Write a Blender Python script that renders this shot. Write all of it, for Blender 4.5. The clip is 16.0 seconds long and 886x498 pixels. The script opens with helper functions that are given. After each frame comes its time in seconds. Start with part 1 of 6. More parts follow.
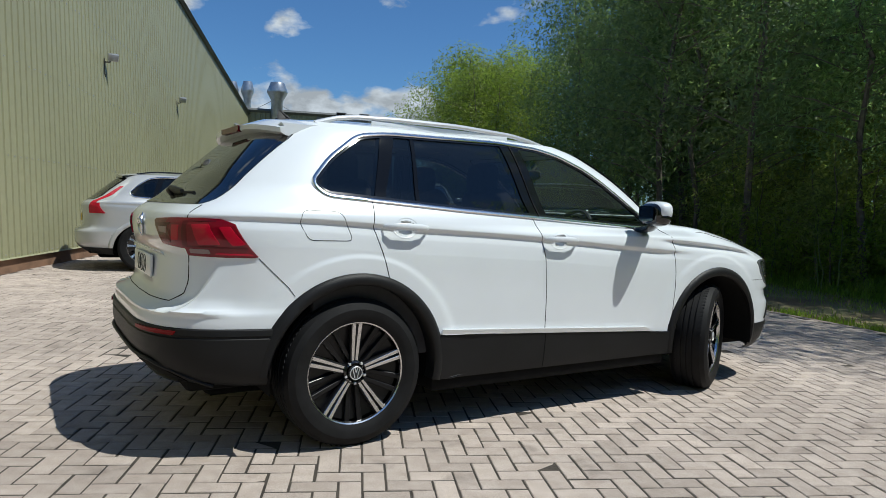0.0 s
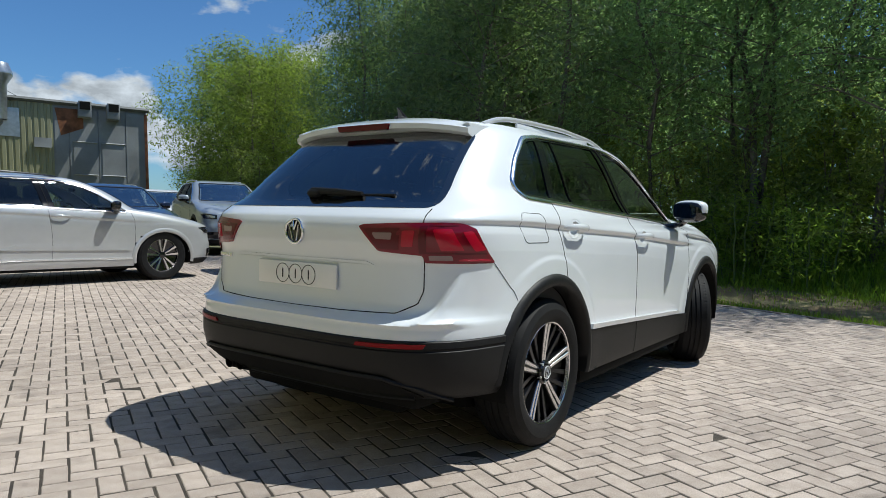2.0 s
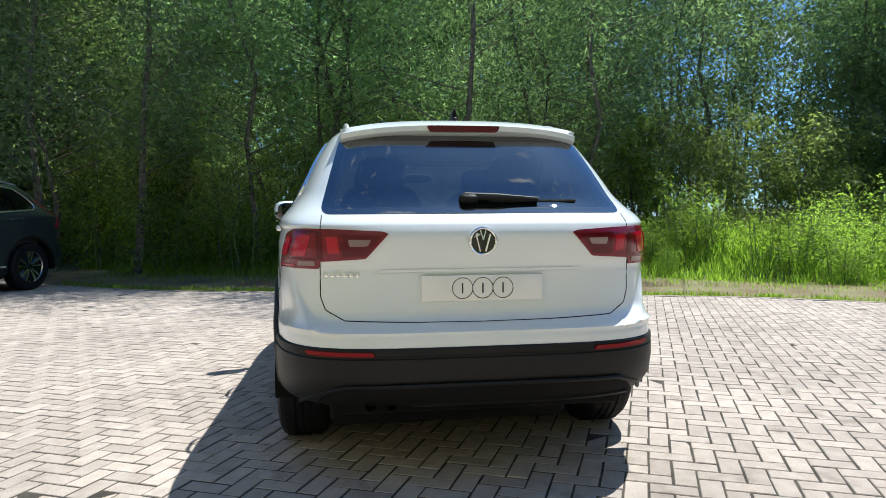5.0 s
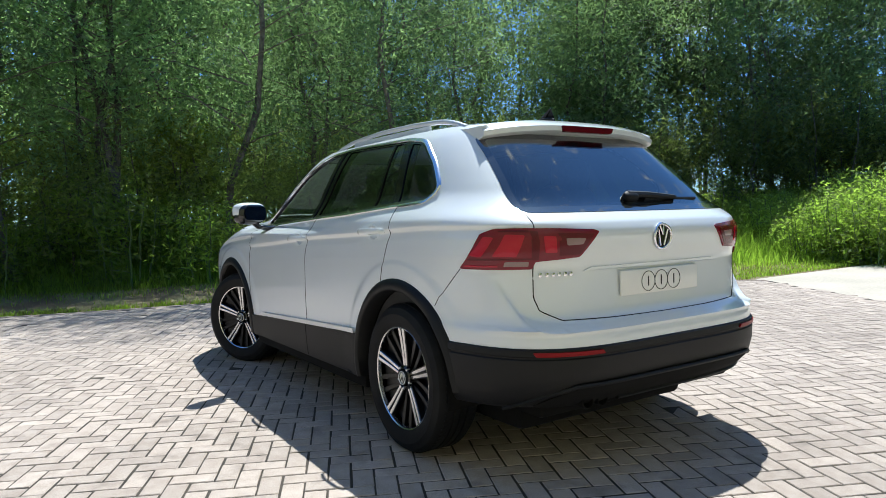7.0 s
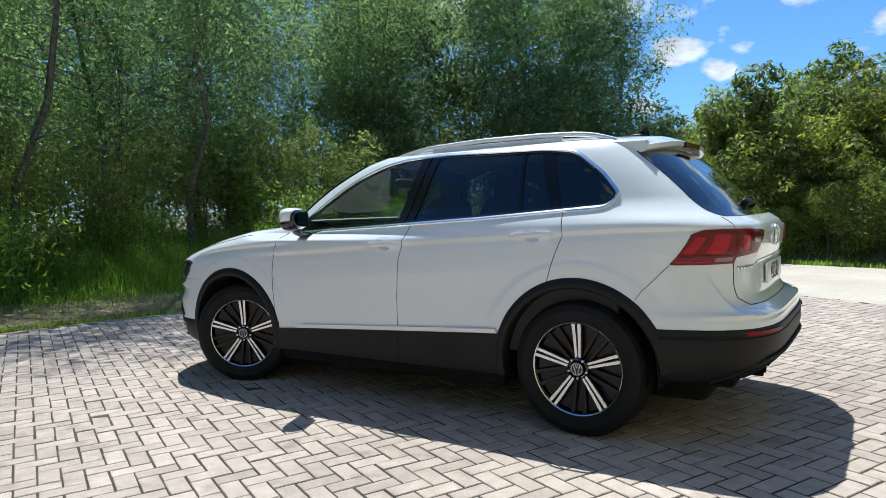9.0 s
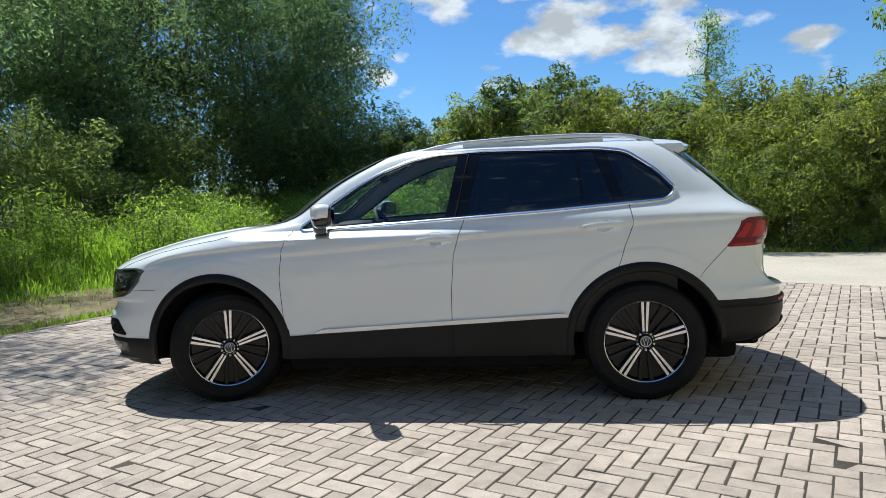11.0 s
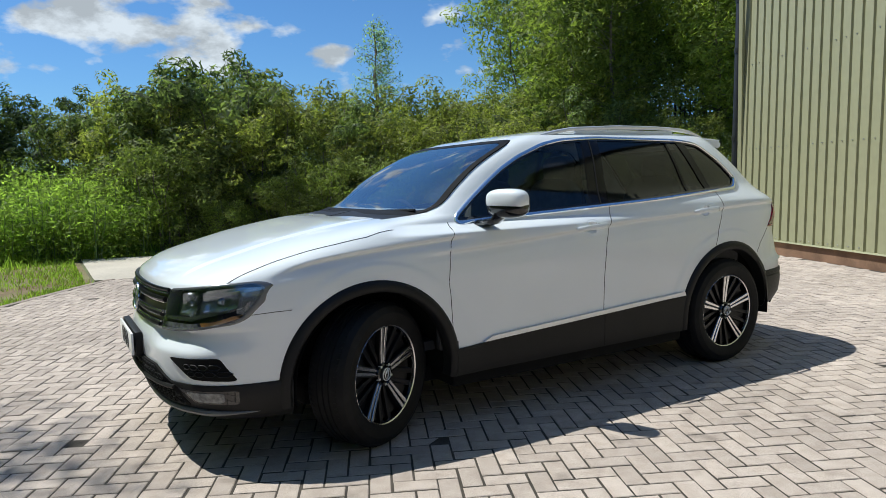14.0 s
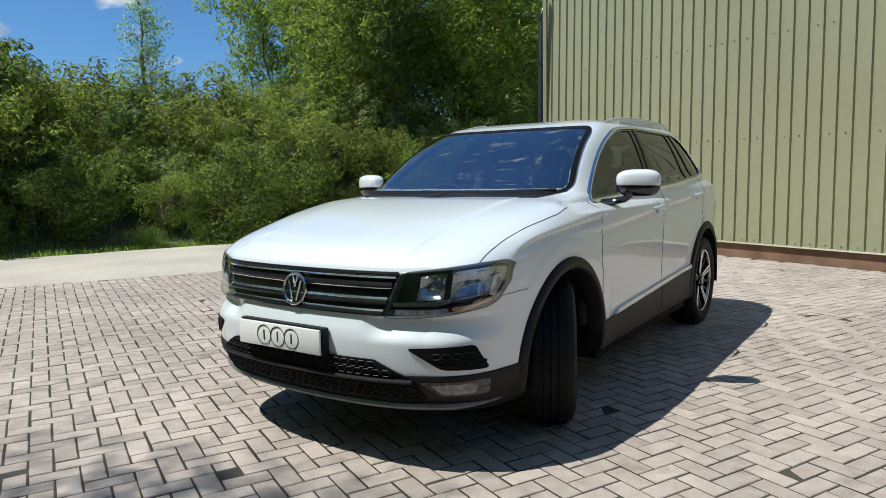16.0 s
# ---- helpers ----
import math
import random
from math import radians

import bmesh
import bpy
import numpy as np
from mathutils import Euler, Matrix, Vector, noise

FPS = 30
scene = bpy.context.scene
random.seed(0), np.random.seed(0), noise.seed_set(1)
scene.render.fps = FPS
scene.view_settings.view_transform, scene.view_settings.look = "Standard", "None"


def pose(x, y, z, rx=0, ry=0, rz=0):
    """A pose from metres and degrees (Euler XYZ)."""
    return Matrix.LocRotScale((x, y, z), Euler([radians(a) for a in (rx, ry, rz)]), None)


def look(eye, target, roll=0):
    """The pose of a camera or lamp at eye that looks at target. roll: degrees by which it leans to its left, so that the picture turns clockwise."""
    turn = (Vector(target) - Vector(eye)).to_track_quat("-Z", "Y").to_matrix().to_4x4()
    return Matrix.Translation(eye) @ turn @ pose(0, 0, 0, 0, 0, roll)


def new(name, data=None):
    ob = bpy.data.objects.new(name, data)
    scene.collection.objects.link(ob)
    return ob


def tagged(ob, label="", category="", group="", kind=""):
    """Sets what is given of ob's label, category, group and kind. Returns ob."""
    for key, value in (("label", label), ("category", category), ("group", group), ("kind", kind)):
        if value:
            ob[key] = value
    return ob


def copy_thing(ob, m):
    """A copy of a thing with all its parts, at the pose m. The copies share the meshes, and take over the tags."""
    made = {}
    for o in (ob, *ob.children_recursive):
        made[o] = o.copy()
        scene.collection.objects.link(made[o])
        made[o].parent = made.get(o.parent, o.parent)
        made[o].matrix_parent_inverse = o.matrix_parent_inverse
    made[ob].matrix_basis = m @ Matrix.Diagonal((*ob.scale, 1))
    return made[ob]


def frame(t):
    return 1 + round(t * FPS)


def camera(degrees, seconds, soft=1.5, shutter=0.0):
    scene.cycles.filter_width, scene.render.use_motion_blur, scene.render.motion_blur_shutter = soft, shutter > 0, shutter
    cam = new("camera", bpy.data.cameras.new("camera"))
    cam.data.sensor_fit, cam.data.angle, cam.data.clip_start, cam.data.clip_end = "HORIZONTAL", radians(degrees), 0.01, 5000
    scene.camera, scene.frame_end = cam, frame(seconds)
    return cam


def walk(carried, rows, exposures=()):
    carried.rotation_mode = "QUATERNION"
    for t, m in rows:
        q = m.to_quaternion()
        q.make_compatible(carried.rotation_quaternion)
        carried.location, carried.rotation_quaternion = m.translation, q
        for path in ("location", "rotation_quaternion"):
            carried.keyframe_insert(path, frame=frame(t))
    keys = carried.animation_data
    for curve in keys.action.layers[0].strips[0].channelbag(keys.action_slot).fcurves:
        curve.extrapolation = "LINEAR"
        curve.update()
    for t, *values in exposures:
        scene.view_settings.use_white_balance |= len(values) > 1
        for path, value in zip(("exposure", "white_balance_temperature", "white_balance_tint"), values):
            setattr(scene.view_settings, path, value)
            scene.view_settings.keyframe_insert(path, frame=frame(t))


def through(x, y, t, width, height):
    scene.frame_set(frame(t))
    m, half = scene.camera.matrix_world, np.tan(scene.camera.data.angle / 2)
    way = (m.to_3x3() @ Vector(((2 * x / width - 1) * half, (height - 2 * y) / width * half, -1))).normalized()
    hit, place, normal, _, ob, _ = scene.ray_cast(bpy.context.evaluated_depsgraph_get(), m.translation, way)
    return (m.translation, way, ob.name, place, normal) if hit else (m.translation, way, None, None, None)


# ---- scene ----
cam = camera(66.1, 16.0, soft=0.8)
PATH = [
    (0, (-2.736, -3.86, 1.167), (-1.675, -2.168, 1.052), 2.3),
    (0.5, (-3.208, -3.524, 1.153), (-1.999, -1.934, 1.043), 2.3),
    (1, (-3.653, -3.189, 1.147), (-2.307, -1.713, 1.044), 2.1),
    (1.5, (-3.995, -2.791, 1.129), (-2.512, -1.453, 1.026), 1.8),
    (2, (-4.343, -2.4, 1.114), (-2.722, -1.233, 1.019), 1.4),
    (2.5, (-4.602, -1.964, 1.094), (-2.847, -1.009, 1.002), 1.1),
    (3, (-4.847, -1.499, 1.096), (-2.979, -0.791, 0.994), 0.3),
    (3.5, (-5.011, -1.01, 1.096), (-3.067, -0.547, 0.999), 0.6),
    (4, (-5.068, -0.465, 1.115), (-3.084, -0.239, 1.015), 0.3),
    (4.5, (-5.089, 0.051, 1.127), (-3.092, 0.028, 1.031), 0.0),
    (5, (-4.995, 0.584, 1.132), (-3.019, 0.293, 1.039), -0.4),
    (7.5, (-3.906, 2.967, 1.171), (-2.358, 1.704, 1.065), -1.6),
    (8, (-3.542, 3.404, 1.202), (-2.134, 1.988, 1.091), -1.7),
    (8.5, (-3.133, 3.816, 1.215), (-1.867, 2.273, 1.101), -1.8),
    (8.7, (-2.977, 3.993, 1.216), (-1.774, 2.399, 1.103), -1.8),
    (11, (-0.608, 5.058, 1.278), (-0.38, 3.077, 1.127), -2.3),
    (11.5, (-0.004, 5.013, 1.282), (-0.01, 3.02, 1.119), -2.2),
    (12, (0.61, 4.951, 1.3), (0.396, 2.97, 1.132), -2.2),
    (12.5, (1.183, 4.829, 1.302), (0.761, 2.882, 1.126), -2.1),
    (13, (1.746, 4.6, 1.305), (1.108, 2.713, 1.122), -2.1),
    (13.5, (2.265, 4.319, 1.314), (1.431, 2.512, 1.122), -2.0),
    (14, (2.739, 3.925, 1.321), (1.728, 2.211, 1.123), -1.8),
    (14.5, (3.236, 3.591, 1.312), (2.052, 1.992, 1.11), -1.6),
    (15, (3.704, 3.188, 1.299), (2.355, 1.726, 1.092), -1.5),
    (15.5, (4.17, 2.78, 1.305), (2.662, 1.483, 1.095), -1.3),
    (16, (4.448, 2.28, 1.256), (2.81, 1.152, 1.042), -1.1),
]
WB, TINT_WB = 6080, 4
walk(cam, [(t, look(e, a, r)) for t, e, a, r in PATH],
     exposures=[(0, 0.27, WB, TINT_WB), (1.5, 0.36, WB, TINT_WB), (2.5, 0.45, WB, TINT_WB), (4.0, 0.82, WB, TINT_WB), (5.0, 1.02, 5960, TINT_WB), (7.5, 0.97, 5820, TINT_WB),
                (8.5, 0.90, 5860, TINT_WB), (11.0, 0.70, WB, TINT_WB), (13.0, 0.59, WB, TINT_WB), (14.5, 0.54, WB, TINT_WB), (16.0, 0.46, WB, TINT_WB)])

# ---- world, sun, exposure ----
SUN = Vector((0.365, -0.385, 1.0)).normalized()
elev, azim = math.asin(SUN.z), math.atan2(SUN.y, SUN.x)
world = bpy.data.worlds.new("world")
scene.world = world
world.use_nodes = True
wn, wl = world.node_tree.nodes, world.node_tree.links
wn.clear()
sky = wn.new("ShaderNodeTexSky")
sky.sky_type, sky.sun_disc = "NISHITA", False
sky.sun_elevation, sky.sun_rotation = elev, math.pi / 2 - azim
sky.air_density, sky.dust_density, sky.ozone_density = 1.0, 0.3, 2.5
coord = wn.new("ShaderNodeTexCoord")
sep = wn.new("ShaderNodeSeparateXYZ")
wl.new(coord.outputs["Generated"], sep.inputs[0])
stretch = wn.new("ShaderNodeMapping")
stretch.inputs["Scale"].default_value = (1.0, 1.0, 1.9)
stretch.inputs["Location"].default_value = (3.1, 1.7, 0.4)
wl.new(coord.outputs["Generated"], stretch.inputs[0])
puff = wn.new("ShaderNodeTexNoise")
puff.inputs["Scale"].default_value, puff.inputs["Detail"].default_value, puff.inputs["Roughness"].default_value = 4.6, 9, 0.55
wl.new(stretch.outputs[0], puff.inputs["Vector"])
cover = wn.new("ShaderNodeMapRange")
cover.inputs[1].default_value, cover.inputs[2].default_value = 0.570, 0.625
wl.new(puff.outputs["Fac"], cover.inputs[0])
shade = wn.new("ShaderNodeMapRange")
shade.inputs[1].default_value, shade.inputs[2].default_value, shade.inputs[3].default_value, shade.inputs[4].default_value = 0.40, 0.60, 0.98, 0.60

cloud = wn.new("ShaderNodeMix")
cloud.data_type = "RGBA"
white = wn.new("ShaderNodeVectorMath")
white.operation = "SCALE"
white.inputs[0].default_value = (8.0, 8.35, 8.9)
wl.new(shade.outputs[0], white.inputs["Scale"])
low = wn.new("ShaderNodeMapRange")
low.inputs[1].default_value, low.inputs[2].default_value, low.inputs[3].default_value, low.inputs[4].default_value = 0.34, 0.60, 1.0, 0.0
wl.new(sep.outputs["Z"], low.inputs[0])
high = wn.new("ShaderNodeMapRange")
high.inputs[1].default_value, high.inputs[2].default_value = 0.27, 0.36
wl.new(sep.outputs["Z"], high.inputs[0])


def combine(kind, a, b):
    node = wn.new("ShaderNodeMath")
    node.operation = kind
    for socket, v in zip(node.inputs, (a, b)):
        if isinstance(v, (int, float)):
            socket.default_value = v
        else:
            wl.new(v, socket)
    return node.outputs[0]


flat = wn.new("ShaderNodeMapping")
flat.inputs["Scale"].default_value = (1.0, 1.0, 1.7)
wl.new(coord.outputs["Generated"], flat.inputs[0])
heap = 0.0
# cumulus heaps: bearing, height over the horizon and reach, in degrees
for bearing, height, reach in ((63.5, 8.0, 5.6), (69.0, 7.0, 5.0), (74.5, 6.5, 5.5), (79.5, 16.5, 4.5), (57.0, 5.0, 4.0), (-93.5, 13.0, 6.0), (-99.5, 11.5, 5.5), (-102.5, 10.5, 3.5), (-91.0, 17.0, 4.5),
                               (-84.5, 16.5, 4.0), (-107.0, 16.5, 3.0), (-112.3, 10.3, 2.0), (-76.0, 12.0, 2.0), (-73.5, 8.0, 2.2), (-55.0, 17.0, 8.0), (-62.0, 24.0, 6.0), (-35.0, 25.0, 7.0), (-79.0, 10.0, 1.6), (-122.0, 18.0, 4.0)):
    az, el = radians(bearing), radians(height)
    away = wn.new("ShaderNodeVectorMath")
    away.operation = "DISTANCE"
    wl.new(flat.outputs[0], away.inputs[0])
    away.inputs[1].default_value = (math.cos(az) * math.cos(el), math.sin(az) * math.cos(el), 1.7 * math.sin(el))
    fall = wn.new("ShaderNodeMapRange")
    fall.interpolation_type = "SMOOTHSTEP"
    fall.inputs[1].default_value, fall.inputs[2].default_value, fall.inputs[3].default_value, fall.inputs[4].default_value = 0.25 * radians(reach), 1.35 * radians(reach), 1.0, 0.0
    wl.new(away.outputs["Value"], fall.inputs[0])
    heap = combine("MAXIMUM", fall.outputs[0], heap)
billow = wn.new("ShaderNodeTexNoise")
billow.inputs["Scale"].default_value, billow.inputs["Detail"].default_value, billow.inputs["Roughness"].default_value = 11.0, 8, 0.52
wl.new(stretch.outputs[0], billow.inputs["Vector"])
lump = wn.new("ShaderNodeTexNoise")
lump.inputs["Scale"].default_value, lump.inputs["Detail"].default_value, lump.inputs["Roughness"].default_value = 17.0, 7, 0.6
wl.new(stretch.outputs[0], lump.inputs["Vector"])
wl.new(lump.outputs["Fac"], shade.inputs[0])
edge_noise = combine("MULTIPLY", combine("SUBTRACT", billow.outputs["Fac"], 0.53), 3.6)
solid = wn.new("ShaderNodeMapRange")
solid.inputs[1].default_value, solid.inputs[2].default_value = 0.30, 0.72
wl.new(combine("ADD", heap, edge_noise), solid.inputs[0])
aloft = combine("MULTIPLY", combine("MULTIPLY", cover.outputs[0], low.outputs[0]), high.outputs[0])
wl.new(combine("MAXIMUM", solid.outputs[0], aloft), cloud.inputs["Factor"])
deep = wn.new("ShaderNodeMix")
deep.data_type, deep.blend_type = "RGBA", "MULTIPLY"
deep.inputs["Factor"].default_value = 1.0
deep.inputs["B"].default_value = (0.62, 0.90, 1.20, 1)
wl.new(sky.outputs[0], deep.inputs["A"])
wl.new(deep.outputs["Result"], cloud.inputs["A"])
wl.new(white.outputs[0], cloud.inputs["B"])
bg = wn.new("ShaderNodeBackground")
bg.inputs["Strength"].default_value = 0.066
wl.new(cloud.outputs["Result"], bg.inputs["Color"])
wo = wn.new("ShaderNodeOutputWorld")
wl.new(bg.outputs[0], wo.inputs[0])

sun = new("sun", bpy.data.lights.new("sun", "SUN"))
sun.data.energy, sun.data.angle, sun.data.color = 3.85, radians(0.55), (1.0, 0.95, 0.87)
sun.matrix_world = look(SUN * 60, (0, 0, 0))


# ---- materials ----
def material(name, base, rough=0.6, metal=0.0, coat=0.0, vary=0.0, scale=8.0, bump=0.0, bump_scale=60.0, random=0.0, island=0.0,
             second=None, specks=0.0, spec=0.5, detail=6.0, broad=0.0):
    m = bpy.data.materials.new(name)
    m.use_nodes = True
    n, l = m.node_tree.nodes, m.node_tree.links
    b = n["Principled BSDF"]
    b.inputs["Base Color"].default_value = (*base, 1)
    b.inputs["Roughness"].default_value, b.inputs["Metallic"].default_value = rough, metal
    b.inputs["Coat Weight"].default_value, b.inputs["Coat Roughness"].default_value = coat, 0.03
    b.inputs["Specular IOR Level"].default_value = spec
    tc = n.new("ShaderNodeTexCoord")
    col = None
    if vary or second:
        no = n.new("ShaderNodeTexNoise")
        no.inputs["Scale"].default_value, no.inputs["Detail"].default_value = scale, detail
        l.new(tc.outputs["Object"], no.inputs["Vector"])
        ramp = n.new("ShaderNodeValToRGB")
        a = [c * (1 - vary) for c in base]
        z = [min(1, c * (1 + vary)) for c in (second or base)]
        ramp.color_ramp.elements[0].color, ramp.color_ramp.elements[1].color = (*a, 1), (*z, 1)
        ramp.color_ramp.elements[0].position, ramp.color_ramp.elements[1].position = 0.35, 0.66
        l.new(no.outputs["Fac"], ramp.inputs[0])
        col = ramp.outputs[0]
    if specks:
        sp = n.new("ShaderNodeTexNoise")
        sp.inputs["Scale"].default_value, sp.inputs["Detail"].default_value = scale * 30, 2
        l.new(tc.outputs["Object"], sp.inputs["Vector"])
        mr = n.new("ShaderNodeMapRange")
        mr.inputs[1].default_value, mr.inputs[2].default_value = 0.3, 0.7
        mr.inputs[3].default_value, mr.inputs[4].default_value = 1 - specks, 1 + specks
        l.new(sp.outputs["Fac"], mr.inputs[0])
        mx = n.new("ShaderNodeVectorMath")
        mx.operation = "SCALE"
        if col:
            l.new(col, mx.inputs[0])
        else:
            mx.inputs[0].default_value = base
        l.new(mr.outputs[0], mx.inputs["Scale"])
        col = mx.outputs[0]
    if random or island:
        if random:
            src = n.new("ShaderNodeObjectInfo").outputs["Random"]
        else:
            src = n.new("ShaderNodeNewGeometry").outputs["Random Per Island"]
        k = random or island
        mr = n.new("ShaderNodeMapRange")
        mr.inputs[3].default_value, mr.inputs[4].default_value = 1 - k, 1 + k
        l.new(src, mr.inputs[0])
        mx = n.new("ShaderNodeVectorMath")
        mx.operation = "SCALE"
        if col:
            l.new(col, mx.inputs[0])
        else:
            mx.inputs[0].default_value = base
        l.new(mr.outputs[0], mx.inputs["Scale"])
        col = mx.outputs[0]
    if broad:
        where = n.new("ShaderNodeNewGeometry").outputs["Position"]
        for size, lo, hi, dark, light in ((0.55, 0.36, 0.66, 1 - broad, 1 + 0.5 * broad), (5.0, 0.30, 0.42, 1 - 1.6 * broad, 1.0)):
            no = n.new("ShaderNodeTexNoise")
            no.inputs["Scale"].default_value, no.inputs["Detail"].default_value = size, 6
            l.new(where, no.inputs["Vector"])
            mr = n.new("ShaderNodeMapRange")
            mr.inputs[1].default_value, mr.inputs[2].default_value, mr.inputs[3].default_value, mr.inputs[4].default_value = lo, hi, dark, light
            l.new(no.outputs["Fac"], mr.inputs[0])
            mx = n.new("ShaderNodeVectorMath")
            mx.operation = "SCALE"
            l.new(col, mx.inputs[0])
            l.new(mr.outputs[0], mx.inputs["Scale"])
            col = mx.outputs[0]
    if col:
        l.new(col, b.inputs["Base Color"])
    if bump:
        bn = n.new("ShaderNodeTexNoise")
        bn.inputs["Scale"].default_value, bn.inputs["Detail"].default_value = bump_scale, 5
        l.new(tc.outputs["Object"], bn.inputs["Vector"])
        bp = n.new("ShaderNodeBump")
        bp.inputs["Strength"].default_value, bp.inputs["Distance"].default_value = bump, 0.01
        l.new(bn.outputs["Fac"], bp.inputs["Height"])
        l.new(bp.outputs[0], b.inputs["Normal"])
    return m


def glass(name, tint, clear=0.6, sheen=0.10):
    """Thin pane: tinted see-through with a Fresnel sheen."""
    m = bpy.data.materials.new(name)
    m.use_nodes = True
    n, l = m.node_tree.nodes, m.node_tree.links
    n.clear()
    out = n.new("ShaderNodeOutputMaterial")
    tr = n.new("ShaderNodeBsdfTransparent")
    tr.inputs[0].default_value = (*[c * clear for c in tint], 1)
    gl = n.new("ShaderNodeBsdfGlossy")
    gl.inputs["Roughness"].default_value = 0.01
    lw = n.new("ShaderNodeLayerWeight")
    lw.inputs["Blend"].default_value = 0.5
    pw = n.new("ShaderNodeMath")
    pw.operation = "POWER"
    pw.inputs[1].default_value = 4.0
    l.new(lw.outputs["Facing"], pw.inputs[0])
    fr = n.new("ShaderNodeMapRange")
    fr.inputs[3].default_value, fr.inputs[4].default_value = sheen, 1.0
    l.new(pw.outputs[0], fr.inputs[0])
    mx = n.new("ShaderNodeMixShader")
    l.new(fr.outputs[0], mx.inputs[0])
    l.new(tr.outputs[0], mx.inputs[1])
    l.new(gl.outputs[0], mx.inputs[2])
    l.new(mx.outputs[0], out.inputs[0])
    return m


def leafy(name, base, through, island=0.35, back_tint=(1.6, 1.95, 0.9)):
    m = bpy.data.materials.new(name)
    m.use_nodes = True
    n, l = m.node_tree.nodes, m.node_tree.links
    b = n["Principled BSDF"]
    b.inputs["Roughness"].default_value = 0.55
    b.inputs["Specular IOR Level"].default_value = 0.25
    geo = n.new("ShaderNodeNewGeometry")
    oi = n.new("ShaderNodeObjectInfo")
    ramp = n.new("ShaderNodeValToRGB")
    lo = [c * (1 - island) for c in base]
    hi = [base[0] * (1 + 1.3 * island), base[1] * (1 + island), base[2] * (1 + 0.4 * island)]
    ramp.color_ramp.elements[0].color, ramp.color_ramp.elements[1].color = (*lo, 1), (*hi, 1)
    l.new(geo.outputs["Random Per Island"], ramp.inputs[0])
    mr = n.new("ShaderNodeMapRange")
    mr.inputs[3].default_value, mr.inputs[4].default_value = 0.72, 1.3
    l.new(oi.outputs["Random"], mr.inputs[0])
    sc = n.new("ShaderNodeVectorMath")
    sc.operation = "SCALE"
    l.new(ramp.outputs[0], sc.inputs[0])
    l.new(mr.outputs[0], sc.inputs["Scale"])
    l.new(sc.outputs[0], b.inputs["Base Color"])
    tl = n.new("ShaderNodeBsdfTranslucent")
    sc2 = n.new("ShaderNodeVectorMath")
    sc2.operation = "MULTIPLY"
    sc2.inputs[1].default_value = back_tint
    l.new(sc.outputs[0], sc2.inputs[0])
    l.new(sc2.outputs[0], tl.inputs[0])
    mx = n.new("ShaderNodeMixShader")
    mx.inputs[0].default_value = through
    l.new(b.outputs[0], mx.inputs[1])
    l.new(tl.outputs[0], mx.inputs[2])
    l.new(mx.outputs[0], n["Material Output"].inputs[0])
    return m


WHITE = material("white_paint", (0.765, 0.80, 0.825), 0.32, coat=1.0, vary=0.012, scale=3)
SEAM = material("panel_gap", (0.008, 0.008, 0.009), 0.6, spec=0.12)
CLAD = material("grained_black_plastic", (0.0105, 0.0105, 0.011), 0.5, spec=0.25, vary=0.15, scale=4, bump=0.12, bump_scale=900)
GLOSSBLACK = material("gloss_black", (0.008, 0.008, 0.009), 0.08, coat=0.6)
SATINBLACK = material("satin_black_pillar", (0.006, 0.006, 0.0065), 0.06, spec=0.3)
RIMBLACK = material("black_rim_paint", (0.006, 0.006, 0.007), 0.3, spec=0.3)
LINER = material("wheel_liner", (0.006, 0.006, 0.006), 0.9, spec=0.2, vary=0.2)
CHROME = material("bright_trim", (0.84, 0.85, 0.87), 0.18, metal=1.0)
SATIN = material("satin_silver", (0.72, 0.73, 0.74), 0.32, metal=0.55, vary=0.03)
ALLOY = material("machined_alloy", (0.70, 0.70, 0.71), 0.24, metal=1.0, vary=0.04, scale=40)
RUBBER = material("tyre_rubber", (0.009, 0.009, 0.0095), 0.66, spec=0.22, vary=0.25, scale=14, bump=0.15, bump_scale=240)
REDLENS = material("red_lens", (0.42, 0.002, 0.022), 0.2, coat=0.35, spec=0.35)
DARKRED = material("dark_red_lens", (0.10, 0.0015, 0.007), 0.2, coat=0.1, spec=0.35)
MIDRED = material("mid_red_lens", (0.17, 0.001, 0.011), 0.2, coat=0.35, spec=0.35)
CLEARLENS = material("smoky_clear_lens", (0.42, 0.36, 0.36), 0.1, coat=1.0)
LAMPCHROME = material("lamp_reflector", (0.62, 0.64, 0.67), 0.18, metal=0.95)
BEZEL = material("lamp_bezel", (0.045, 0.047, 0.050), 0.25, vary=0.1)
HOUSING = material("lamp_housing_grey", (0.17, 0.175, 0.18), 0.25, metal=0.5, vary=0.05)
AMBER = material("amber_lens", (0.60, 0.30, 0.09), 0.15, coat=1.0)
PLATE = material("plate_white", (0.86, 0.85, 0.82), 0.35, coat=0.3, vary=0.02)
INK = material("plate_ink", (0.02, 0.02, 0.02), 0.5)
CABIN = material("cabin_trim", (0.03, 0.03, 0.033), 0.7, vary=0.15, scale=20, bump=0.1, bump_scale=300)
SEATCLOTH = material("seat_cloth", (0.045, 0.045, 0.05), 0.85, vary=0.2, scale=30, bump=0.2, bump_scale=400)
PILLARTRIM = material("pale_cabin_lining", (0.42, 0.41, 0.39), 0.8, vary=0.05)
TINT = glass("tinted_glass", (0.36, 0.40, 0.42), 0.40, 0.07)
REARTINT = glass("tinted_rear_glass", (0.36, 0.40, 0.42), 0.62, 0.24)
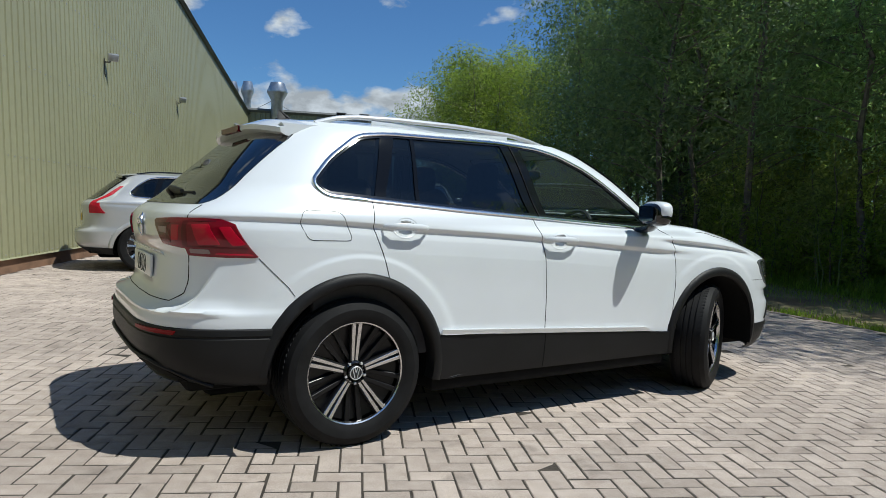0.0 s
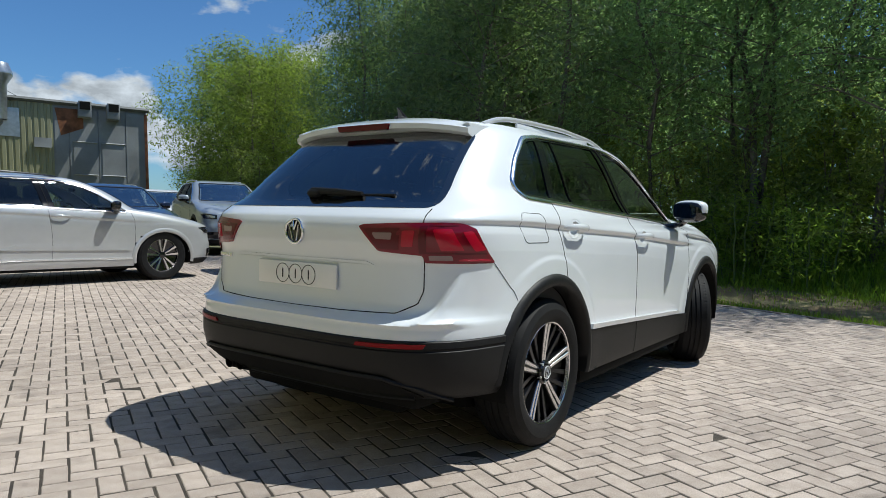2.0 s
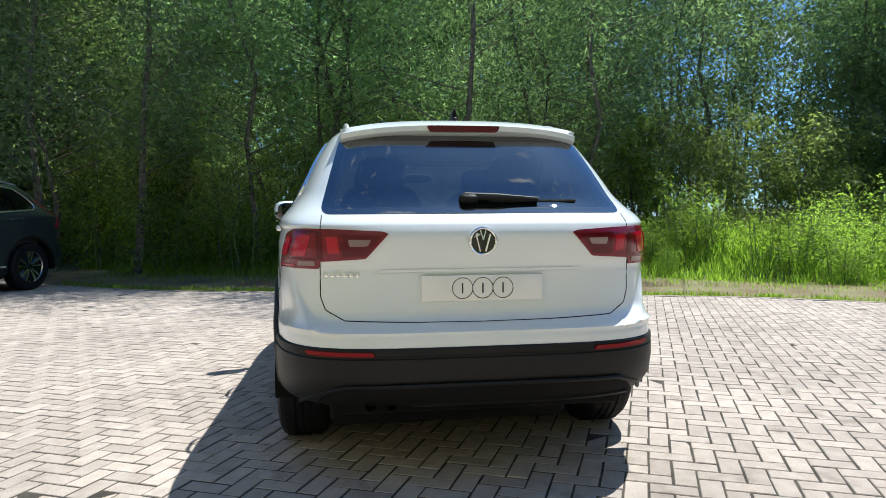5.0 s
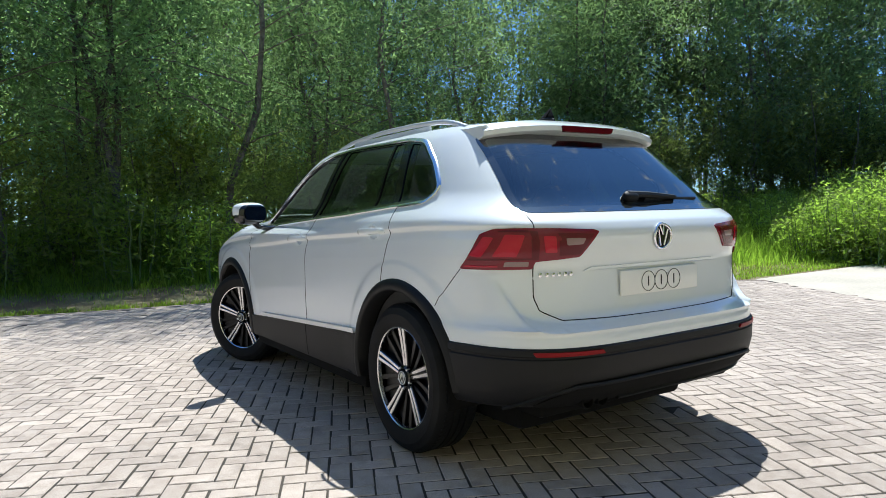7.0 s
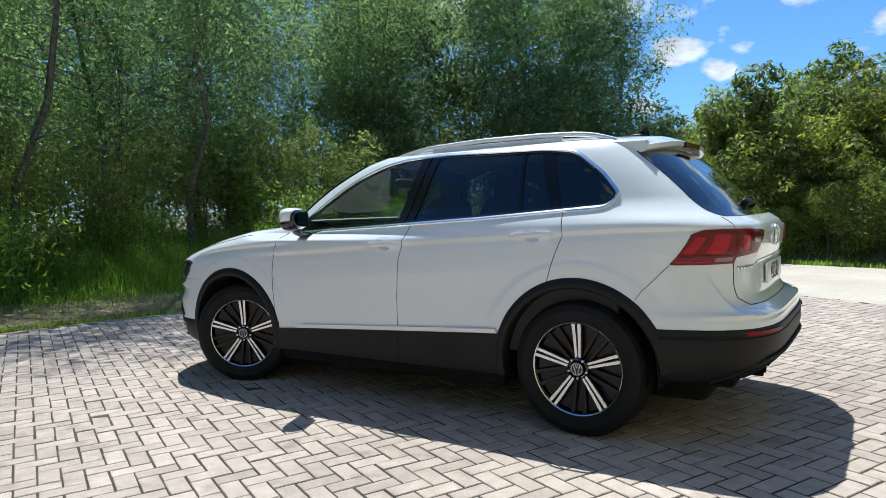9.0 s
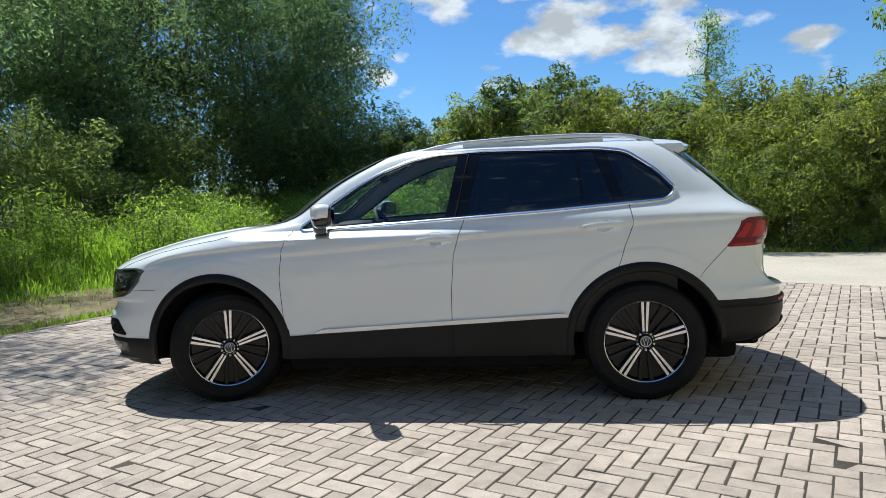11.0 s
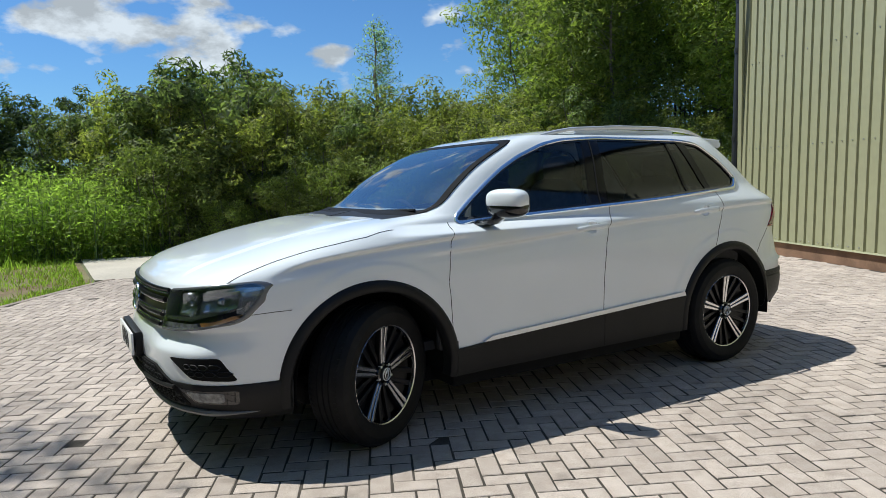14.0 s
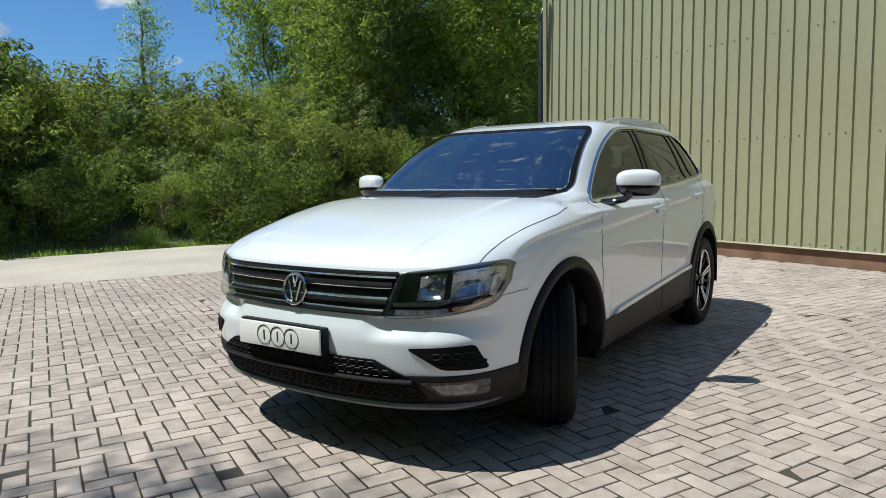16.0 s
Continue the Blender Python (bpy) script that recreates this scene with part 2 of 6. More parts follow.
FOGLENS = material("fog_lens", (0.16, 0.165, 0.17), 0.12, coat=1.0, vary=0.5, scale=45)
SMOKELENS = material("smoky_lens", (0.26, 0.17, 0.165), 0.12, coat=0.3)
SCREENGLASS = glass("windscreen_glass", (0.78, 0.92, 0.92), 0.66, 0.46)
REFLECTOR = material("red_reflector", (0.21, 0.002, 0.005), 0.35, spec=0.2)
LIPGREY = material("grey_plastic_lip", (0.16, 0.16, 0.16), 0.45, vary=0.1, bump=0.1, bump_scale=700)
CLEARGLASS = glass("clear_glass", (0.80, 0.92, 0.86), 0.78, 0.065)
LAMPGLASS = glass("lamp_cover", (0.9, 0.92, 0.95), 0.95, 0.24)


# ---- mesh helpers ----
def pchip(xs, ys):
    """Smooth, monotone curve through knots."""
    xs, ys = np.array(xs, float), np.array(ys, float)
    h, d = np.diff(xs), np.diff(ys) / np.diff(xs)
    m = np.zeros(len(xs))
    m[0], m[-1] = d[0], d[-1]
    for i in range(1, len(xs) - 1):
        if d[i - 1] * d[i] > 0:
            w1, w2 = 2 * h[i] + h[i - 1], h[i] + 2 * h[i - 1]
            m[i] = (w1 + w2) / (w1 / d[i - 1] + w2 / d[i])

    def f(x):
        x = np.clip(np.asarray(x, float), xs[0], xs[-1])
        i = np.clip(np.searchsorted(xs, x) - 1, 0, len(xs) - 2)
        t = (x - xs[i]) / h[i]
        return ((2 * t**3 - 3 * t**2 + 1) * ys[i] + (t**3 - 2 * t**2 + t) * h[i] * m[i]
                + (3 * t**2 - 2 * t**3) * ys[i + 1] + (t**3 - t**2) * h[i] * m[i + 1])
    return f


class Build:
    """Collects vertices and faces for one mesh object."""

    def __init__(self):
        self.v, self.f = [], []

    def add(self, verts, faces):
        k = len(self.v)
        self.v.extend(tuple(float(c) for c in p) for p in verts)
        self.f.extend(tuple(i + k for i in q) for q in faces)
        return self

    def box(self, centre, size, turn=None, bevel=0.0):
        bm = bmesh.new()
        bmesh.ops.create_cube(bm, size=1)
        bmesh.ops.scale(bm, vec=size, verts=bm.verts)
        if bevel:
            bmesh.ops.bevel(bm, geom=bm.edges[:], offset=bevel, segments=2, affect="EDGES", profile=0.5)
        m = Matrix.Translation(centre) @ (turn.to_4x4() if turn else Matrix.Identity(4))
        bm.transform(m)
        return self.take(bm)

    def take(self, bm):
        bm.verts.index_update()
        self.add([v.co for v in bm.verts], [[v.index for v in f.verts] for f in bm.faces])
        bm.free()
        return self

    def grid(self, rows, close=False, flip=False):
        """Rows of points, joined into quads."""
        n, k = len(rows[0]), len(self.v)
        for r in rows:
            self.v.extend(tuple(float(c) for c in p) for p in r)
        for i in range(len(rows) - 1):
            for j in range(n if close else n - 1):
                a, b = k + i * n + j, k + i * n + (j + 1) % n
                q = (a, b, b + n, a + n)
                self.f.append(q[::-1] if flip else q)
        return self

    def tube(self, path, r, sides=8, flat=(1, 1), up=(0, 0, 1)):
        path = [Vector(p) for p in path]
        rs = r if isinstance(r, (list, tuple)) else [r] * len(path)
        rows = []
        for i, p in enumerate(path):
            d = (path[min(i + 1, len(path) - 1)] - path[max(i - 1, 0)]).normalized()
            a = d.cross(Vector(up))
            a = a.normalized() if a.length > 1e-4 else Vector((1, 0, 0))
            b = a.cross(d).normalized()
            rows.append([p + (a * math.cos(t) * flat[0] + b * math.sin(t) * flat[1]) * rs[i]
                         for t in (2 * math.pi * k / sides for k in range(sides))])
        k = len(self.v)
        self.grid(rows, close=True)
        self.f.append(tuple(k + i for i in range(sides))[::-1])
        e = k + (len(rows) - 1) * sides
        self.f.append(tuple(e + i for i in range(sides)))
        return self

    def lathe(self, profile, steps=48, close=True):
        """Profile of (radius, y) turned round the y axis."""
        rows = [[(r * math.cos(a), y, r * math.sin(a)) for a in (2 * math.pi * i / steps for i in range(steps))] for r, y in profile]
        return self.grid(rows, close=True)

    def done(self, name, mat, parent=None, label="", smooth=True, sharp=35):
        me = bpy.data.meshes.new(name)
        me.from_pydata(self.v, [], self.f)
        me.materials.append(mat)
        if smooth:
            me.polygons.foreach_set("use_smooth", [True] * len(me.polygons))
            me.set_sharp_from_angle(angle=radians(sharp))
        me.update()
        ob = new(name, me)
        if parent:
            ob.parent = parent
        if label:
            ob["label"] = label
        return ob


def resample(pts, n):
    p = np.array(pts, float)
    s = np.concatenate(([0], np.cumsum(np.hypot(*np.diff(p, axis=0).T))))
    t = np.linspace(0, s[-1], n)
    return np.stack([np.interp(t, s, p[:, k]) for k in range(2)], 1)


def rounded(pts, r=0.03, k=4):
    """A closed 2D outline with its corners rounded."""
    out, n = [], len(pts)
    for i in range(n):
        a, b, c = (np.array(pts[(i + d) % n], float) for d in (-1, 0, 1))
        u, v = a - b, c - b
        lu, lv = np.hypot(*u), np.hypot(*v)
        q = min(r, lu * 0.45, lv * 0.45)
        p0, p1 = b + u / lu * q, b + v / lv * q
        for j in range(k + 1):
            t = j / k
            out.append((1 - t) ** 2 * p0 + 2 * t * (1 - t) * b + t * t * p1)
    return np.array(out)


def grow(loop, d):
    """The outline moved outwards by d (anticlockwise or clockwise alike)."""
    p = np.array(loop, float)
    area = 0.5 * np.sum(p[:, 0] * np.roll(p[:, 1], -1) - np.roll(p[:, 0], -1) * p[:, 1])
    t = np.roll(p, -1, 0) - np.roll(p, 1, 0)
    t /= np.maximum(np.hypot(t[:, 0], t[:, 1]), 1e-9)[:, None]
    nrm = np.stack([t[:, 1], -t[:, 0]], 1) * (1 if area > 0 else -1)
    return p + nrm * d


def inside(px, pz, loop):
    """Which of the points lie in the outline."""
    hit = np.zeros(np.shape(px), bool)
    p = np.array(loop)
    for (x0, z0), (x1, z1) in zip(p, np.roll(p, -1, 0)):
        if z0 == z1:
            continue
        c = ((z0 > pz) != (z1 > pz)) & (px < (x1 - x0) * (pz - z0) / (z1 - z0) + x0)
        hit ^= c
    return hit


def dense(loop, step=0.03):
    """A closed outline with points at most step apart."""
    out = []
    p = np.array(loop, float)
    for a, b in zip(p, np.roll(p, -1, 0)):
        k = max(1, int(np.hypot(*(b - a)) / step))
        out.extend(a + (b - a) * i / k for i in range(k))
    return np.array(out)


def fill(bd, loop, put, depth=0.0, back=None, cells=14):
    """A filled outline, laid on a surface by put(a, b) with sides that go down to back(a, b)."""
    loop = dense(loop)
    c = loop.mean(0)
    rows = [[put(*(c + (q - c) * t)) for q in loop] for t in np.linspace(0.02, 1, cells)]
    bd.grid(rows, close=True)
    k = len(bd.v) - len(loop) * cells
    bd.f.append(tuple(k + i for i in range(len(loop)))[::-1])
    if back:
        bd.grid([rows[-1], [back(*q) for q in loop]], close=True)
    return bd


def band(bd, inner, outer, put, back=None):
    """A ring between two outlines of equal count."""
    a, b = [put(*q) for q in inner], [put(*q) for q in outer]
    rows = [a, b]
    if back:
        rows = [[back(*q) for q in inner], a, b, [back(*q) for q in outer]]
    bd.grid(rows, close=True)
    return bd


def blob(bd, c, r, p=2.5, nu=20, nv=12, turn=None):
    """A rounded block (superellipsoid)."""
    f = lambda v: math.copysign(abs(v) ** (2 / p), v)
    rows = []
    for i in range(nv + 1):
        b = -math.pi / 2 + math.pi * i / nv
        row = []
        for j in range(nu):
            a = 2 * math.pi * j / nu
            q = Vector((r[0] * f(math.cos(b)) * f(math.cos(a)), r[1] * f(math.cos(b)) * f(math.sin(a)), r[2] * f(math.sin(b))))
            row.append(Vector(c) + (turn @ q if turn else q))
        rows.append(row)
    return bd.grid(rows, close=True)


# ---- cars ----
class Car:
    """A five-door estate-bodied car whose skin is a stack of rounded plan outlines. x ahead, y to its left, origin on the ground."""
    XM = -0.3
    AF, BF, AR, BR = 13.0, 0.24, 8.0, 0.23
    nose = staticmethod(pchip([.20, .26, .34, .45, .56, .60, .64, .68, .74, .82, .875, .91, .95, 1.0, 1.05, 1.09, 1.115, 1.13, 1.145, 1.18, 1.3, 1.4, 1.5, 1.55, 1.585],
                 [2.10, 2.20, 2.255, 2.288, 2.294, 2.289, 2.277, 2.266, 2.258, 2.248, 2.231, 2.185, 2.095, 1.925, 1.725, 1.51, 1.34, 1.20, 1.09, 1.0, .83, .67, .46, .33, .20]))
    tail = staticmethod(pchip([.20, .26, .34, .40, .45, .56, .62, .66, .69, .74, .9, 1.0, 1.05, 1.10, 1.14, 1.18, 1.3, 1.4, 1.5, 1.585],
                 [-1.95, -2.04, -2.15, -2.222, -2.256, -2.265, -2.268, -2.258, -2.192, -2.166, -2.16, -2.18, -2.185, -2.165, -2.115, -2.05, -1.93, -1.825, -1.715, -1.62]))
    width = staticmethod(pchip([.20, .26, .34, .45, .56, .70, .85, .97, 1.03, 1.075, 1.12, 1.18, 1.3, 1.4, 1.5, 1.55, 1.585],
                  [.85, .875, .890, .896, .899, .903, .906, .904, .896, .880, .860, .835, .785, .742, .69, .655, .615]))

    crease = staticmethod(pchip([-1.9, -1.0, 0.0, 0.9, 1.4, 1.9], [1.125, 1.11, 1.072, 1.03, 0.985, 0.90]))
    shoulder = staticmethod(pchip([-2.1, -1.84, -1.6, -1.34, -1.0, -0.46, 0.0, 0.36, 0.87, 1.2], [1.107, 1.110, 1.108, 1.097, 1.077, 1.054, 1.026, 1.000, 0.970, 0.955]))
    wing = staticmethod(pchip([0.6, 0.92, 1.28, 1.6, 1.77, 1.92], [1.052, 1.036, 1.013, 0.982, 0.946, 0.885]))
    fold = staticmethod(pchip([-0.14, -0.07, -0.030, -0.003, 0.004, 0.05, 0.12], [0.0, -0.004, -0.011, 0.0045, 0.0045, 0.001, 0.0]))
    shelf = staticmethod(pchip([0.0, 0.56, 0.64, 0.72, 0.77, 0.80, 0.9], [0.672, 0.674, 0.690, 0.745, 0.84, 0.91, 0.93]))
    narrow = staticmethod(pchip([-1.0, -0.4, 0.1, 0.55, 0.80, 1.0, 1.10, 1.30, 1.5], [0.0, 0.012, 0.042, 0.076, 0.082, 0.082, 0.076, 0.0, 0.0]))
    cups = ()

    def __init__(self, name, label, K=(1, 1, 1), paint=None, wheel_x=(1.34, -1.34), radius=0.364, group=""):
        self.K, self.paint = K, paint or WHITE
        self.root = tagged(new(name), label, "car", group)
        self.wheel_x, self.radius = wheel_x, radius

    def end(self, bd, name, mat, label="", parent=None, smooth=True, sharp=35):
        bd.v = [(x * self.K[0], y * self.K[1], z * self.K[2]) for x, y, z in bd.v]
        return bd.done(name, mat, parent or self.root, label, smooth, sharp)

    # places on the skin
    def wide(self, x, z):
        """Half width of the flank: the shoulder crease rises to the rear, and the skin swells round the arches."""
        x, z = np.asarray(x, float), np.asarray(z, float)
        up = np.clip((z - 0.60) / 0.2, 0, 1) * np.clip((1.26 - z) / 0.14, 0, 1)
        k = (self.crease(x) - 1.035) * up * up * (3 - 2 * up)
        w = self.width(z - k)
        for wx in self.wheel_x:
            r = np.hypot(x - wx / self.K[0], z - 0.36)
            t = np.clip((0.585 - r) / 0.03, 0, 1)
            w = w + (0.0065 if self.fine else 0.004) * t * t * (3 - 2 * t) * (z < 1.02) * np.clip((1.92 - np.abs(x)) / 0.2, 0, 1)
        ease = lambda a: np.clip(a, 0, 1) ** 2 * (3 - 2 * np.clip(a, 0, 1))
        if not self.fine:
            return w + 0.5 * self.fold(z - self.shoulder(x)) * ease((1.15 - x) / 0.4)
        w = w - self.narrow(x) * ease((z - 1.045) / 0.055)
        w = w + self.fold(z - self.shoulder(x)) * ease((1.15 - x) / 0.4)
        return w + 1.7 * self.fold((z - self.wing(x)) * 1.1) * ease((x - 0.72) / 0.3) * ease((1.90 - x) / 0.3)

    def half(self, x, z):
        z = np.asarray(z, float)
        c = (np.asarray(x, float) - self.XM)
        f, r = self.nose(z) - self.XM, self.XM - self.tail(z)
        cf, cr = np.clip(c / f, 0, 1), np.clip(-c / r, 0, 1)
        return self.wide(x, z) * np.where(c >= 0, (1 - cf ** self.AF) ** self.BF, (1 - cr ** self.AR) ** self.BR)

    def side(self, s, off=0.0):
        return lambda x, z: (x, s * (float(self.half(x, z)) + off), z)

    def prow(self, y, z):
        """How far the middle of the nose stands ahead of its corners."""
        if not self.fine:
            return 0.0 * np.asarray(y, float)
        t = np.clip((1.06 - np.asarray(z, float)) / 0.16, 0, 1)
        return 0.048 * np.maximum(0, 1 - (np.asarray(y, float) / 0.64) ** 2) * t * t * (3 - 2 * t)

    def front(self, off=0.0):
        def put(y, z):
            q = min(1, abs(y) / float(self.wide(1.95 - 1.05 * min(1, max(0, (z - 0.95) / 0.15)) - 0.75 * min(1, max(0, (z - 1.12) / 0.43)), z)))
            c = (1 - q ** (1 / self.BF)) ** (1 / self.AF)
            return (self.XM + (float(self.nose(z)) - self.XM) * c + float(self.prow(y, z)) + off * (1 - 0.3 * q), y * (1 + off * 0.5 * q), z)
        return put

    def rear(self, off=0.0):
        def put(y, z):
            q = min(1, abs(y) / float(self.wide(-1.95, z)))
            c = (1 - q ** (1 / self.BR)) ** (1 / self.AR)
            return (self.XM - (self.XM - float(self.tail(z))) * c - off * (1 - 0.6 * q ** 4), y * (1 + off * 0.9 * q ** 4), z)
        return put

    fine = True

    def turns(self, upto, ahead):
        """Shares of the half outline from the widest place to the middle of one end."""
        A, B = (self.AF, self.BF) if ahead else (self.AR, self.BR)
        c = np.linspace(0, 0.9, 90 if self.fine else 26)
        y = np.linspace((1 - 0.9 ** A) ** B, 0, 110 if self.fine else 14)[1:]
        return np.concatenate((c, (1 - y ** (1 / B)) ** (1 / A)))

    def skin(self, levels):
        """Grid of skin points, all round, for each height."""
        cf, cr = self.turns(1, True), self.turns(1, False)
        rows = []
        for z in levels:
            f, r = float(self.nose(z)) - self.XM, self.XM - float(self.tail(z))
            hx = np.concatenate((self.XM - r * cr[::-1], self.XM + f * cf[1:]))
            w = self.wide(hx, np.full(len(hx), z))
            wr, wf = w[:len(cr)], w[len(cr):]
            hy = np.concatenate((wr * np.maximum(0, 1 - cr[::-1] ** self.AR) ** self.BR, wf * np.maximum(0, 1 - cf[1:] ** self.AF) ** self.BF))
            row = [(x, y, z) for x, y in zip(hx, hy)] + [(x, -y, z) for x, y in zip(hx[::-1][1:-1], hy[::-1][1:-1])]
            rows.append(row)
        g = np.array(rows)
        if self.fine:
            ease = lambda a: np.clip(a, 0, 1) ** 2 * (3 - 2 * np.clip(a, 0, 1))
            X, Y, Z = g[..., 0], np.abs(g[..., 1]), g[..., 2]
            # bumper corners that rise beside the hatch, and a raised middle of the bonnet
            g[..., 0] += np.where(X > 1.0, self.prow(Y, Z), 0)
            out = ease((self.shelf(Y) - Z) / (0.02 + 0.07 * ease((Y - 0.62) / 0.1))) * ease((Z - 0.655) / 0.02) * ease((-1.90 - X) / 0.12)
            up = ease((0.545 - Y) / 0.03) * ease((X - 1.14) / 0.2) * ease((Z - 0.90) / 0.04)
            g[..., 0] -= 0.05 * out * (1 - 0.6 * np.clip((Z - 0.70) / 0.2, 0, 1))
            g[..., 2] += 0.009 * up
            # the fold across the front bumper below the lamps
            tuck = ease((0.662 + 0.03 * Y - Z) / 0.016) * ease((Z - 0.562) / 0.07) * ease((Y - 0.36) / 0.14) * ease((0.90 - Y) / 0.08) * (X > 1.3)
            g[..., 0] -= 0.030 * tuck
        return g

    def shell(self, glassed, screen, backlight, roof_label=""):
        lev = np.concatenate((np.linspace(.345, .86, 48), np.linspace(.8635, 1.15, 80), np.linspace(1.16, 1.585, 30)))
        if not self.fine:
            lev = np.concatenate((np.linspace(.345, .86, 16), np.linspace(.87, 1.15, 26), np.linspace(1.17, 1.585, 14)))
        g = self.skin(lev)
        n = g.shape[1]
        mid = (g[:-1] + g[1:] + np.roll(g, -1, 1)[:-1] + np.roll(g, -1, 1)[1:]) / 4
        X, Y, Z = mid[..., 0], mid[..., 1], mid[..., 2]
        cut = inside(X, Z, glassed) & (np.abs(Y) > 0.45)
        cut |= inside(Y, Z, screen) & (X > 0.0)
        cut |= inside(Y, Z, backlight) & (X < -1.5)
        if self.fine:
            cut |= inside(np.abs(Y), Z, grow(rounded(HEAD, 0.015), 0.002)) & (X > 1.5)
        for cx, cz in self.cups:
            cut |= (np.hypot((X - cx) / 0.052, (Z - cz) / 0.036) < 1) & (np.abs(Y) > 0.5)
        for wx in self.wheel_x:
            cut |= (np.hypot(X - wx / self.K[0], Z - 0.36) < 0.462) & (np.abs(Y) > 0.5)
        bd = Build()
        bd.v = [tuple(map(float, p)) for p in g.reshape(-1, 3)]
        for i in range(len(lev) - 1):
            for j in range(n):
                if not cut[i, j]:
                    a, b = i * n + j, i * n + (j + 1) % n
                    bd.f.append((a, b, b + n, a + n))
        used = sorted({i for f in bd.f for i in f})
        back = {o: k for k, o in enumerate(used)}
        bd.v, bd.f = [bd.v[i] for i in used], [tuple(back[i] for i in f) for f in bd.f]
        self.end(bd, "body", self.paint, sharp=60)
        top = self.skin([1.585])[0]
        c = np.array([-0.72, 0.0])
        rows = []
        for t in np.concatenate((np.linspace(1, .9, 5), np.linspace(.87, .02, 16))):
            h = 0.06 * (1 - t ** 3.2)
            rows.append([(c[0] + (p[0] - c[0]) * t, p[1] * t, 1.585 + h) for p in top])
        bd = Build().grid(rows, close=True)
        self.end(bd, "roof", self.paint, roof_label, sharp=60)
        floor = Build().box((0, 0, 0.245), (3.3, 1.26, 0.11), bevel=0.03).box((0, 0, 0.32), (4.0, 1.2, 0.05)).box((0, 0, 0.265), (1.80, 1.74, 0.11), bevel=0.03).box((1.92, 0, 0.29), (0.26, 1.35, 0.08)).box((-1.90, 0, 0.33), (0.36, 1.30, 0.10), bevel=0.03).box((-1.78, 0.1, 0.255), (0.34, 1.1, 0.13), bevel=0.05).box((-1.34, 0, 0.30), (0.2, 1.3, 0.09), bevel=0.03)
        self.end(floor, "underbody", LINER)

    def wells(self):
        for wx in self.wheel_x:
            for s in (1, -1):
                rows = []
                for y in (0.50, 0.70, 0.905):
                    rows.append([(wx / self.K[0] + 0.434 * math.cos(a), s * y, 0.36 + 0.434 * math.sin(a)) for a in np.linspace(-0.15, math.pi + 0.15, 26)])
                bd = Build().grid(rows)
                k = len(bd.v)
                bd.v.append((wx / self.K[0], s * 0.5, 0.36))
                bd.f.extend((k, i, i + 1) for i in range(25))
                self.end(bd, "wheel_housing", LINER)

    def pane(self, name, loop, put, mat, label="", frame_mat=None, edge=0.012, rim=0.0):
        bd = fill(Build(), loop, put, cells=14 if self.fine else 6)
        ob = self.end(bd, name, mat, label)
        ob.visible_shadow = False
        return ob

    def ring(self, name, loop, inner, outer, put, back, mat, label="", parent=None):
        loop = dense(loop, 0.025)
        bd = band(Build(), grow(loop, inner), grow(loop, outer), put, back)
        return self.end(bd, name, mat, label, parent, sharp=40)

    def patch(self, name, loop, put, back, mat, label="", parent=None, cells=8):
        return self.end(fill(Build(), loop, put, back=back, cells=cells), name, mat, label, parent)

    def seam(self, pts, put, name="panel_gap", r=0.0021):
        p = resample(pts, max(4, int(len(pts) * 9)))
        return self.end(Build().tube([put(*q) for q in p], r, 5), name, SEAM)

    def wheels(self, rim_maker, steer=0.0, width=0.235):
        proto = None
        out = []
        for wx in self.wheel_x:
            for s in (1, -1):
                w = new("wheel")
                w.parent = self.root
                turn = steer if wx > 0 else 0
                w.matrix_local = pose(wx, s * (0.785 * self.K[1]), self.radius - 0.004, 0, 0, turn + (0 if s > 0 else 180))
                if proto is None:
                    rim_maker(w, self.radius, width)
                    proto = w
                else:
                    for o in proto.children:
                        q = o.copy()
                        scene.collection.objects.link(q)
                        q.parent = w
                out.append(w)
        return out

    def seats(self):
        cloth, r = SEATCLOTH, self.root
        for y in (0.37, -0.37):
            for x, n in ((0.12, "front_seat"), (-0.82, "rear_seat")):
                bd = Build()
                blob(bd, (x, y, 0.66), (0.27, 0.25, 0.09), 4)
                blob(bd, (x - 0.30, y, 0.98), (0.085, 0.24, 0.34), 4, turn=Matrix.Rotation(radians(-14), 3, "Y"))
                blob(bd, (x - 0.40, y, 1.37), (0.055, 0.13, 0.095), 3.5)
                bd.tube([(x - 0.38, y - 0.06, 1.2), (x - 0.40, y - 0.06, 1.32)], 0.009, 6)
                bd.tube([(x - 0.38, y + 0.06, 1.2), (x - 0.40, y + 0.06, 1.32)], 0.009, 6)
                self.end(bd, n, cloth)
        bd = Build().box((-1.55, 0, 0.78), (0.9, 1.3, 0.06), bevel=0.02).box((-0.3, 0, 0.42), (2.6, 1.4, 0.05))
        self.end(bd, "load_floor", CABIN)
        for s in (1, -1):
            self.end(Build().box((-0.3, s * 0.80, 0.72), (2.5, 0.05, 0.62), bevel=0.02), "door_lining", CABIN)
        bd = Build()
        blob(bd, (0.86, 0, 0.98), (0.30, 0.76, 0.115), 4, nu=28)
        blob(bd, (0.72, -0.37, 1.07), (0.14, 0.2, 0.05), 3)
        self.end(bd, "dashboard", CABIN)
        bd = Build()
        tilt = Matrix.Rotation(radians(-62), 3, "Y")
        ring = [Vector((0.46, -0.37, 1.03)) + tilt @ Vector((0.185 * math.cos(a), 0.185 * math.sin(a), 0)) for a in np.linspace(0, 2 * math.pi, 33)]
        bd.tube(ring, 0.015, 7)
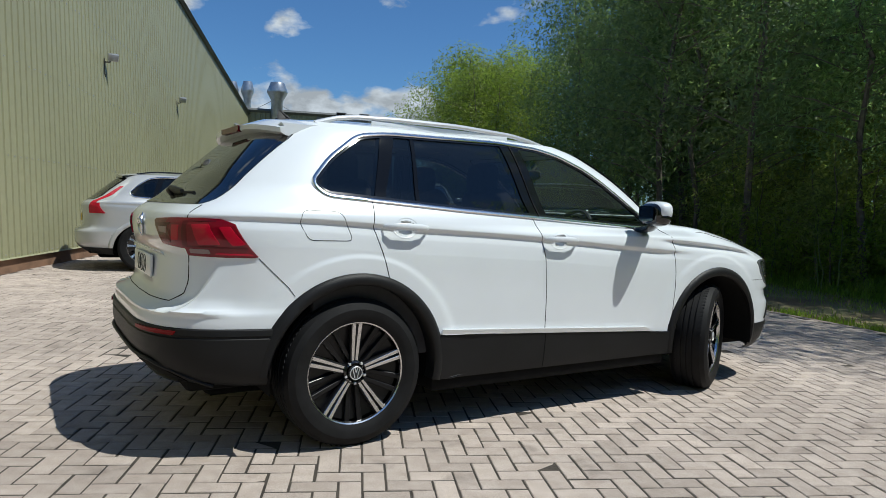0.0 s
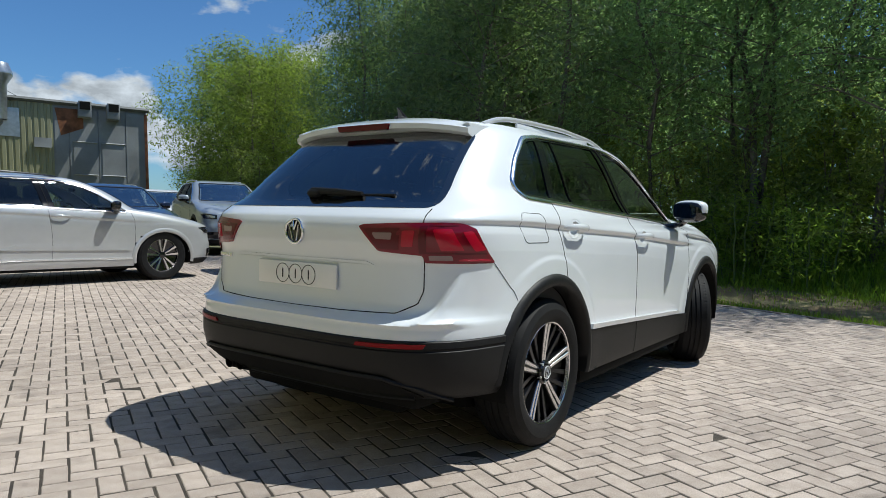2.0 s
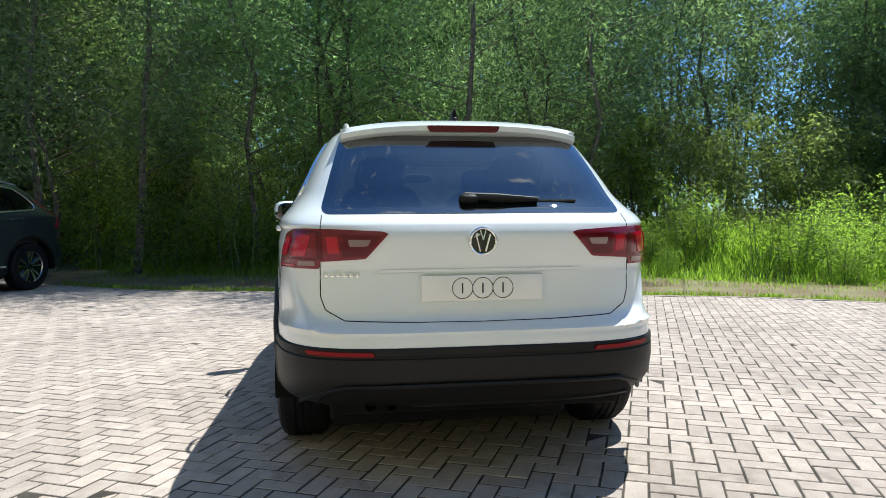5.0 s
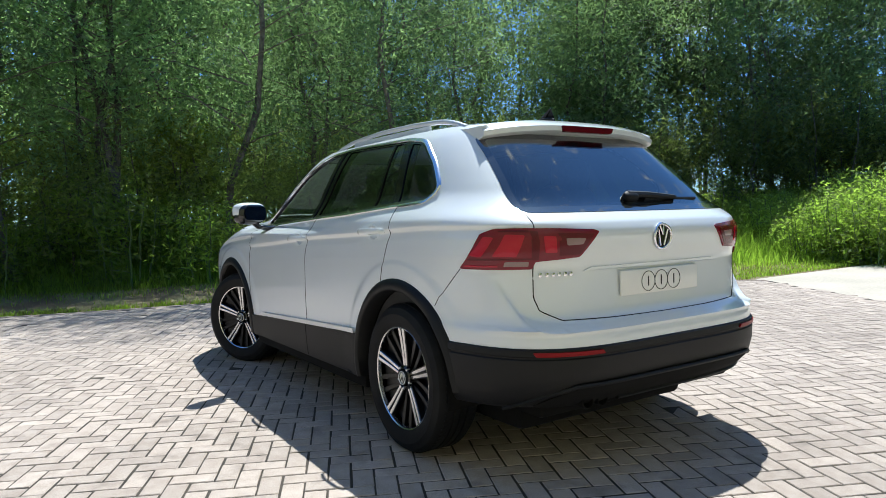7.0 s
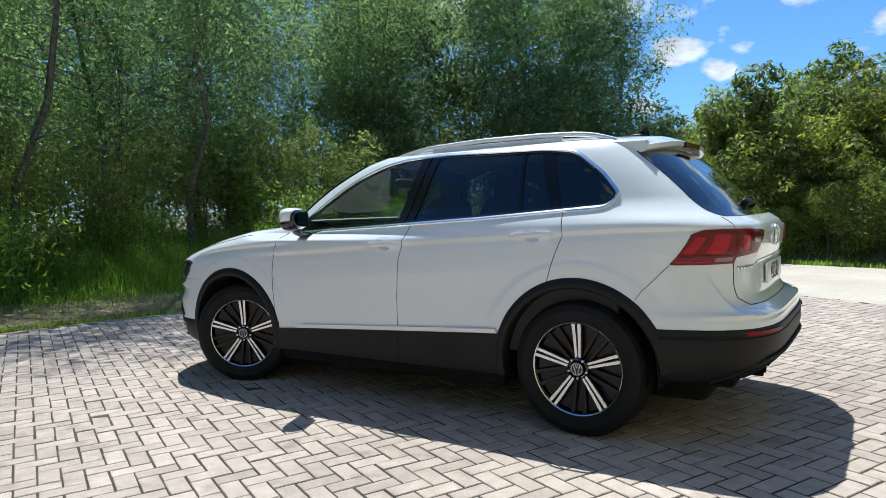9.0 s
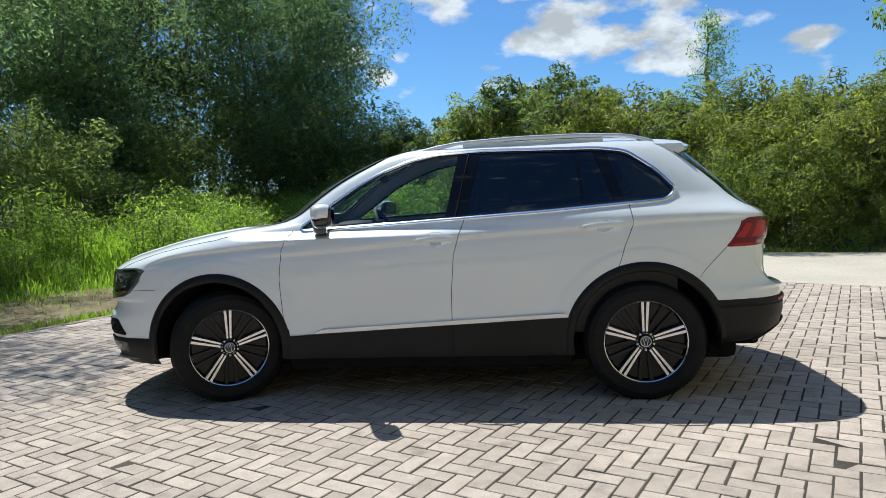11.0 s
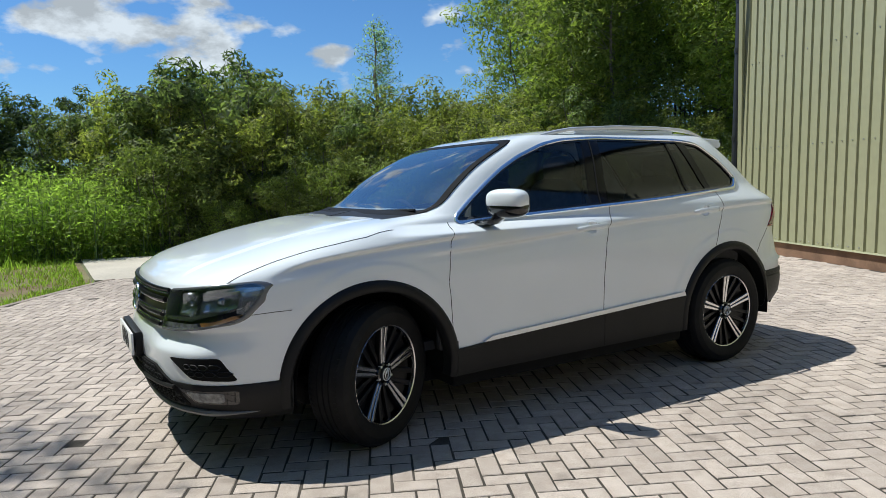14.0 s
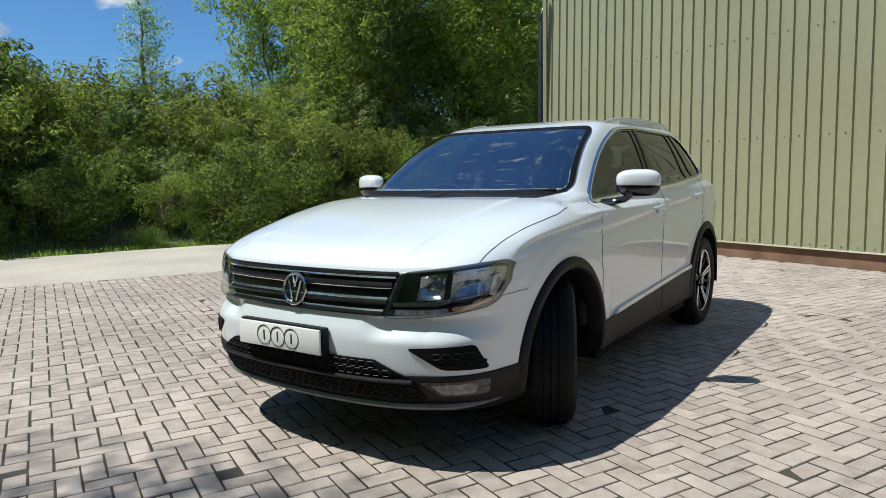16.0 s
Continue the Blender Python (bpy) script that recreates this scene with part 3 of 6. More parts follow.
        blob(bd, (0.465, -0.37, 1.03), (0.03, 0.075, 0.06), 3)
        bd.tube([ring[8], (0.465, -0.37, 1.03), ring[24]], 0.016, 6)
        self.end(bd, "steering_wheel", CABIN)
        bd = Build()
        blob(bd, (0.40, 0, 1.44), (0.018, 0.12, 0.035), 3, 18, 10)
        bd.tube([(0.41, 0, 1.46), (0.45, 0, 1.50)], 0.012, 6)
        self.end(bd, "rear_view_mirror", CABIN)


def twin_spoke_rim(w, R, width):
    """Tyre, black rim barrel with a bright lip, five bright twin spokes and dark ones between, cap."""
    h, r = width / 2, R * 0.698
    bd = Build()
    prof = [(r - 0.012, h - 0.015), (r + 0.01, h - 0.004), (r + 0.03, h + 0.004), (R - 0.05, h + 0.006), (R - 0.02, h - 0.008), (R - 0.005, h - 0.03)]
    prof += [(R, y) for y in (0.07, 0.045)]
    for k in (0.035, 0.0, -0.035):
        prof += [(R, k + 0.006), (R - 0.007, k + 0.004), (R - 0.007, k - 0.004), (R, k - 0.006)]
    prof += [(R, -0.07), (R - 0.005, -h + 0.03), (R - 0.02, -h + 0.008), (R - 0.05, -h - 0.004), (r, -h + 0.01)]
    bd.lathe(prof, 72)
    n = 84
    for k in range(n):
        a = 2 * math.pi * k / n
        t = Matrix.Rotation(-a, 3, "Y")
        for s in (1, -1):
            bd.box(t @ Vector((R - 0.0055, s * (h - 0.046), 0)), (0.012, 0.022, 0.0125), Matrix.Rotation(-a, 3, "Y") @ Matrix.Rotation(s * 0.3, 3, "X"))
    bd.done("tyre", RUBBER, w, "black tyre with grooved tread", sharp=25)
    bd = Build().lathe([(r - 0.004, -h + 0.02), (r - 0.03, -h + 0.04), (r - 0.035, 0.02), (r - 0.02, h - 0.05), (0.10, h - 0.075), (0.02, h - 0.07)], 64)
    bd.done("rim", RIMBLACK, w, "black painted alloy barrel", sharp=30)
    bd = Build().lathe([(r - 0.013, h - 0.03), (r - 0.010, h - 0.014), (r - 0.004, h - 0.010), (r + 0.002, h - 0.016)], 72)
    bd.done("rim_lip", ALLOY, w, sharp=30)
    disc = Build().lathe([(0.16, h - 0.115), (0.155, h - 0.10), (0.07, h - 0.10)], 40)
    disc.done("brake_disc", SATIN, w)

    def spoke(off, spread, y0, y1, wd0, wd1, dep, mat, name):
        for k in range(5):
            bd = Build()
            a = 2 * math.pi * k / 5 + math.pi / 2 + off
            t = Matrix.Rotation(-a, 3, "Y")
            for s in ((1, -1) if spread else (1,)):
                sec = []
                for u in np.linspace(0, 1, 7):
                    rr = 0.045 + (r - 0.012 - 0.045) * u
                    yy = y0 + (y1 - y0) * u ** 1.5
                    wd = wd0 + (wd1 - wd0) * u
                    cz = s * spread * (0.55 + 0.45 * u)
                    pts = [(rr, yy - dep, cz - wd), (rr, yy - 0.002, cz - wd), (rr, yy, cz - wd * 0.8), (rr, yy, cz + wd * 0.8), (rr, yy - 0.002, cz + wd), (rr, yy - dep, cz + wd)]
                    sec.append([t @ Vector(p) for p in pts])
                bd.grid(sec, close=True)
            bd.done(name, mat, w, sharp=30)
    spoke(0, 0.0165, h - 0.034, h - 0.014, 0.0068, 0.0098, 0.006, ALLOY, "bright_spoke")
    spoke(0, 0.0165, h - 0.038, h - 0.019, 0.013, 0.0145, 0.03, RIMBLACK, "spoke_back")
    spoke(math.pi / 5, 0.034, h - 0.050, h - 0.030, 0.009, 0.013, 0.03, RIMBLACK, "dark_spoke")
    bd = Build().lathe([(0.06, h - 0.05), (0.058, h - 0.026), (0.05, h - 0.02)], 32)
    bd.done("hub", GLOSSBLACK, w)
    bd = Build().lathe([(0.036, h - 0.03), (0.036, h - 0.017), (0.030, h - 0.0145), (0.029, h - 0.018), (0.001, h - 0.018)], 32)
    bd.box((0.012, h - 0.016, 0.004), (0.004, 0.003, 0.034), Matrix.Rotation(0.35, 3, "Y")).box((-0.012, h - 0.016, 0.004), (0.004, 0.003, 0.034), Matrix.Rotation(-0.35, 3, "Y"))
    bd.done("hub_cap", BEZEL, w, "dark hub cap with round emblem")
    bd = Build().tube([(0.031 * math.cos(a), h - 0.014, 0.031 * math.sin(a)) for a in np.linspace(0, 2 * math.pi, 25)], 0.0028, 5)
    for k in (-1, 1):
        bd.tube([(k * 0.018, h - 0.0145, 0.022), (k * 0.006, h - 0.0145, -0.024)], 0.0026, 4)
        bd.tube([(k * 0.008, h - 0.0145, 0.028), (0, h - 0.0145, 0.003)], 0.0026, 4)
    bd.done("hub_emblem", SATIN, w)
    for k in range(5):
        a = 2 * math.pi * k / 5 + math.pi / 2 + math.pi / 5
        Build().box((0.052 * math.cos(a), h - 0.03, 0.052 * math.sin(a)), (0.013, 0.02, 0.013), bevel=0.003).done("wheel_bolt", SATIN, w)


def star_rim(w, R, width):
    """Tyre and a five-spoke alloy with bright forked blades."""
    h, r = width / 2, R * 0.68
    Build().lathe([(r - 0.01, h - 0.012), (r + 0.02, h), (R - 0.04, h + 0.003), (R - 0.012, h - 0.012), (R, h - 0.035), (R, -h + 0.035), (R - 0.03, -h), (r, -h + 0.01)], 48).done("tyre", RUBBER, w, sharp=25)
    Build().lathe([(r - 0.004, -h + 0.02), (r - 0.03, 0.0), (r - 0.02, h - 0.05), (0.02, h - 0.07)], 48).done("rim", GLOSSBLACK, w)
    Build().lathe([(r - 0.02, h - 0.03), (r - 0.012, h - 0.012), (r, h - 0.012)], 48).done("rim_lip", ALLOY, w)
    bd = Build()
    for k in range(5):
        a = 2 * math.pi * k / 5 + math.pi / 2
        t = Matrix.Rotation(-a, 3, "Y")
        for s in (1, -1):
            sec = []
            for u in np.linspace(0, 1, 5):
                rr, cz, wd = 0.05 + (r - 0.07) * u, s * (0.012 + 0.046 * u), 0.009 + 0.009 * u
                yy = h - 0.03 + 0.014 * u
                sec.append([t @ Vector(p) for p in ((rr, yy - 0.03, cz - wd), (rr, yy, cz - wd), (rr, yy - 0.004, cz + wd), (rr, yy - 0.03, cz + wd))])
            bd.grid(sec, close=True)
    bd.done("spoke", ALLOY, w, sharp=30)
    Build().lathe([(0.055, h - 0.05), (0.05, h - 0.02), (0.002, h - 0.018)], 24).done("hub_cap", GLOSSBLACK, w)


# outlines in side view (x, z) and in end view (y, z)
DLO = [(0.815, 1.103), (0.70, 1.188), (0.565, 1.282), (0.425, 1.372), (0.28, 1.446), (0.08, 1.518), (-0.08, 1.548), (-0.37, 1.562), (-1.10, 1.545), (-1.27, 1.52), (-1.44, 1.395), (-1.545, 1.275), (-1.49, 1.223), (-0.75, 1.176)]
SCREEN = [(-0.70, 1.158), (-0.575, 1.548), (0.575, 1.548), (0.70, 1.158)]
HEAD = [(0.476, 0.672), (0.541, 0.852), (0.70, 0.869), (0.811, 0.885), (0.856, 0.889), (0.870, 0.868), (0.870, 0.82), (0.852, 0.735), (0.836, 0.713), (0.748, 0.691), (0.62, 0.675)]
BACKLIGHT = [(-0.675, 1.155), (-0.585, 1.522), (0.585, 1.522), (0.675, 1.155)]


def glaze(car, tint_rear=TINT, clear=CLEARGLASS, bright=CHROME, pillar=SATINBLACK):
    """Panes, seals, bright surround and pillars."""
    loop = rounded(DLO, 0.05)
    for s in (1, -1):
        put, back = car.side(s, -0.006), car.side(s, -0.03)
        fr = [(0.79, 1.108), (0.69, 1.184), (0.555, 1.277), (0.415, 1.366), (0.275, 1.438), (0.07, 1.511), (-0.08, 1.541), (-0.235, 1.55), (-0.15, 1.158)]
        re = [(-0.26, 1.158), (-0.36, 1.556), (-1.08, 1.54), (-1.20, 1.198), (-0.75, 1.18)]
        qu = [(-1.235, 1.205), (-1.14, 1.535), (-1.265, 1.513), (-1.435, 1.39), (-1.535, 1.275), (-1.485, 1.228)]
        car.pane("side_window", rounded(fr, 0.02), put, clear)
        car.pane("side_window", rounded(re, 0.02), put, tint_rear)
        car.pane("quarter_window", rounded(qu, 0.03), put, tint_rear)
        car.ring("window_seal", loop, -0.013, 0.012, car.side(s, 0.002), car.side(s, -0.02), GLOSSBLACK)
        rim = dense(loop, 0.03)
        rows = []
        for g, o in ((-0.003, -0.004), (-0.002, 0.006), (0.003, 0.012), (0.012, 0.012), (0.018, 0.006), (0.018, -0.006)):
            q = grow(rim, g)
            rows.append([car.side(s, o)(x, z) for x, z in list(q) + [q[0]]])
        car.end(Build().grid(rows), "window_surround", bright, "bright window surround strip", sharp=50)
        car.patch("door_pillar", [(-0.14, 1.15), (-0.225, 1.552), (-0.365, 1.559), (-0.27, 1.15)], car.side(s, 0.0), car.side(s, -0.05), pillar)
        car.patch("door_pillar", [(-1.19, 1.19), (-1.065, 1.545), (-1.145, 1.542), (-1.245, 1.2)], car.side(s, 0.0), car.side(s, -0.05), pillar)
        car.patch("window_divider", [(-0.99, 1.18), (-0.95, 1.55), (-0.97, 1.55), (-1.012, 1.18)], car.side(s, 0.0), car.side(s, -0.03), pillar)
        car.seam([(-0.205, 1.15), (-0.295, 1.56)], car.side(s, 0.002), r=0.004)
    car.pane("windscreen", grow(rounded(SCREEN, 0.05), 0.011), car.front(0.0095), SCREENGLASS)
    car.ring("windscreen_seal", rounded(SCREEN, 0.05), -0.009, 0.012, car.front(0.0125), car.front(-0.02), SEAM)
    car.pane("rear_window", grow(rounded(BACKLIGHT, 0.04), 0.006), car.rear(0.0085), REARTINT)
    car.ring("rear_window_seal", rounded(BACKLIGHT, 0.04), -0.020, 0.005, car.rear(0.005), car.rear(-0.02), SEAM)


def arches(car, mat, r0=0.430, r1=0.488, flare=0.010):
    for wx in car.wheel_x:
        x0 = wx / car.K[0] + (0.02 if wx > 0 else 0.0)
        for s in (1, -1):
            bd = Build()
            rows = []
            lo = -0.16
            for a in np.linspace(lo, math.pi - (lo if wx > 0 else 0.04), 40):
                row = []
                for r, off in ((r0, -0.07), (r0, flare + 0.002), (r0 + 0.012, flare + 0.012), (r1 - 0.02, flare + 0.008), (r1, 0.004), (r1 + 0.003, -0.012)):
                    x, z = x0 + r * 1.0 * math.cos(a), 0.36 + r * math.sin(a)
                    row.append((x, s * (float(car.half(x, max(z, 0.27))) + off), z))
                rows.append(row)
            bd.grid(rows)
            car.end(bd, "arch_trim", mat, sharp=50)


def badge(car, name, put, y, z, r, label):
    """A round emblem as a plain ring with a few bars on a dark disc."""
    P = lambda dy, dz, o: Vector(put(y + dy, z + dz)) + Vector((o, 0, 0))
    sgn = 1 if put(0, z)[0] > 0 else -1
    disc = Build().add([P(r * math.cos(a), r * math.sin(a), sgn * 0.004) for a in np.linspace(0, 2 * math.pi, 33)[:-1]], [tuple(range(32))])
    ob = car.end(disc, name, GLOSSBLACK, label)
    bd = Build().tube([P(r * math.cos(a), r * math.sin(a), sgn * 0.006) for a in np.linspace(0, 2 * math.pi, 41)], r * 0.11, 8)
    for k in (-1, 1):
        bd.tube([P(k * r * 0.55, r * 0.55, sgn * 0.007), P(k * r * 0.2, -r * 0.75, sgn * 0.007)], r * 0.075, 6)
        bd.tube([P(k * r * 0.22, r * 0.85, sgn * 0.007), P(0, r * 0.12, sgn * 0.007)], r * 0.075, 6)
    car.end(bd, "emblem_ring", CHROME, parent=ob)
    return ob


def plate(car, put, z0, z1, half_w, sgn, label, marks=True, mat=None, y=0.0):
    zc = (z0 + z1) / 2
    x0 = put(0, zc)[0] + sgn * 0.012
    bd = Build().box((x0, y, zc), (0.012, half_w * 2, z1 - z0), bevel=0.004)
    ob = car.end(bd, "number_plate", mat or PLATE, label, sharp=30)
    x1 = x0 + sgn * 0.0075
    if marks:
        r = (z1 - z0) * 0.40
        for k in (-1, 0, 1):
            c = y + k * r * 1.98
            bd = Build().tube([(x1, c + r * math.cos(a), zc + r * math.sin(a)) for a in np.linspace(0, 2 * math.pi, 37)], 0.0016, 6)
            car.end(bd, "printed_ring", INK, parent=ob)
            bd = Build().box((x1, c, zc), (0.002, 0.006, r * 1.0))
            car.end(bd, "printed_bar", INK, parent=ob, smooth=False)
    else:
        for k in range(7):
            bd = Build().box((x1, (k - 3) * 0.062 + (0.02 if k > 3 else -0.02), zc), (0.002, 0.045, (z1 - z0) * 0.62))
            car.end(bd, "printed_bar", INK, parent=ob, smooth=False)
    return ob


def mirrors(car, cap, y0=0.915, x=0.615, z=1.180):
    for s in (1, -1):
        m = Matrix.Rotation(s * radians(20), 3, "Z")
        c = Vector((x - 0.02, s * (y0 + 0.075), z))
        bd = Build()
        blob(bd, c + m @ Vector((0.012, 0, 0.030)), (0.062, 0.124, 0.062), 2.9, 28, 16, m)
        bd.v = [(q[0], q[1], max(q[2], c.z - 0.002 + 0.06 * (q[0] - c.x))) for q in bd.v]
        ob = car.end(bd, "door_mirror", cap, "painted door mirror housing")
        bd = Build()
        blob(bd, c + m @ Vector((0.009, 0, -0.008)), (0.062, 0.122, 0.056), 2.6, 28, 12, m)
        blob(bd, c + m @ Vector((-0.012, 0, 0.012)), (0.050, 0.115, 0.068), 3.2, 28, 14, m)
        bd.tube([(x + 0.01, s * (y0 + 0.05), z - 0.040), (x + 0.02, s * (y0 + 0.01), z - 0.078), (x + 0.035, s * (y0 - 0.055), z - 0.092), (x + 0.04, s * (y0 - 0.13), z - 0.098)], [0.040, 0.036, 0.038, 0.044], 12, flat=(0.55, 1.2), up=(1, 0, 0))
        car.end(bd, "mirror_foot", GLOSSBLACK, "black mirror back, lower shell and stalk", parent=ob)
        bd = Build()
        loop = rounded([(-0.09, -0.048), (-0.088, 0.05), (0.09, 0.052), (0.09, -0.042)], 0.03)
        bd.add([c + m @ Vector((-0.0635, a, b + 0.012)) for a, b in loop], [tuple(range(len(loop)))])
        car.end(bd, "mirror_glass", MIRROR, parent=ob)


MIRROR = material("mirror", (0.3, 0.32, 0.34), 0.02, metal=1.0)


def handles(car, mat, xs=(-0.082, -1.10), zs=(1.020, 1.072)):
    """Bowed grips; on the near car each one spans a scooped cup."""
    for s in (1, -1):
        for x, z in zip(xs, zs):
            put = car.side(s, 0.034)
            pts = [car.side(s, 0.0)(x + 0.125, z - 0.004), car.side(s, 0.022)(x + 0.105, z), put(x + 0.06, z + 0.004), put(x, z + 0.006), put(x - 0.06, z + 0.006), car.side(s, 0.022)(x - 0.105, z + 0.004), car.side(s, 0.0)(x - 0.125, z + 0.002)]
            ob = car.end(Build().tube(pts, [0.007, 0.012, 0.014, 0.0145, 0.014, 0.012, 0.007], 10, flat=(0.55, 1.15)), "door_handle", mat)
            if not car.cups:
                continue
            rows = []
            for t, o in ((1.22, 0.0008), (1.10, 0.0016), (1.0, -0.002), (0.9, -0.012), (0.7, -0.026), (0.4, -0.034), (0.02, -0.036)):
                rows.append([car.side(s, o)(x + 0.060 * t * math.cos(a), z - 0.002 + 0.044 * t * math.sin(a)) for a in np.linspace(0, 2 * math.pi, 33)[:-1]])
            car.end(Build().grid(rows, close=True), "handle_cup", mat, parent=ob, sharp=60)


def white_suv():
    car = Car("suv", "white compact SUV with black cladding, parked on block paving")
    car.cups = ((-0.082, 1.018), (-1.10, 1.070))
    car.shell(grow(rounded(DLO, 0.05), 0.002), grow(rounded(SCREEN, 0.05), -0.012), grow(rounded(BACKLIGHT, 0.04), -0.004))
    car.wells()
    car.seats()
    glaze(car)
    arches(car, CLAD)
    car.wheels(twin_spoke_rim, steer=27)
    R, F = car.rear, car.front
    for s in (1, -1):
        put = car.side(s, 0.012)
        sill = [(0.90, 0.285), (0.895, 0.432), (0.0, 0.478), (-0.89, 0.52), (-0.885, 0.285)]
        car.patch("sill_cladding", sill, put, car.side(s, -0.03), CLAD, "black plastic sill cladding", cells=14)
        strip = [(0.72, 0.447), (0.66, 0.474), (-0.868, 0.549), (-0.88, 0.524)]
        car.patch("sill_strip", strip, car.side(s, 0.018), car.side(s, 0.0), SATIN, "slim bright strip above the sill", cells=3)
        S = car.side(s, 0.0)
        car.seam([(0.855, 1.10), (0.905, 0.985), (0.925, 0.80), (0.905, 0.44)], S)
        car.seam([(-0.268, 1.15), (-0.225, 1.036), (-0.192, 0.92), (-0.172, 0.70), (-0.168, 0.50)], S)
        car.seam([(-0.168, 0.50), (-0.172, 0.29)], car.side(s, 0.012))
        car.seam([(-1.262, 1.195), (-1.280, 1.076), (-1.224, 0.941), (-1.184, 0.81)], S)
        car.seam([(-1.822, 0.918), (-1.76, 0.855), (-1.69, 0.786), (-1.66, 0.745)], S, r=0.0017)
        car.seam([(2.00, 0.742), (1.93, 0.746), (1.84, 0.750), (1.77, 0.750)], S, r=0.0015)
        line = [bonnet_edge(car, x, s) for x in np.linspace(1.20, 1.93, 60)]
        tip, last = Vector(F(0.003)(s * 0.800, 0.888)), Vector(line[-1])
        for k in range(1, 13):
            q = last.lerp(tip, k / 12)
            zs = np.linspace(0.86, 1.05, 600)
            ok = zs[car.half(q.x, zs) > abs(q.y)]
            line.append((q.x, q.y, (float(ok[-1]) if len(ok) else q.z) + 0.0004))
        car.end(Build().tube(line, 0.0019, 5), "panel_gap", SEAM)
        # rear lamp
        tail = [(0.395, 1.066), (0.42, 1.075), (0.60, 1.085), (0.74, 1.089), (0.795, 1.087), (0.826, 1.066), (0.846, 0.998), (0.862, 0.918), (0.81, 0.917), (0.684, 0.918), (0.678, 0.948), (0.49, 0.961)]
        T = lambda y, z, o=0.008: R(o)(s * y, z)
        T0 = lambda y, z: R(-0.02)(s * y, z)
        lamp = car.patch("tail_lamp", rounded(tail, 0.008), T, T0, MIDRED, "red wraparound tail lamp with clear reversing lens")
        T1 = lambda y, z: T(y, z, 0.011)
        for q in ([(0.800, 1.052), (0.821, 1.056), (0.8495, 0.976), (0.829, 0.968)], [(0.716, 1.060), (0.772, 1.064), (0.806, 0.972), (0.742, 0.970)], [(0.606, 1.052), (0.654, 1.054), (0.644, 0.984), (0.598, 0.984)], [(0.790, 0.936), (0.788, 0.928), (0.856, 0.927), (0.855, 0.936)]):
            car.patch("red_lens", rounded(q, 0.006), T1, T, REDLENS, parent=lamp, cells=5)
        for q in ([(0.425, 1.056), (0.492, 0.972), (0.586, 0.970), (0.594, 1.064)], [(0.670, 1.074), (0.666, 0.956), (0.692, 0.956), (0.698, 1.076)], [(0.70, 1.080), (0.70, 1.070), (0.785, 1.074), (0.785, 1.080)], [(0.692, 0.964), (0.692, 0.956), (0.852, 0.956), (0.850, 0.964)]):
            car.patch("dark_lens", rounded(q, 0.004), lambda y, z: T(y, z, 0.0095), T, DARKRED, parent=lamp, cells=5)
        car.patch("reversing_lens", rounded([(0.468, 1.040), (0.482, 1.014), (0.556, 1.012), (0.562, 1.042)], 0.006), T1, T, SMOKELENS, parent=lamp, cells=4)
        car.patch("lower_lens", rounded([(0.700, 0.950), (0.700, 0.930), (0.775, 0.930), (0.772, 0.950)], 0.004), T1, T, SMOKELENS, parent=lamp, cells=4)
        # bumper reflector
        car.patch("bumper_reflector", rounded([(0.47, 0.588), (0.46, 0.571), (0.73, 0.571), (0.74, 0.590)], 0.006), lambda y, z: R(0.021)(s * y, z), lambda y, z: R(0)(s * y, z), REFLECTOR, "slim red bumper reflector", cells=4)
        # front lamp
        H = lambda y, z, o=0.004: F(o)(s * min(y, 0.874), z)
        loop = rounded(HEAD, 0.015)
        lamp = car.patch("headlamp", grow(loop, -0.004), lambda y, z: H(y, z, -0.062), lambda y, z: H(y, z, -0.085), BEZEL, "headlamp unit with bright reflectors under a clear cover")
        wall = dense(loop, 0.03)
        bd = Build().grid([[H(y, z, o) for y, z in list(grow(wall, g)) + [grow(wall, g)[0]]] for o, g in ((-0.004, 0.008), (0.004, 0.007), (0.006, 0.003), (0.004, -0.003), (-0.030, -0.008), (-0.062, -0.006))])
        car.end(bd, "lamp_housing", HOUSING, parent=lamp)

        def bowl(name, q, deep, mat, cells=9):
            q = rounded(q, 0.008)
            c, h = (np.max(q, 0) + np.min(q, 0)) / 2, (np.max(q, 0) - np.min(q, 0)) / 2
            hollow = lambda y, z: H(y, z, -0.012 - deep * max(0.0, 1 - ((y - c[0]) / h[0]) ** 2 - ((z - c[1]) / h[1]) ** 2) ** 0.7)
            car.patch(name, q, hollow, lambda y, z: H(y, z, -0.062), mat, parent=lamp, cells=cells)
            return c
        c1 = bowl("reflector", [(0.604, 0.738), (0.618, 0.842), (0.716, 0.852), (0.706, 0.744)], 0.040, LAMPCHROME)
        c2 = bowl("reflector", [(0.730, 0.744), (0.736, 0.856), (0.846, 0.872), (0.836, 0.778)], 0.042, LAMPCHROME)
        for c, r, m in ((c1, 0.014, LAMPCHROME), (c2, 0.012, LAMPCHROME)):
            bd = Build()
            blob(bd, H(c[0], c[1], -0.034), (r * 0.8, r, r), 2, 16, 10)
            car.end(bd, "bulb", m, parent=lamp)
        car.patch("indicator", rounded([(0.742, 0.697), (0.736, 0.713), (0.79, 0.720), (0.838, 0.746), (0.845, 0.732), (0.79, 0.703)], 0.004), lambda y, z: H(y, z, -0.006), lambda y, z: H(y, z, -0.06), AMBER, parent=lamp, cells=4)
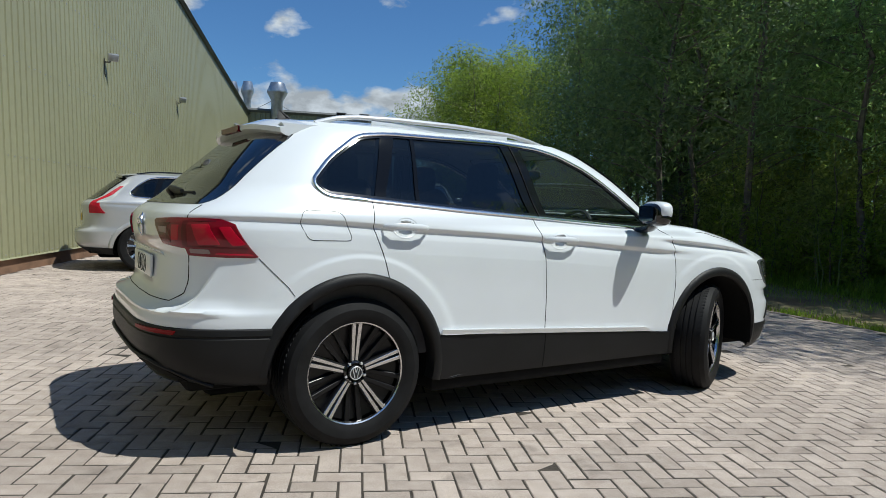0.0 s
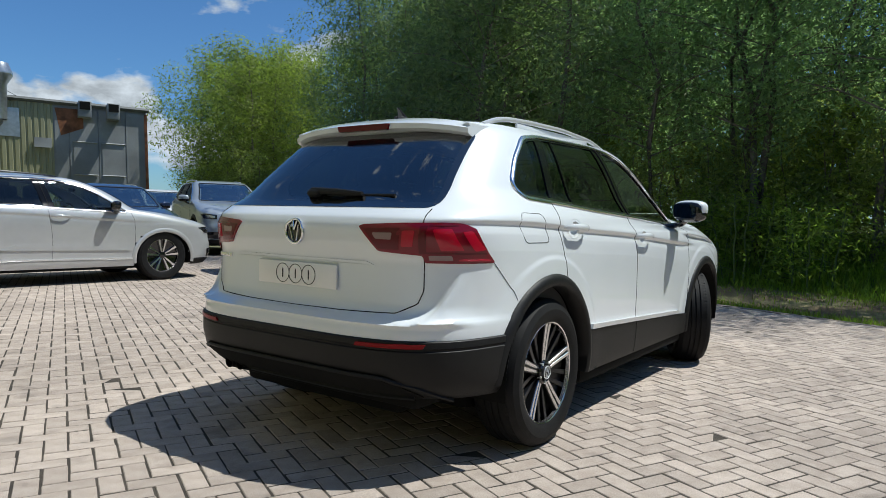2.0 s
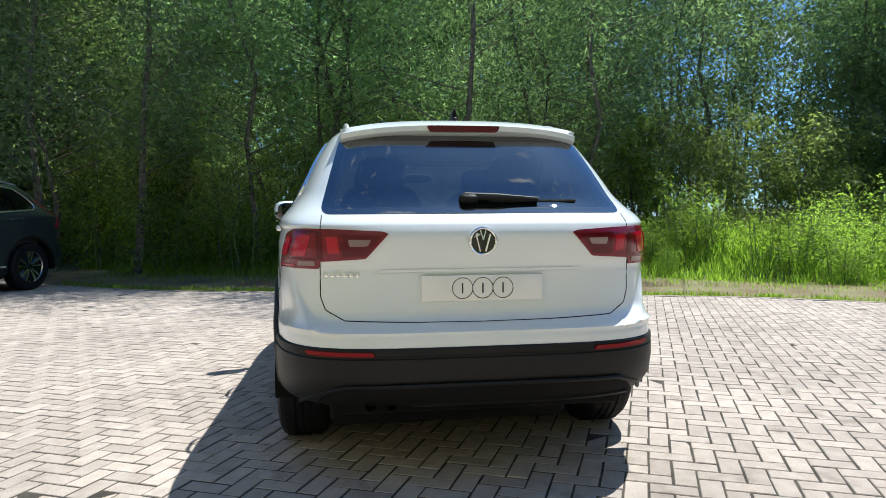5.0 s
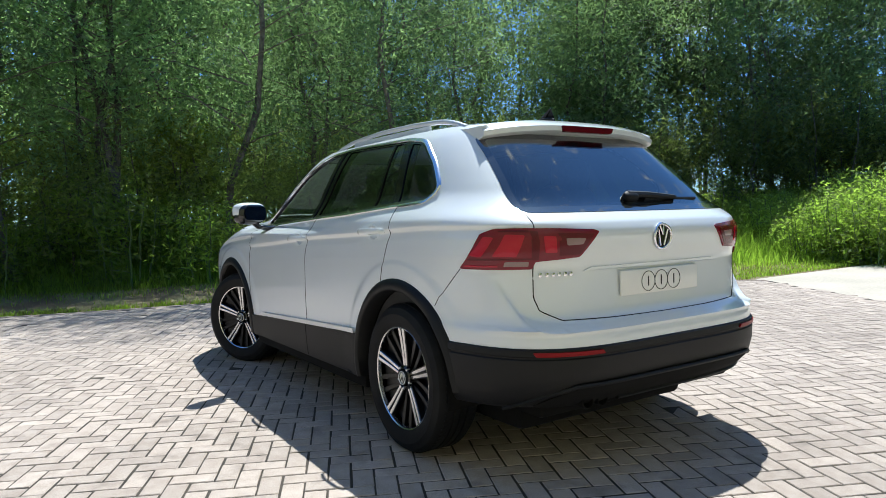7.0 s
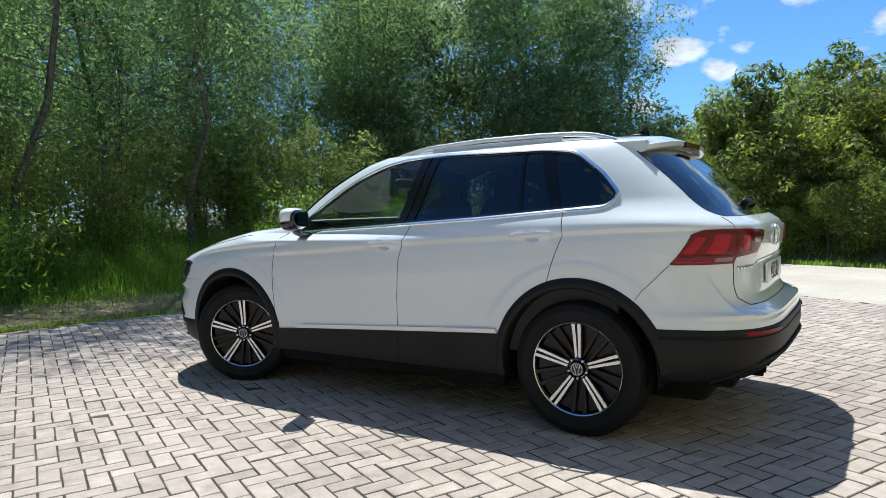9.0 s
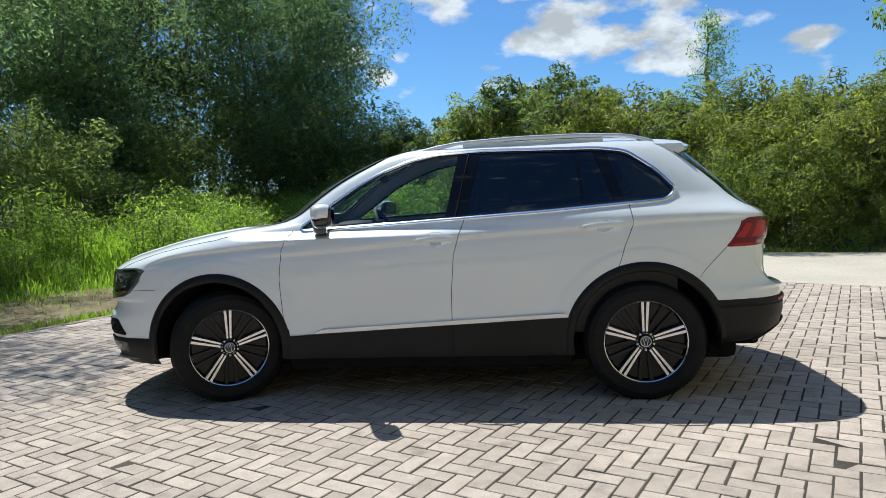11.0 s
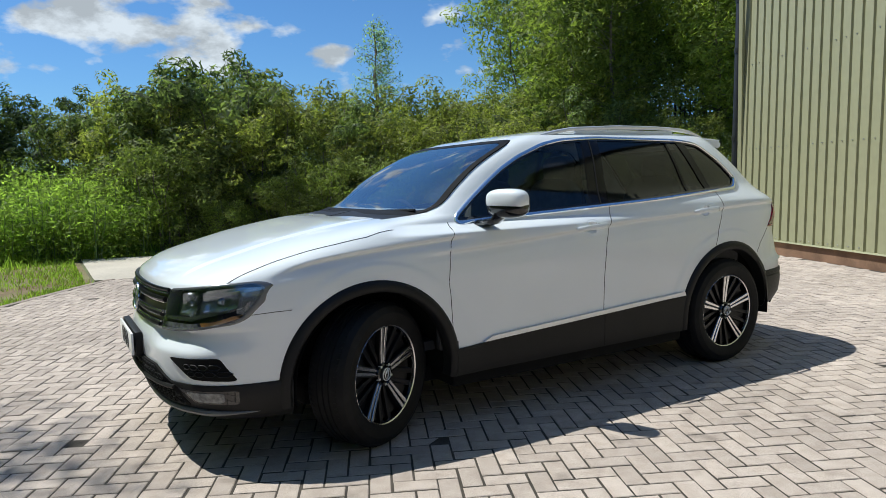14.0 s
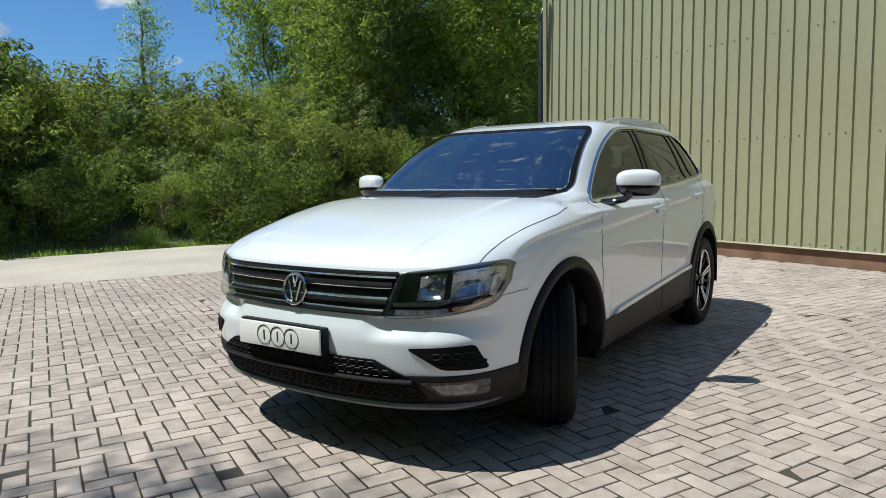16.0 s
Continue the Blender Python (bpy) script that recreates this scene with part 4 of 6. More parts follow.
        car.patch("daylight_strip", rounded([(0.486, 0.680), (0.495, 0.702), (0.66, 0.704), (0.722, 0.711), (0.728, 0.694), (0.66, 0.684), (0.60, 0.680)], 0.004), lambda y, z: H(y, z, -0.006), lambda y, z: H(y, z, -0.06), FOGLENS, parent=lamp, cells=4)
        car.patch("chrome_step", rounded([(0.505, 0.716), (0.508, 0.732), (0.67, 0.728), (0.70, 0.742), (0.83, 0.775), (0.825, 0.76), (0.69, 0.719)], 0.003), lambda y, z: H(y, z, -0.003), lambda y, z: H(y, z, -0.06), LAMPCHROME, parent=lamp, cells=4)
        car.patch("chrome_step", rounded([(0.838, 0.755), (0.846, 0.870), (0.866, 0.868), (0.868, 0.81), (0.858, 0.745)], 0.003), lambda y, z: H(y, z, -0.006), lambda y, z: H(y, z, -0.06), LAMPCHROME, parent=lamp, cells=3)
        cov = car.end(fill(Build(), loop, lambda y, z: H(y, z, 0.006)), "lamp_cover", LAMPGLASS, parent=lamp)
        cov.visible_shadow = False
        # front vent, fog lamp
        car.patch("bumper_vent", rounded([(0.584, 0.546), (0.713, 0.456), (0.840, 0.446), (0.812, 0.556)], 0.015), lambda y, z: F(0.006)(s * y, z), lambda y, z: F(-0.02)(s * y, z), LINER, "black honeycomb bumper vent")
        bd = Build()
        for i in range(4):
            for j in range(2):
                y0, z0 = 0.715 + i * 0.034 - j * 0.02, 0.482 + j * 0.032
                bd.tube([F(0.009)(s * (y0 + 0.018 * math.cos(a)), z0 + 0.013 * math.sin(a)) for a in np.linspace(0, 2 * math.pi, 7)], 0.0026, 4)
        car.end(bd, "vent_mesh", CLAD)
        fog = car.patch("fog_lamp", rounded([(0.622, 0.402), (0.69, 0.338), (0.826, 0.334), (0.838, 0.402)], 0.012), lambda y, z: F(0.016)(s * y, z), lambda y, z: F(0)(s * y, z), GLOSSBLACK, "clear fog lamp in black bumper")
        car.patch("reflector", rounded([(0.665, 0.392), (0.70, 0.346), (0.80, 0.344), (0.81, 0.392)], 0.014), lambda y, z: F(0.019)(s * y, z), lambda y, z: F(0.01)(s * y, z), FOGLENS, parent=fog, cells=5)
        # roof rail
        rail = [(0.04, 1.578), (-0.06, 1.602), (-0.22, 1.626), (-0.6, 1.641), (-1.0, 1.640), (-1.25, 1.630), (-1.36, 1.612), (-1.46, 1.580)]
        bd = Build().tube([(x, s * (0.575 - 0.03 * abs(x + 0.7)), z) for x, z in resample(rail, 26)], 0.0135, 8, flat=(0.9, 1.0))
        car.end(bd, "roof_rail", SATIN, "satin silver roof rail")
        bd = Build().box((-0.70, s * 0.562, 1.606), (0.90, 0.016, 0.034), bevel=0.006)
        car.end(bd, "rail_base", car.paint)
        # scuttle and wiper at the foot of the windscreen
        car.patch("scuttle_panel", [(0.01, 1.122), (0.62, 1.126), (0.70, 1.160), (0.01, 1.160)], lambda y, z: F(0.008)(s * y, z), lambda y, z: F(-0.02)(s * y, z), CLAD, "black plastic scuttle below the windscreen", cells=4)
        bd = Build().tube([(1.06, s * 0.3 - 0.12, 1.150), (1.02, s * 0.3 + 0.1, 1.162), (0.985, s * 0.3 + 0.36, 1.168)], 0.009, 6)
        car.end(bd, "windscreen_wiper", SEAM)
    # fuel flap on the right side
    bd = Build().tube([car.side(-1, 0.0)(x, z) for x, z in dense(np.vstack((rounded([(-1.60, 1.002), (-1.645, 1.085), (-1.625, 1.141), (-1.445, 1.138), (-1.412, 1.075), (-1.384, 1.002)], 0.028), [(-1.585, 1.0022)])), 0.03)], 0.0016, 5)
    car.end(bd, "fuel_flap", SEAM)
    # rear bumper, lower part wrapped round both corners
    wrap(car, False, "rear_bumper", [(0.330, -0.10), (0.334, -0.02), (0.342, 0.002), (0.362, 0.013), (0.42, 0.017), (0.50, 0.016), (0.556, 0.014), (0.561, 0.008), (0.567, 0.008), (0.572, 0.013), (0.597, 0.010), (0.602, 0.004), (0.604, -0.01)], CLAD, -1.76, "black textured lower rear bumper")
    wrap(car, True, "front_bumper", [(0.235, -0.04), (0.25, 0.0), (0.28, 0.012), (0.36, 0.010), (0.418, 0.010), (0.428, 0.005), (0.430, -0.01)], CLAD, 1.78, "black lower front bumper")
    bd = Build().tube([F(0.016)(y, 0.278 + 0.02 * y * y) for y in np.linspace(-0.86, 0.86, 40)], [0.020 * min(1, 0.15 + (0.86 - abs(y)) * 7) for y in np.linspace(-0.86, 0.86, 40)], 8, flat=(1.0, 0.8))
    car.end(bd, "front_lip", LIPGREY, "grey lip below the front bumper")
    # the bumper recess's shade, put in as a near-black patch standing slightly proud
    diff = rounded([(-0.70, 0.352), (-0.65, 0.400), (-0.55, 0.437), (0.55, 0.437), (0.65, 0.400), (0.70, 0.352), (0.66, 0.338), (-0.66, 0.338)], 0.02)
    car.patch("rear_diffuser", diff, R(0.0215), R(0), LINER, "raised near-black patch painted as the bumper's shaded recess")
    ridge = resample([(-0.77, 0.335), (-0.70, 0.400), (-0.58, 0.442), (-0.3, 0.446), (0.3, 0.446), (0.58, 0.442), (0.70, 0.400), (0.77, 0.335)], 60)
    car.end(Build().tube([R(0.019)(y, z) for y, z in ridge], 0.009, 6), "bumper_ridge", CLAD)
    car.end(Build().tube([R(0.024)(y, 0.345 + 0.01 * y * y) for y in np.linspace(-0.66, 0.30, 24)], 0.013, 6, flat=(1.0, 0.8)), "diffuser_lip", CLAD)
    for y in (0.477, 0.392):
        bd = Build()
        ring = [(0.030, 0.0), (0.030, 0.135), (0.026, 0.135), (0.026, 0.0)]
        bd.lathe(ring, 24)
        bd.v = [(-2.05 - b, y + a, 0.352 + c) for a, b, c in bd.v]
        car.end(bd, "exhaust_pipe", LINER)
    # hatch
    car.seam([(0.672, 1.145), (0.677, 1.09), (0.68, 1.0), (0.68, 0.80), (0.66, 0.745), (0.58, 0.703), (0.3, 0.695), (0, 0.692), (-0.3, 0.695), (-0.58, 0.703), (-0.66, 0.745), (-0.68, 0.80), (-0.68, 1.0), (-0.677, 1.09), (-0.672, 1.145)], R(0.0), r=0.0026)
    car.patch("boot_handle_ledge", rounded([(-0.46, 0.90), (-0.42, 0.915), (0.42, 0.915), (0.46, 0.90)], 0.006), R(0.006), R(-0.01), car.paint, cells=3)
    plate(car, R(0.0), 0.778, 0.888, 0.262, -1, "white plate with three printed black rings")
    badge(car, "rear_emblem", R(0.002), 0, 1.03, 0.056, "round chrome rear emblem")
    bd = Build()
    for k in range(6):
        p = R(0.006)(0.655 - k * 0.026, 0.893)
        bd.box(p, (0.006, 0.017, 0.018), bevel=0.002)
    car.end(bd, "model_lettering", CHROME, "small chrome bars below the lamp")
    # rear wiper, spoiler and high brake lamp
    bd = Build()
    W = lambda y, z, o: R(o)(y, z)
    blob(bd, W(0.03, 1.214, 0.022), (0.024, 0.045, 0.022), 3, 14, 8, Matrix.Rotation(radians(-43), 3, "Y"))
    bd.tube([W(0.05, 1.224, 0.03), W(-0.10, 1.220, 0.032), W(-0.28, 1.210, 0.026)], [0.018, 0.016, 0.010], 8)
    bd.tube([W(-0.06, 1.204, 0.016), W(-0.46, 1.204, 0.016)], 0.007, 6)
    car.end(bd, "rear_wiper", CLAD, "black rear wiper parked on the glass")
    rows = []
    for y in np.linspace(-0.60, 0.60, 31):
        q = abs(y) / 0.60
        x1 = -1.735 + 0.085 * q ** 4
        x0 = -1.40
        zt = 1.640 - 0.060 * q ** 3.0
        ze = 1.582 - 0.036 * q ** 2.5
        zb = ze - 0.032
        yy = y * (1 - 0.02 * q)
        rows.append([(x0, yy, zt - 0.012), (-1.52, yy, zt - 0.018), (-1.64, yy, (zt + ze) / 2 - 0.002), (x1 + 0.02, yy, ze), (x1, yy, ze - 0.008), (x1 + 0.004, yy, zb), (x1 + 0.03, yy, zb - 0.012), (-1.58, yy, zb - 0.02)])
    sp = Build().grid(rows)
    sp.f.append(tuple(range(8)))
    sp.f.append(tuple(240 + i for i in range(8))[::-1])
    car.end(sp, "roof_spoiler", car.paint, "white roof spoiler over the rear window", sharp=50)
    bl = rounded([(-0.180, 1.572), (-0.165, 1.542), (0.165, 1.542), (0.180, 1.572)], 0.012)
    car.patch("high_brake_lamp", bl, lambda y, z: (-1.742, y, z), lambda y, z: (-1.70, y, z), DARKRED, "dark red high brake lamp in the spoiler", cells=4)
    fin = Build().grid([[(-1.30, 0, 1.64), (-1.30, 0, 1.645)], [(-1.36, -0.02, 1.64), (-1.40, 0, 1.66)], [(-1.46, -0.024, 1.635), (-1.45, 0, 1.70)], [(-1.48, -0.02, 1.635), (-1.47, 0, 1.70)]])
    blob(fin, (-1.42, 0, 1.645), (0.07, 0.022, 0.014), 2.2, 14, 8)
    fin.tube([(-1.40, 0, 1.65), (-1.46, 0, 1.70)], [0.014, 0.005], 6)
    car.end(fin, "roof_aerial", CLAD)
    # front: grille
    gr = rounded([(-0.536, 0.857), (0.536, 0.857), (0.472, 0.674), (-0.472, 0.674)], 0.012)
    g = car.patch("grille", gr, F(0.003), F(-0.02), RIMBLACK, "black grille with bright bars")
    for z, m, wd, r in ((0.853, RIMBLACK, 0.531, 0.009), (0.838, CHROME, 0.525, 0.0045), (0.806, RIMBLACK, 0.512, 0.012), (0.794, CHROME, 0.508, 0.0040), (0.748, CHROME, 0.494, 0.0085), (0.735, RIMBLACK, 0.490, 0.011), (0.700, CHROME, 0.478, 0.005), (0.686, RIMBLACK, 0.472, 0.009)):
        bd = Build().tube([F(0.012)(y, z) for y in np.linspace(-wd, wd, 30)], r, 6, flat=(1, 1.1))
        car.end(bd, "grille_bar", m, parent=g)
    badge(car, "front_emblem", F(0.016), 0, 0.762, 0.068, "round chrome front emblem")
    plate(car, F(0.030), 0.492, 0.604, 0.262, 1, "white plate with three printed black rings", y=-0.055)
    bd = Build().box((F(0)(0, 0.55)[0] + 0.012, -0.055, 0.548), (0.036, 0.540, 0.124), bevel=0.006)
    car.end(bd, "plate_holder", CLAD)
    low = rounded([(-0.44, 0.492), (0.44, 0.492), (0.61, 0.408), (0.64, 0.312), (-0.64, 0.312), (-0.61, 0.408)], 0.015)
    lg = car.patch("lower_grille", low, F(0.014), F(-0.02), LINER, "black honeycomb lower grille")
    bd = Build()
    for j in range(5):
        for i in range(-14, 15):
            y0, z0 = i * 0.043 + (j % 2) * 0.0215, 0.335 + j * 0.034
            if inside(np.array(y0), np.array(z0), grow(low, -0.010)) and not (0.395 < z0 < 0.41):
                bd.tube([F(0.018)(y0 + 0.022 * math.cos(a), z0 + 0.015 * math.sin(a)) for a in np.linspace(0, 2 * math.pi, 7)], 0.0026, 4)
    tagged(car.end(bd, "honeycomb", CLAD, parent=lg), kind="stuff")
    bd = Build().tube([F(0.022)(y, 0.405) for y in np.linspace(-0.60, 0.60, 26)], 0.011, 6)
    car.end(bd, "grille_bar", CLAD, parent=lg)
    mirrors(car, car.paint)
    handles(car, car.paint)
    return car


def bonnet_edge(car, x, s):
    """A place on the bonnet, a hand's width in from its side."""
    zs = np.linspace(0.84, 1.16, 1400)
    y = float(np.interp(x, [1.075, 1.14, 1.20, 1.26, 1.36, 1.52, 1.66, 1.80, 1.94], [0.760, 0.800, 0.824, 0.840, 0.848, 0.836, 0.818, 0.806, 0.802]))
    h = car.half(x, zs)
    ok = np.where(h > y)[0]
    z = zs[ok[-1]] if len(ok) else 0.9
    return (x, s * y, z + 0.0002)


def wrap(car, ahead, name, prof, mat, x0, label):
    """A band round one end of the car, from flank to flank; prof: heights and how far it stands out."""
    rows = []
    share = car.turns(1, ahead)
    for z, o in prof:
        lim = (float(car.nose(z)) if ahead else float(car.tail(z))) - car.XM
        c0 = (x0 - car.XM) / lim
        cs = np.concatenate(([c0], share[share > c0 + 0.005]))
        cs = np.interp(np.linspace(0, 1, 40), np.linspace(0, 1, len(cs)), cs)
        cs[-1] = 1.0
        x = car.XM + lim * cs
        y = car.half(x, np.full(len(x), z))
        x, y = np.concatenate((x, x[::-1][1:])), np.concatenate((y, -y[::-1][1:]))
        tx, ty = np.gradient(x), np.gradient(y)
        n = np.maximum(np.hypot(tx, ty), 1e-9)
        sg = 1 if ahead else -1
        ahead_by = car.prow(y, np.full(len(y), z)) if ahead else 0 * y
        rows.append([(a + k_ - sg * dy / n_ * o, b + sg * dx / n_ * o, z) for a, b, dx, dy, n_, k_ in zip(x, y, tx, ty, n, ahead_by)])
    car.end(Build().grid(rows), name, mat, label, sharp=40)


def plain_car(name, label, paint, K, wheel_x, radius, steer=0, tint=None, plate_ok=True, style="estate", rim=star_rim):
    """A parked car seen from some way off, with the same kind of build."""
    car = Car(name, label, K, paint, wheel_x, radius, "parked cars")
    car.fine = False
    car.shell(grow(rounded(DLO, 0.05), 0.002), grow(rounded(SCREEN, 0.05), -0.012), grow(rounded(BACKLIGHT, 0.04), -0.004))
    car.wells()
    car.seats()
    glaze(car, tint_rear=tint or TINT)
    arches(car, paint if style == "dark_mirror" else CLAD, 0.425, 0.492, 0.005)
    car.wheels(rim, steer)
    R, F = car.rear, car.front
    for s in (1, -1):
        S = car.side(s, 0.0)
        car.patch("sill_cladding", [(0.90, 0.25), (0.895, 0.36), (-0.89, 0.36), (-0.885, 0.25)], car.side(s, 0.010), car.side(s, -0.03), paint if style == "dark_mirror" else CLAD, cells=5)
        if style == "dark_mirror":
            car.patch("door_moulding", [(0.84, 0.50), (0.62, 0.575), (-0.62, 0.60), (-0.84, 0.53)], car.side(s, 0.012), car.side(s, -0.01), paint, cells=5)
        car.patch("sill_strip", [(0.88, 0.36), (0.87, 0.385), (-0.87, 0.40), (-0.88, 0.375)], car.side(s, 0.016), car.side(s, 0), SATIN, cells=3)
        car.seam([(0.865, 1.085), (0.905, 0.98), (0.92, 0.80), (0.905, 0.38)], S)
        car.seam([(-0.24, 1.15), (-0.215, 0.98), (-0.185, 0.70), (-0.182, 0.28)], S)
        car.seam([(-1.235, 1.19), (-1.235, 1.05), (-1.18, 0.86)], S)
        lamp = car.patch("tail_lamp", rounded([(0.71, 0.93), (0.72, 1.02), (0.725, 1.10), (0.81, 1.10), (0.850, 0.93)], 0.01), lambda y, z: R(0.008)(s * y, z), lambda y, z: R(-0.02)(s * y, z), REDLENS)
        car.patch("upper_lens", [(0.725, 1.10), (0.675, 1.38), (0.695, 1.38), (0.785, 1.10)], lambda y, z: R(0.008)(s * y, z), lambda y, z: R(-0.02)(s * y, z), REDLENS, parent=lamp)
        lamp = car.patch("headlamp", rounded([(0.56, 0.76), (0.56, 0.85), (0.80, 0.875), (0.865, 0.86), (0.82, 0.77)], 0.012), lambda y, z: F(0.006)(s * y, z), lambda y, z: F(-0.02)(s * y, z), GLOSSBLACK, "headlamp under a clear cover")
        car.patch("reflector", rounded([(0.60, 0.79), (0.60, 0.83), (0.80, 0.85), (0.78, 0.79)], 0.01), lambda y, z: F(0.009)(s * y, z), lambda y, z: F(0)(s * y, z), LAMPCHROME, parent=lamp)
        rail = [(0.02, 1.588), (-0.10, 1.620), (-0.6, 1.645), (-1.2, 1.640), (-1.44, 1.592)]
        car.end(Build().tube([(x, s * (0.575 - 0.03 * abs(x + 0.7)), z) for x, z in resample(rail, 16)], 0.014, 6), "roof_rail", GLOSSBLACK if style == "dark_mirror" else SATIN)
        car.patch("lower_intake", rounded([(0.50, 0.36), (0.55, 0.50), (0.80, 0.50), (0.78, 0.36)], 0.02), lambda y, z: F(0.006)(s * y, z), lambda y, z: F(-0.02)(s * y, z), GLOSSBLACK)
    g = car.patch("grille", rounded([(-0.46, 0.86), (0.46, 0.86), (0.42, 0.66), (-0.42, 0.66)], 0.04), F(0.006), F(-0.02), GLOSSBLACK, "dark grille")
    for k in range(-7, 8):
        car.end(Build().tube([F(0.012)(k * 0.055, 0.845), F(0.012)(k * 0.052, 0.675)], 0.006, 5), "grille_bar", SATIN, parent=g)
    car.ring("grille_surround", rounded([(-0.46, 0.86), (0.46, 0.86), (0.42, 0.66), (-0.42, 0.66)], 0.04), -0.005, 0.012, F(0.014), F(0), CHROME, parent=g)
    car.patch("lower_grille", rounded([(-0.46, 0.45), (0.46, 0.45), (0.50, 0.30), (-0.50, 0.30)], 0.02), F(0.006), F(-0.02), GLOSSBLACK)
    wrap(car, True, "front_bumper", [(0.235, -0.04), (0.25, 0.006), (0.33, 0.010), (0.335, -0.01)], CLAD, 1.78, "")
    wrap(car, False, "rear_bumper", [(0.27, -0.04), (0.285, 0.006), (0.38, 0.010), (0.385, -0.01)], CLAD, -1.76, "")
    plate(car, F(0.01), 0.51, 0.62, 0.262, 1, "white number plate with dark bars", marks=False)
    plate(car, R(0.0), 0.80, 0.91, 0.262, -1, "number plate with dark bars", marks=False, mat=YPLATE)
    mirrors(car, GLOSSBLACK if style == "dark_mirror" else paint)
    handles(car, paint)
    rows = []
    for y in np.linspace(-0.58, 0.58, 21):
        q = abs(y) / 0.58
        rows.append([(-1.45, y, 1.625 - 0.045 * q ** 3), (-1.70 + 0.06 * q ** 4, y, 1.585 - 0.03 * q ** 2), (-1.70 + 0.06 * q ** 4, y, 1.55 - 0.03 * q ** 2), (-1.6, y, 1.54 - 0.03 * q ** 2)])
    car.end(Build().grid(rows), "roof_spoiler", paint)
    return car


YPLATE = material("plate_yellow", (0.75, 0.52, 0.05), 0.35, coat=0.3)
SILVERWHITE = material("pearl_white_paint", (0.50, 0.51, 0.52), 0.3, metal=0.35, coat=1.0, vary=0.02)
SLATE = material("slate_grey_metallic", (0.034, 0.041, 0.054), 0.28, metal=0.4, coat=1.0, vary=0.03)
SILVERBLUE = material("silver_metallic", (0.46, 0.50, 0.54), 0.3, metal=0.45, coat=1.0, vary=0.03)
NAVY = material("navy_metallic", (0.025, 0.045, 0.11), 0.3, metal=0.4, coat=1.0)
VANWHITE = material("van_white", (0.72, 0.73, 0.73), 0.35, coat=0.8)


# ---- the yard ----
WALL_A, WALL_D = Vector((-2.65, 8.29)), Vector((0.3935, 0.9193))
WALL_N = Vector((0.9193, -0.3935))
KERB_X = pchip([-7.5, -6.5, -4.8, -2.8, -1.4, 0.0, 1.9, 4.0, 6.5, 9.0, 13.0], [1.85, 2.6, 3.7, 4.35, 4.9, 5.4, 5.8, 6.6, 8.6, 11.0, 13.0])
PAVE_TURN = -25.0


def in_pavement(x, y):
    """Inside the block-paved yard: beside the wall, up to the kerb and the concrete apron."""
    s = (x - WALL_A.x) * WALL_N.x + (y - WALL_A.y) * WALL_N.y
    return (s > 0.05) & (x < KERB_X(y) - 0.05) & (y > -7.45 - 0.56 * (x - 1.87)) & (y < 13)


PAVER = material("concrete_block", (0.43, 0.357, 0.304), 0.88, vary=0.05, scale=11, specks=0.26, bump=0.5, bump_scale=260, island=0.13, second=(0.465, 0.395, 0.343), spec=0.2, broad=0.16)
PAVER_P = material("concrete_block_single", (0.43, 0.357, 0.304), 0.88, vary=0.05, scale=11, specks=0.26, bump=0.5, bump_scale=260, random=0.13, second=(0.465, 0.395, 0.343), spec=0.2, broad=0.16)
BED = material("joint_sand", (0.050, 0.041, 0.032), 0.95, vary=0.35, scale=5, specks=0.3, bump=0.4, bump_scale=200)
SOIL = material("ground_soil", (0.15, 0.12, 0.085), 0.95, vary=0.3, scale=0.9, second=(0.10, 0.12, 0.045), specks=0.3, bump=0.6, bump_scale=40)
DIRT = material("dry_dirt", (0.20, 0.13, 0.075), 0.95, vary=0.25, scale=1.3, second=(0.155, 0.145, 0.065), specks=0.35, bump=0.7, bump_scale=60)
CONCRETE = material("pale_concrete", (0.47, 0.42, 0.35), 0.9, vary=0.10, scale=0.8, specks=0.10, bump=0.2, bump_scale=150)
CLADDING = material("olive_steel_cladding", (0.315, 0.31, 0.188), 0.45, vary=0.05, scale=0.35, specks=0.03, bump=0.02, bump_scale=30)
PLINTH = material("brown_plinth", (0.20, 0.115, 0.07), 0.85, vary=0.25, scale=3, specks=0.15, bump=0.3, bump_scale=60)
ROOFING = material("grey_roofing", (0.12, 0.125, 0.12), 0.6, vary=0.15, scale=1)
PIPE = material("black_drainpipe", (0.02, 0.02, 0.022), 0.35, vary=0.2)
GALV = material("galvanised_steel", (0.46, 0.48, 0.50), 0.32, metal=0.8, vary=0.12, scale=6)
GREYPANEL = material("weathered_grey_panel", (0.27, 0.28, 0.285), 0.6, vary=0.18, scale=0.8, specks=0.05)
RUST = material("rusty_steel", (0.25, 0.10, 0.045), 0.8, vary=0.4, scale=3)

# ground: one sheet that rises gently under the trees, out to the horizon
def ground_height(x, y):
    e = np.maximum(0, x - (KERB_X(y) + 3.2))
    a = np.maximum(0, -(y + 11.2) - 0.40 * (x + 0.0))
    d = np.minimum(np.hypot(x - 2, y), 400)
    far = np.clip((d - 60) / 200, 0, 1)
    return (-0.03 + 0.9 * (1 - np.exp(-e / 5.0)) * (x > 0) + 1.3 * (1 - np.exp(-a / 4.5)) * (y < -5)) * (1 - far) - 0.3 * far


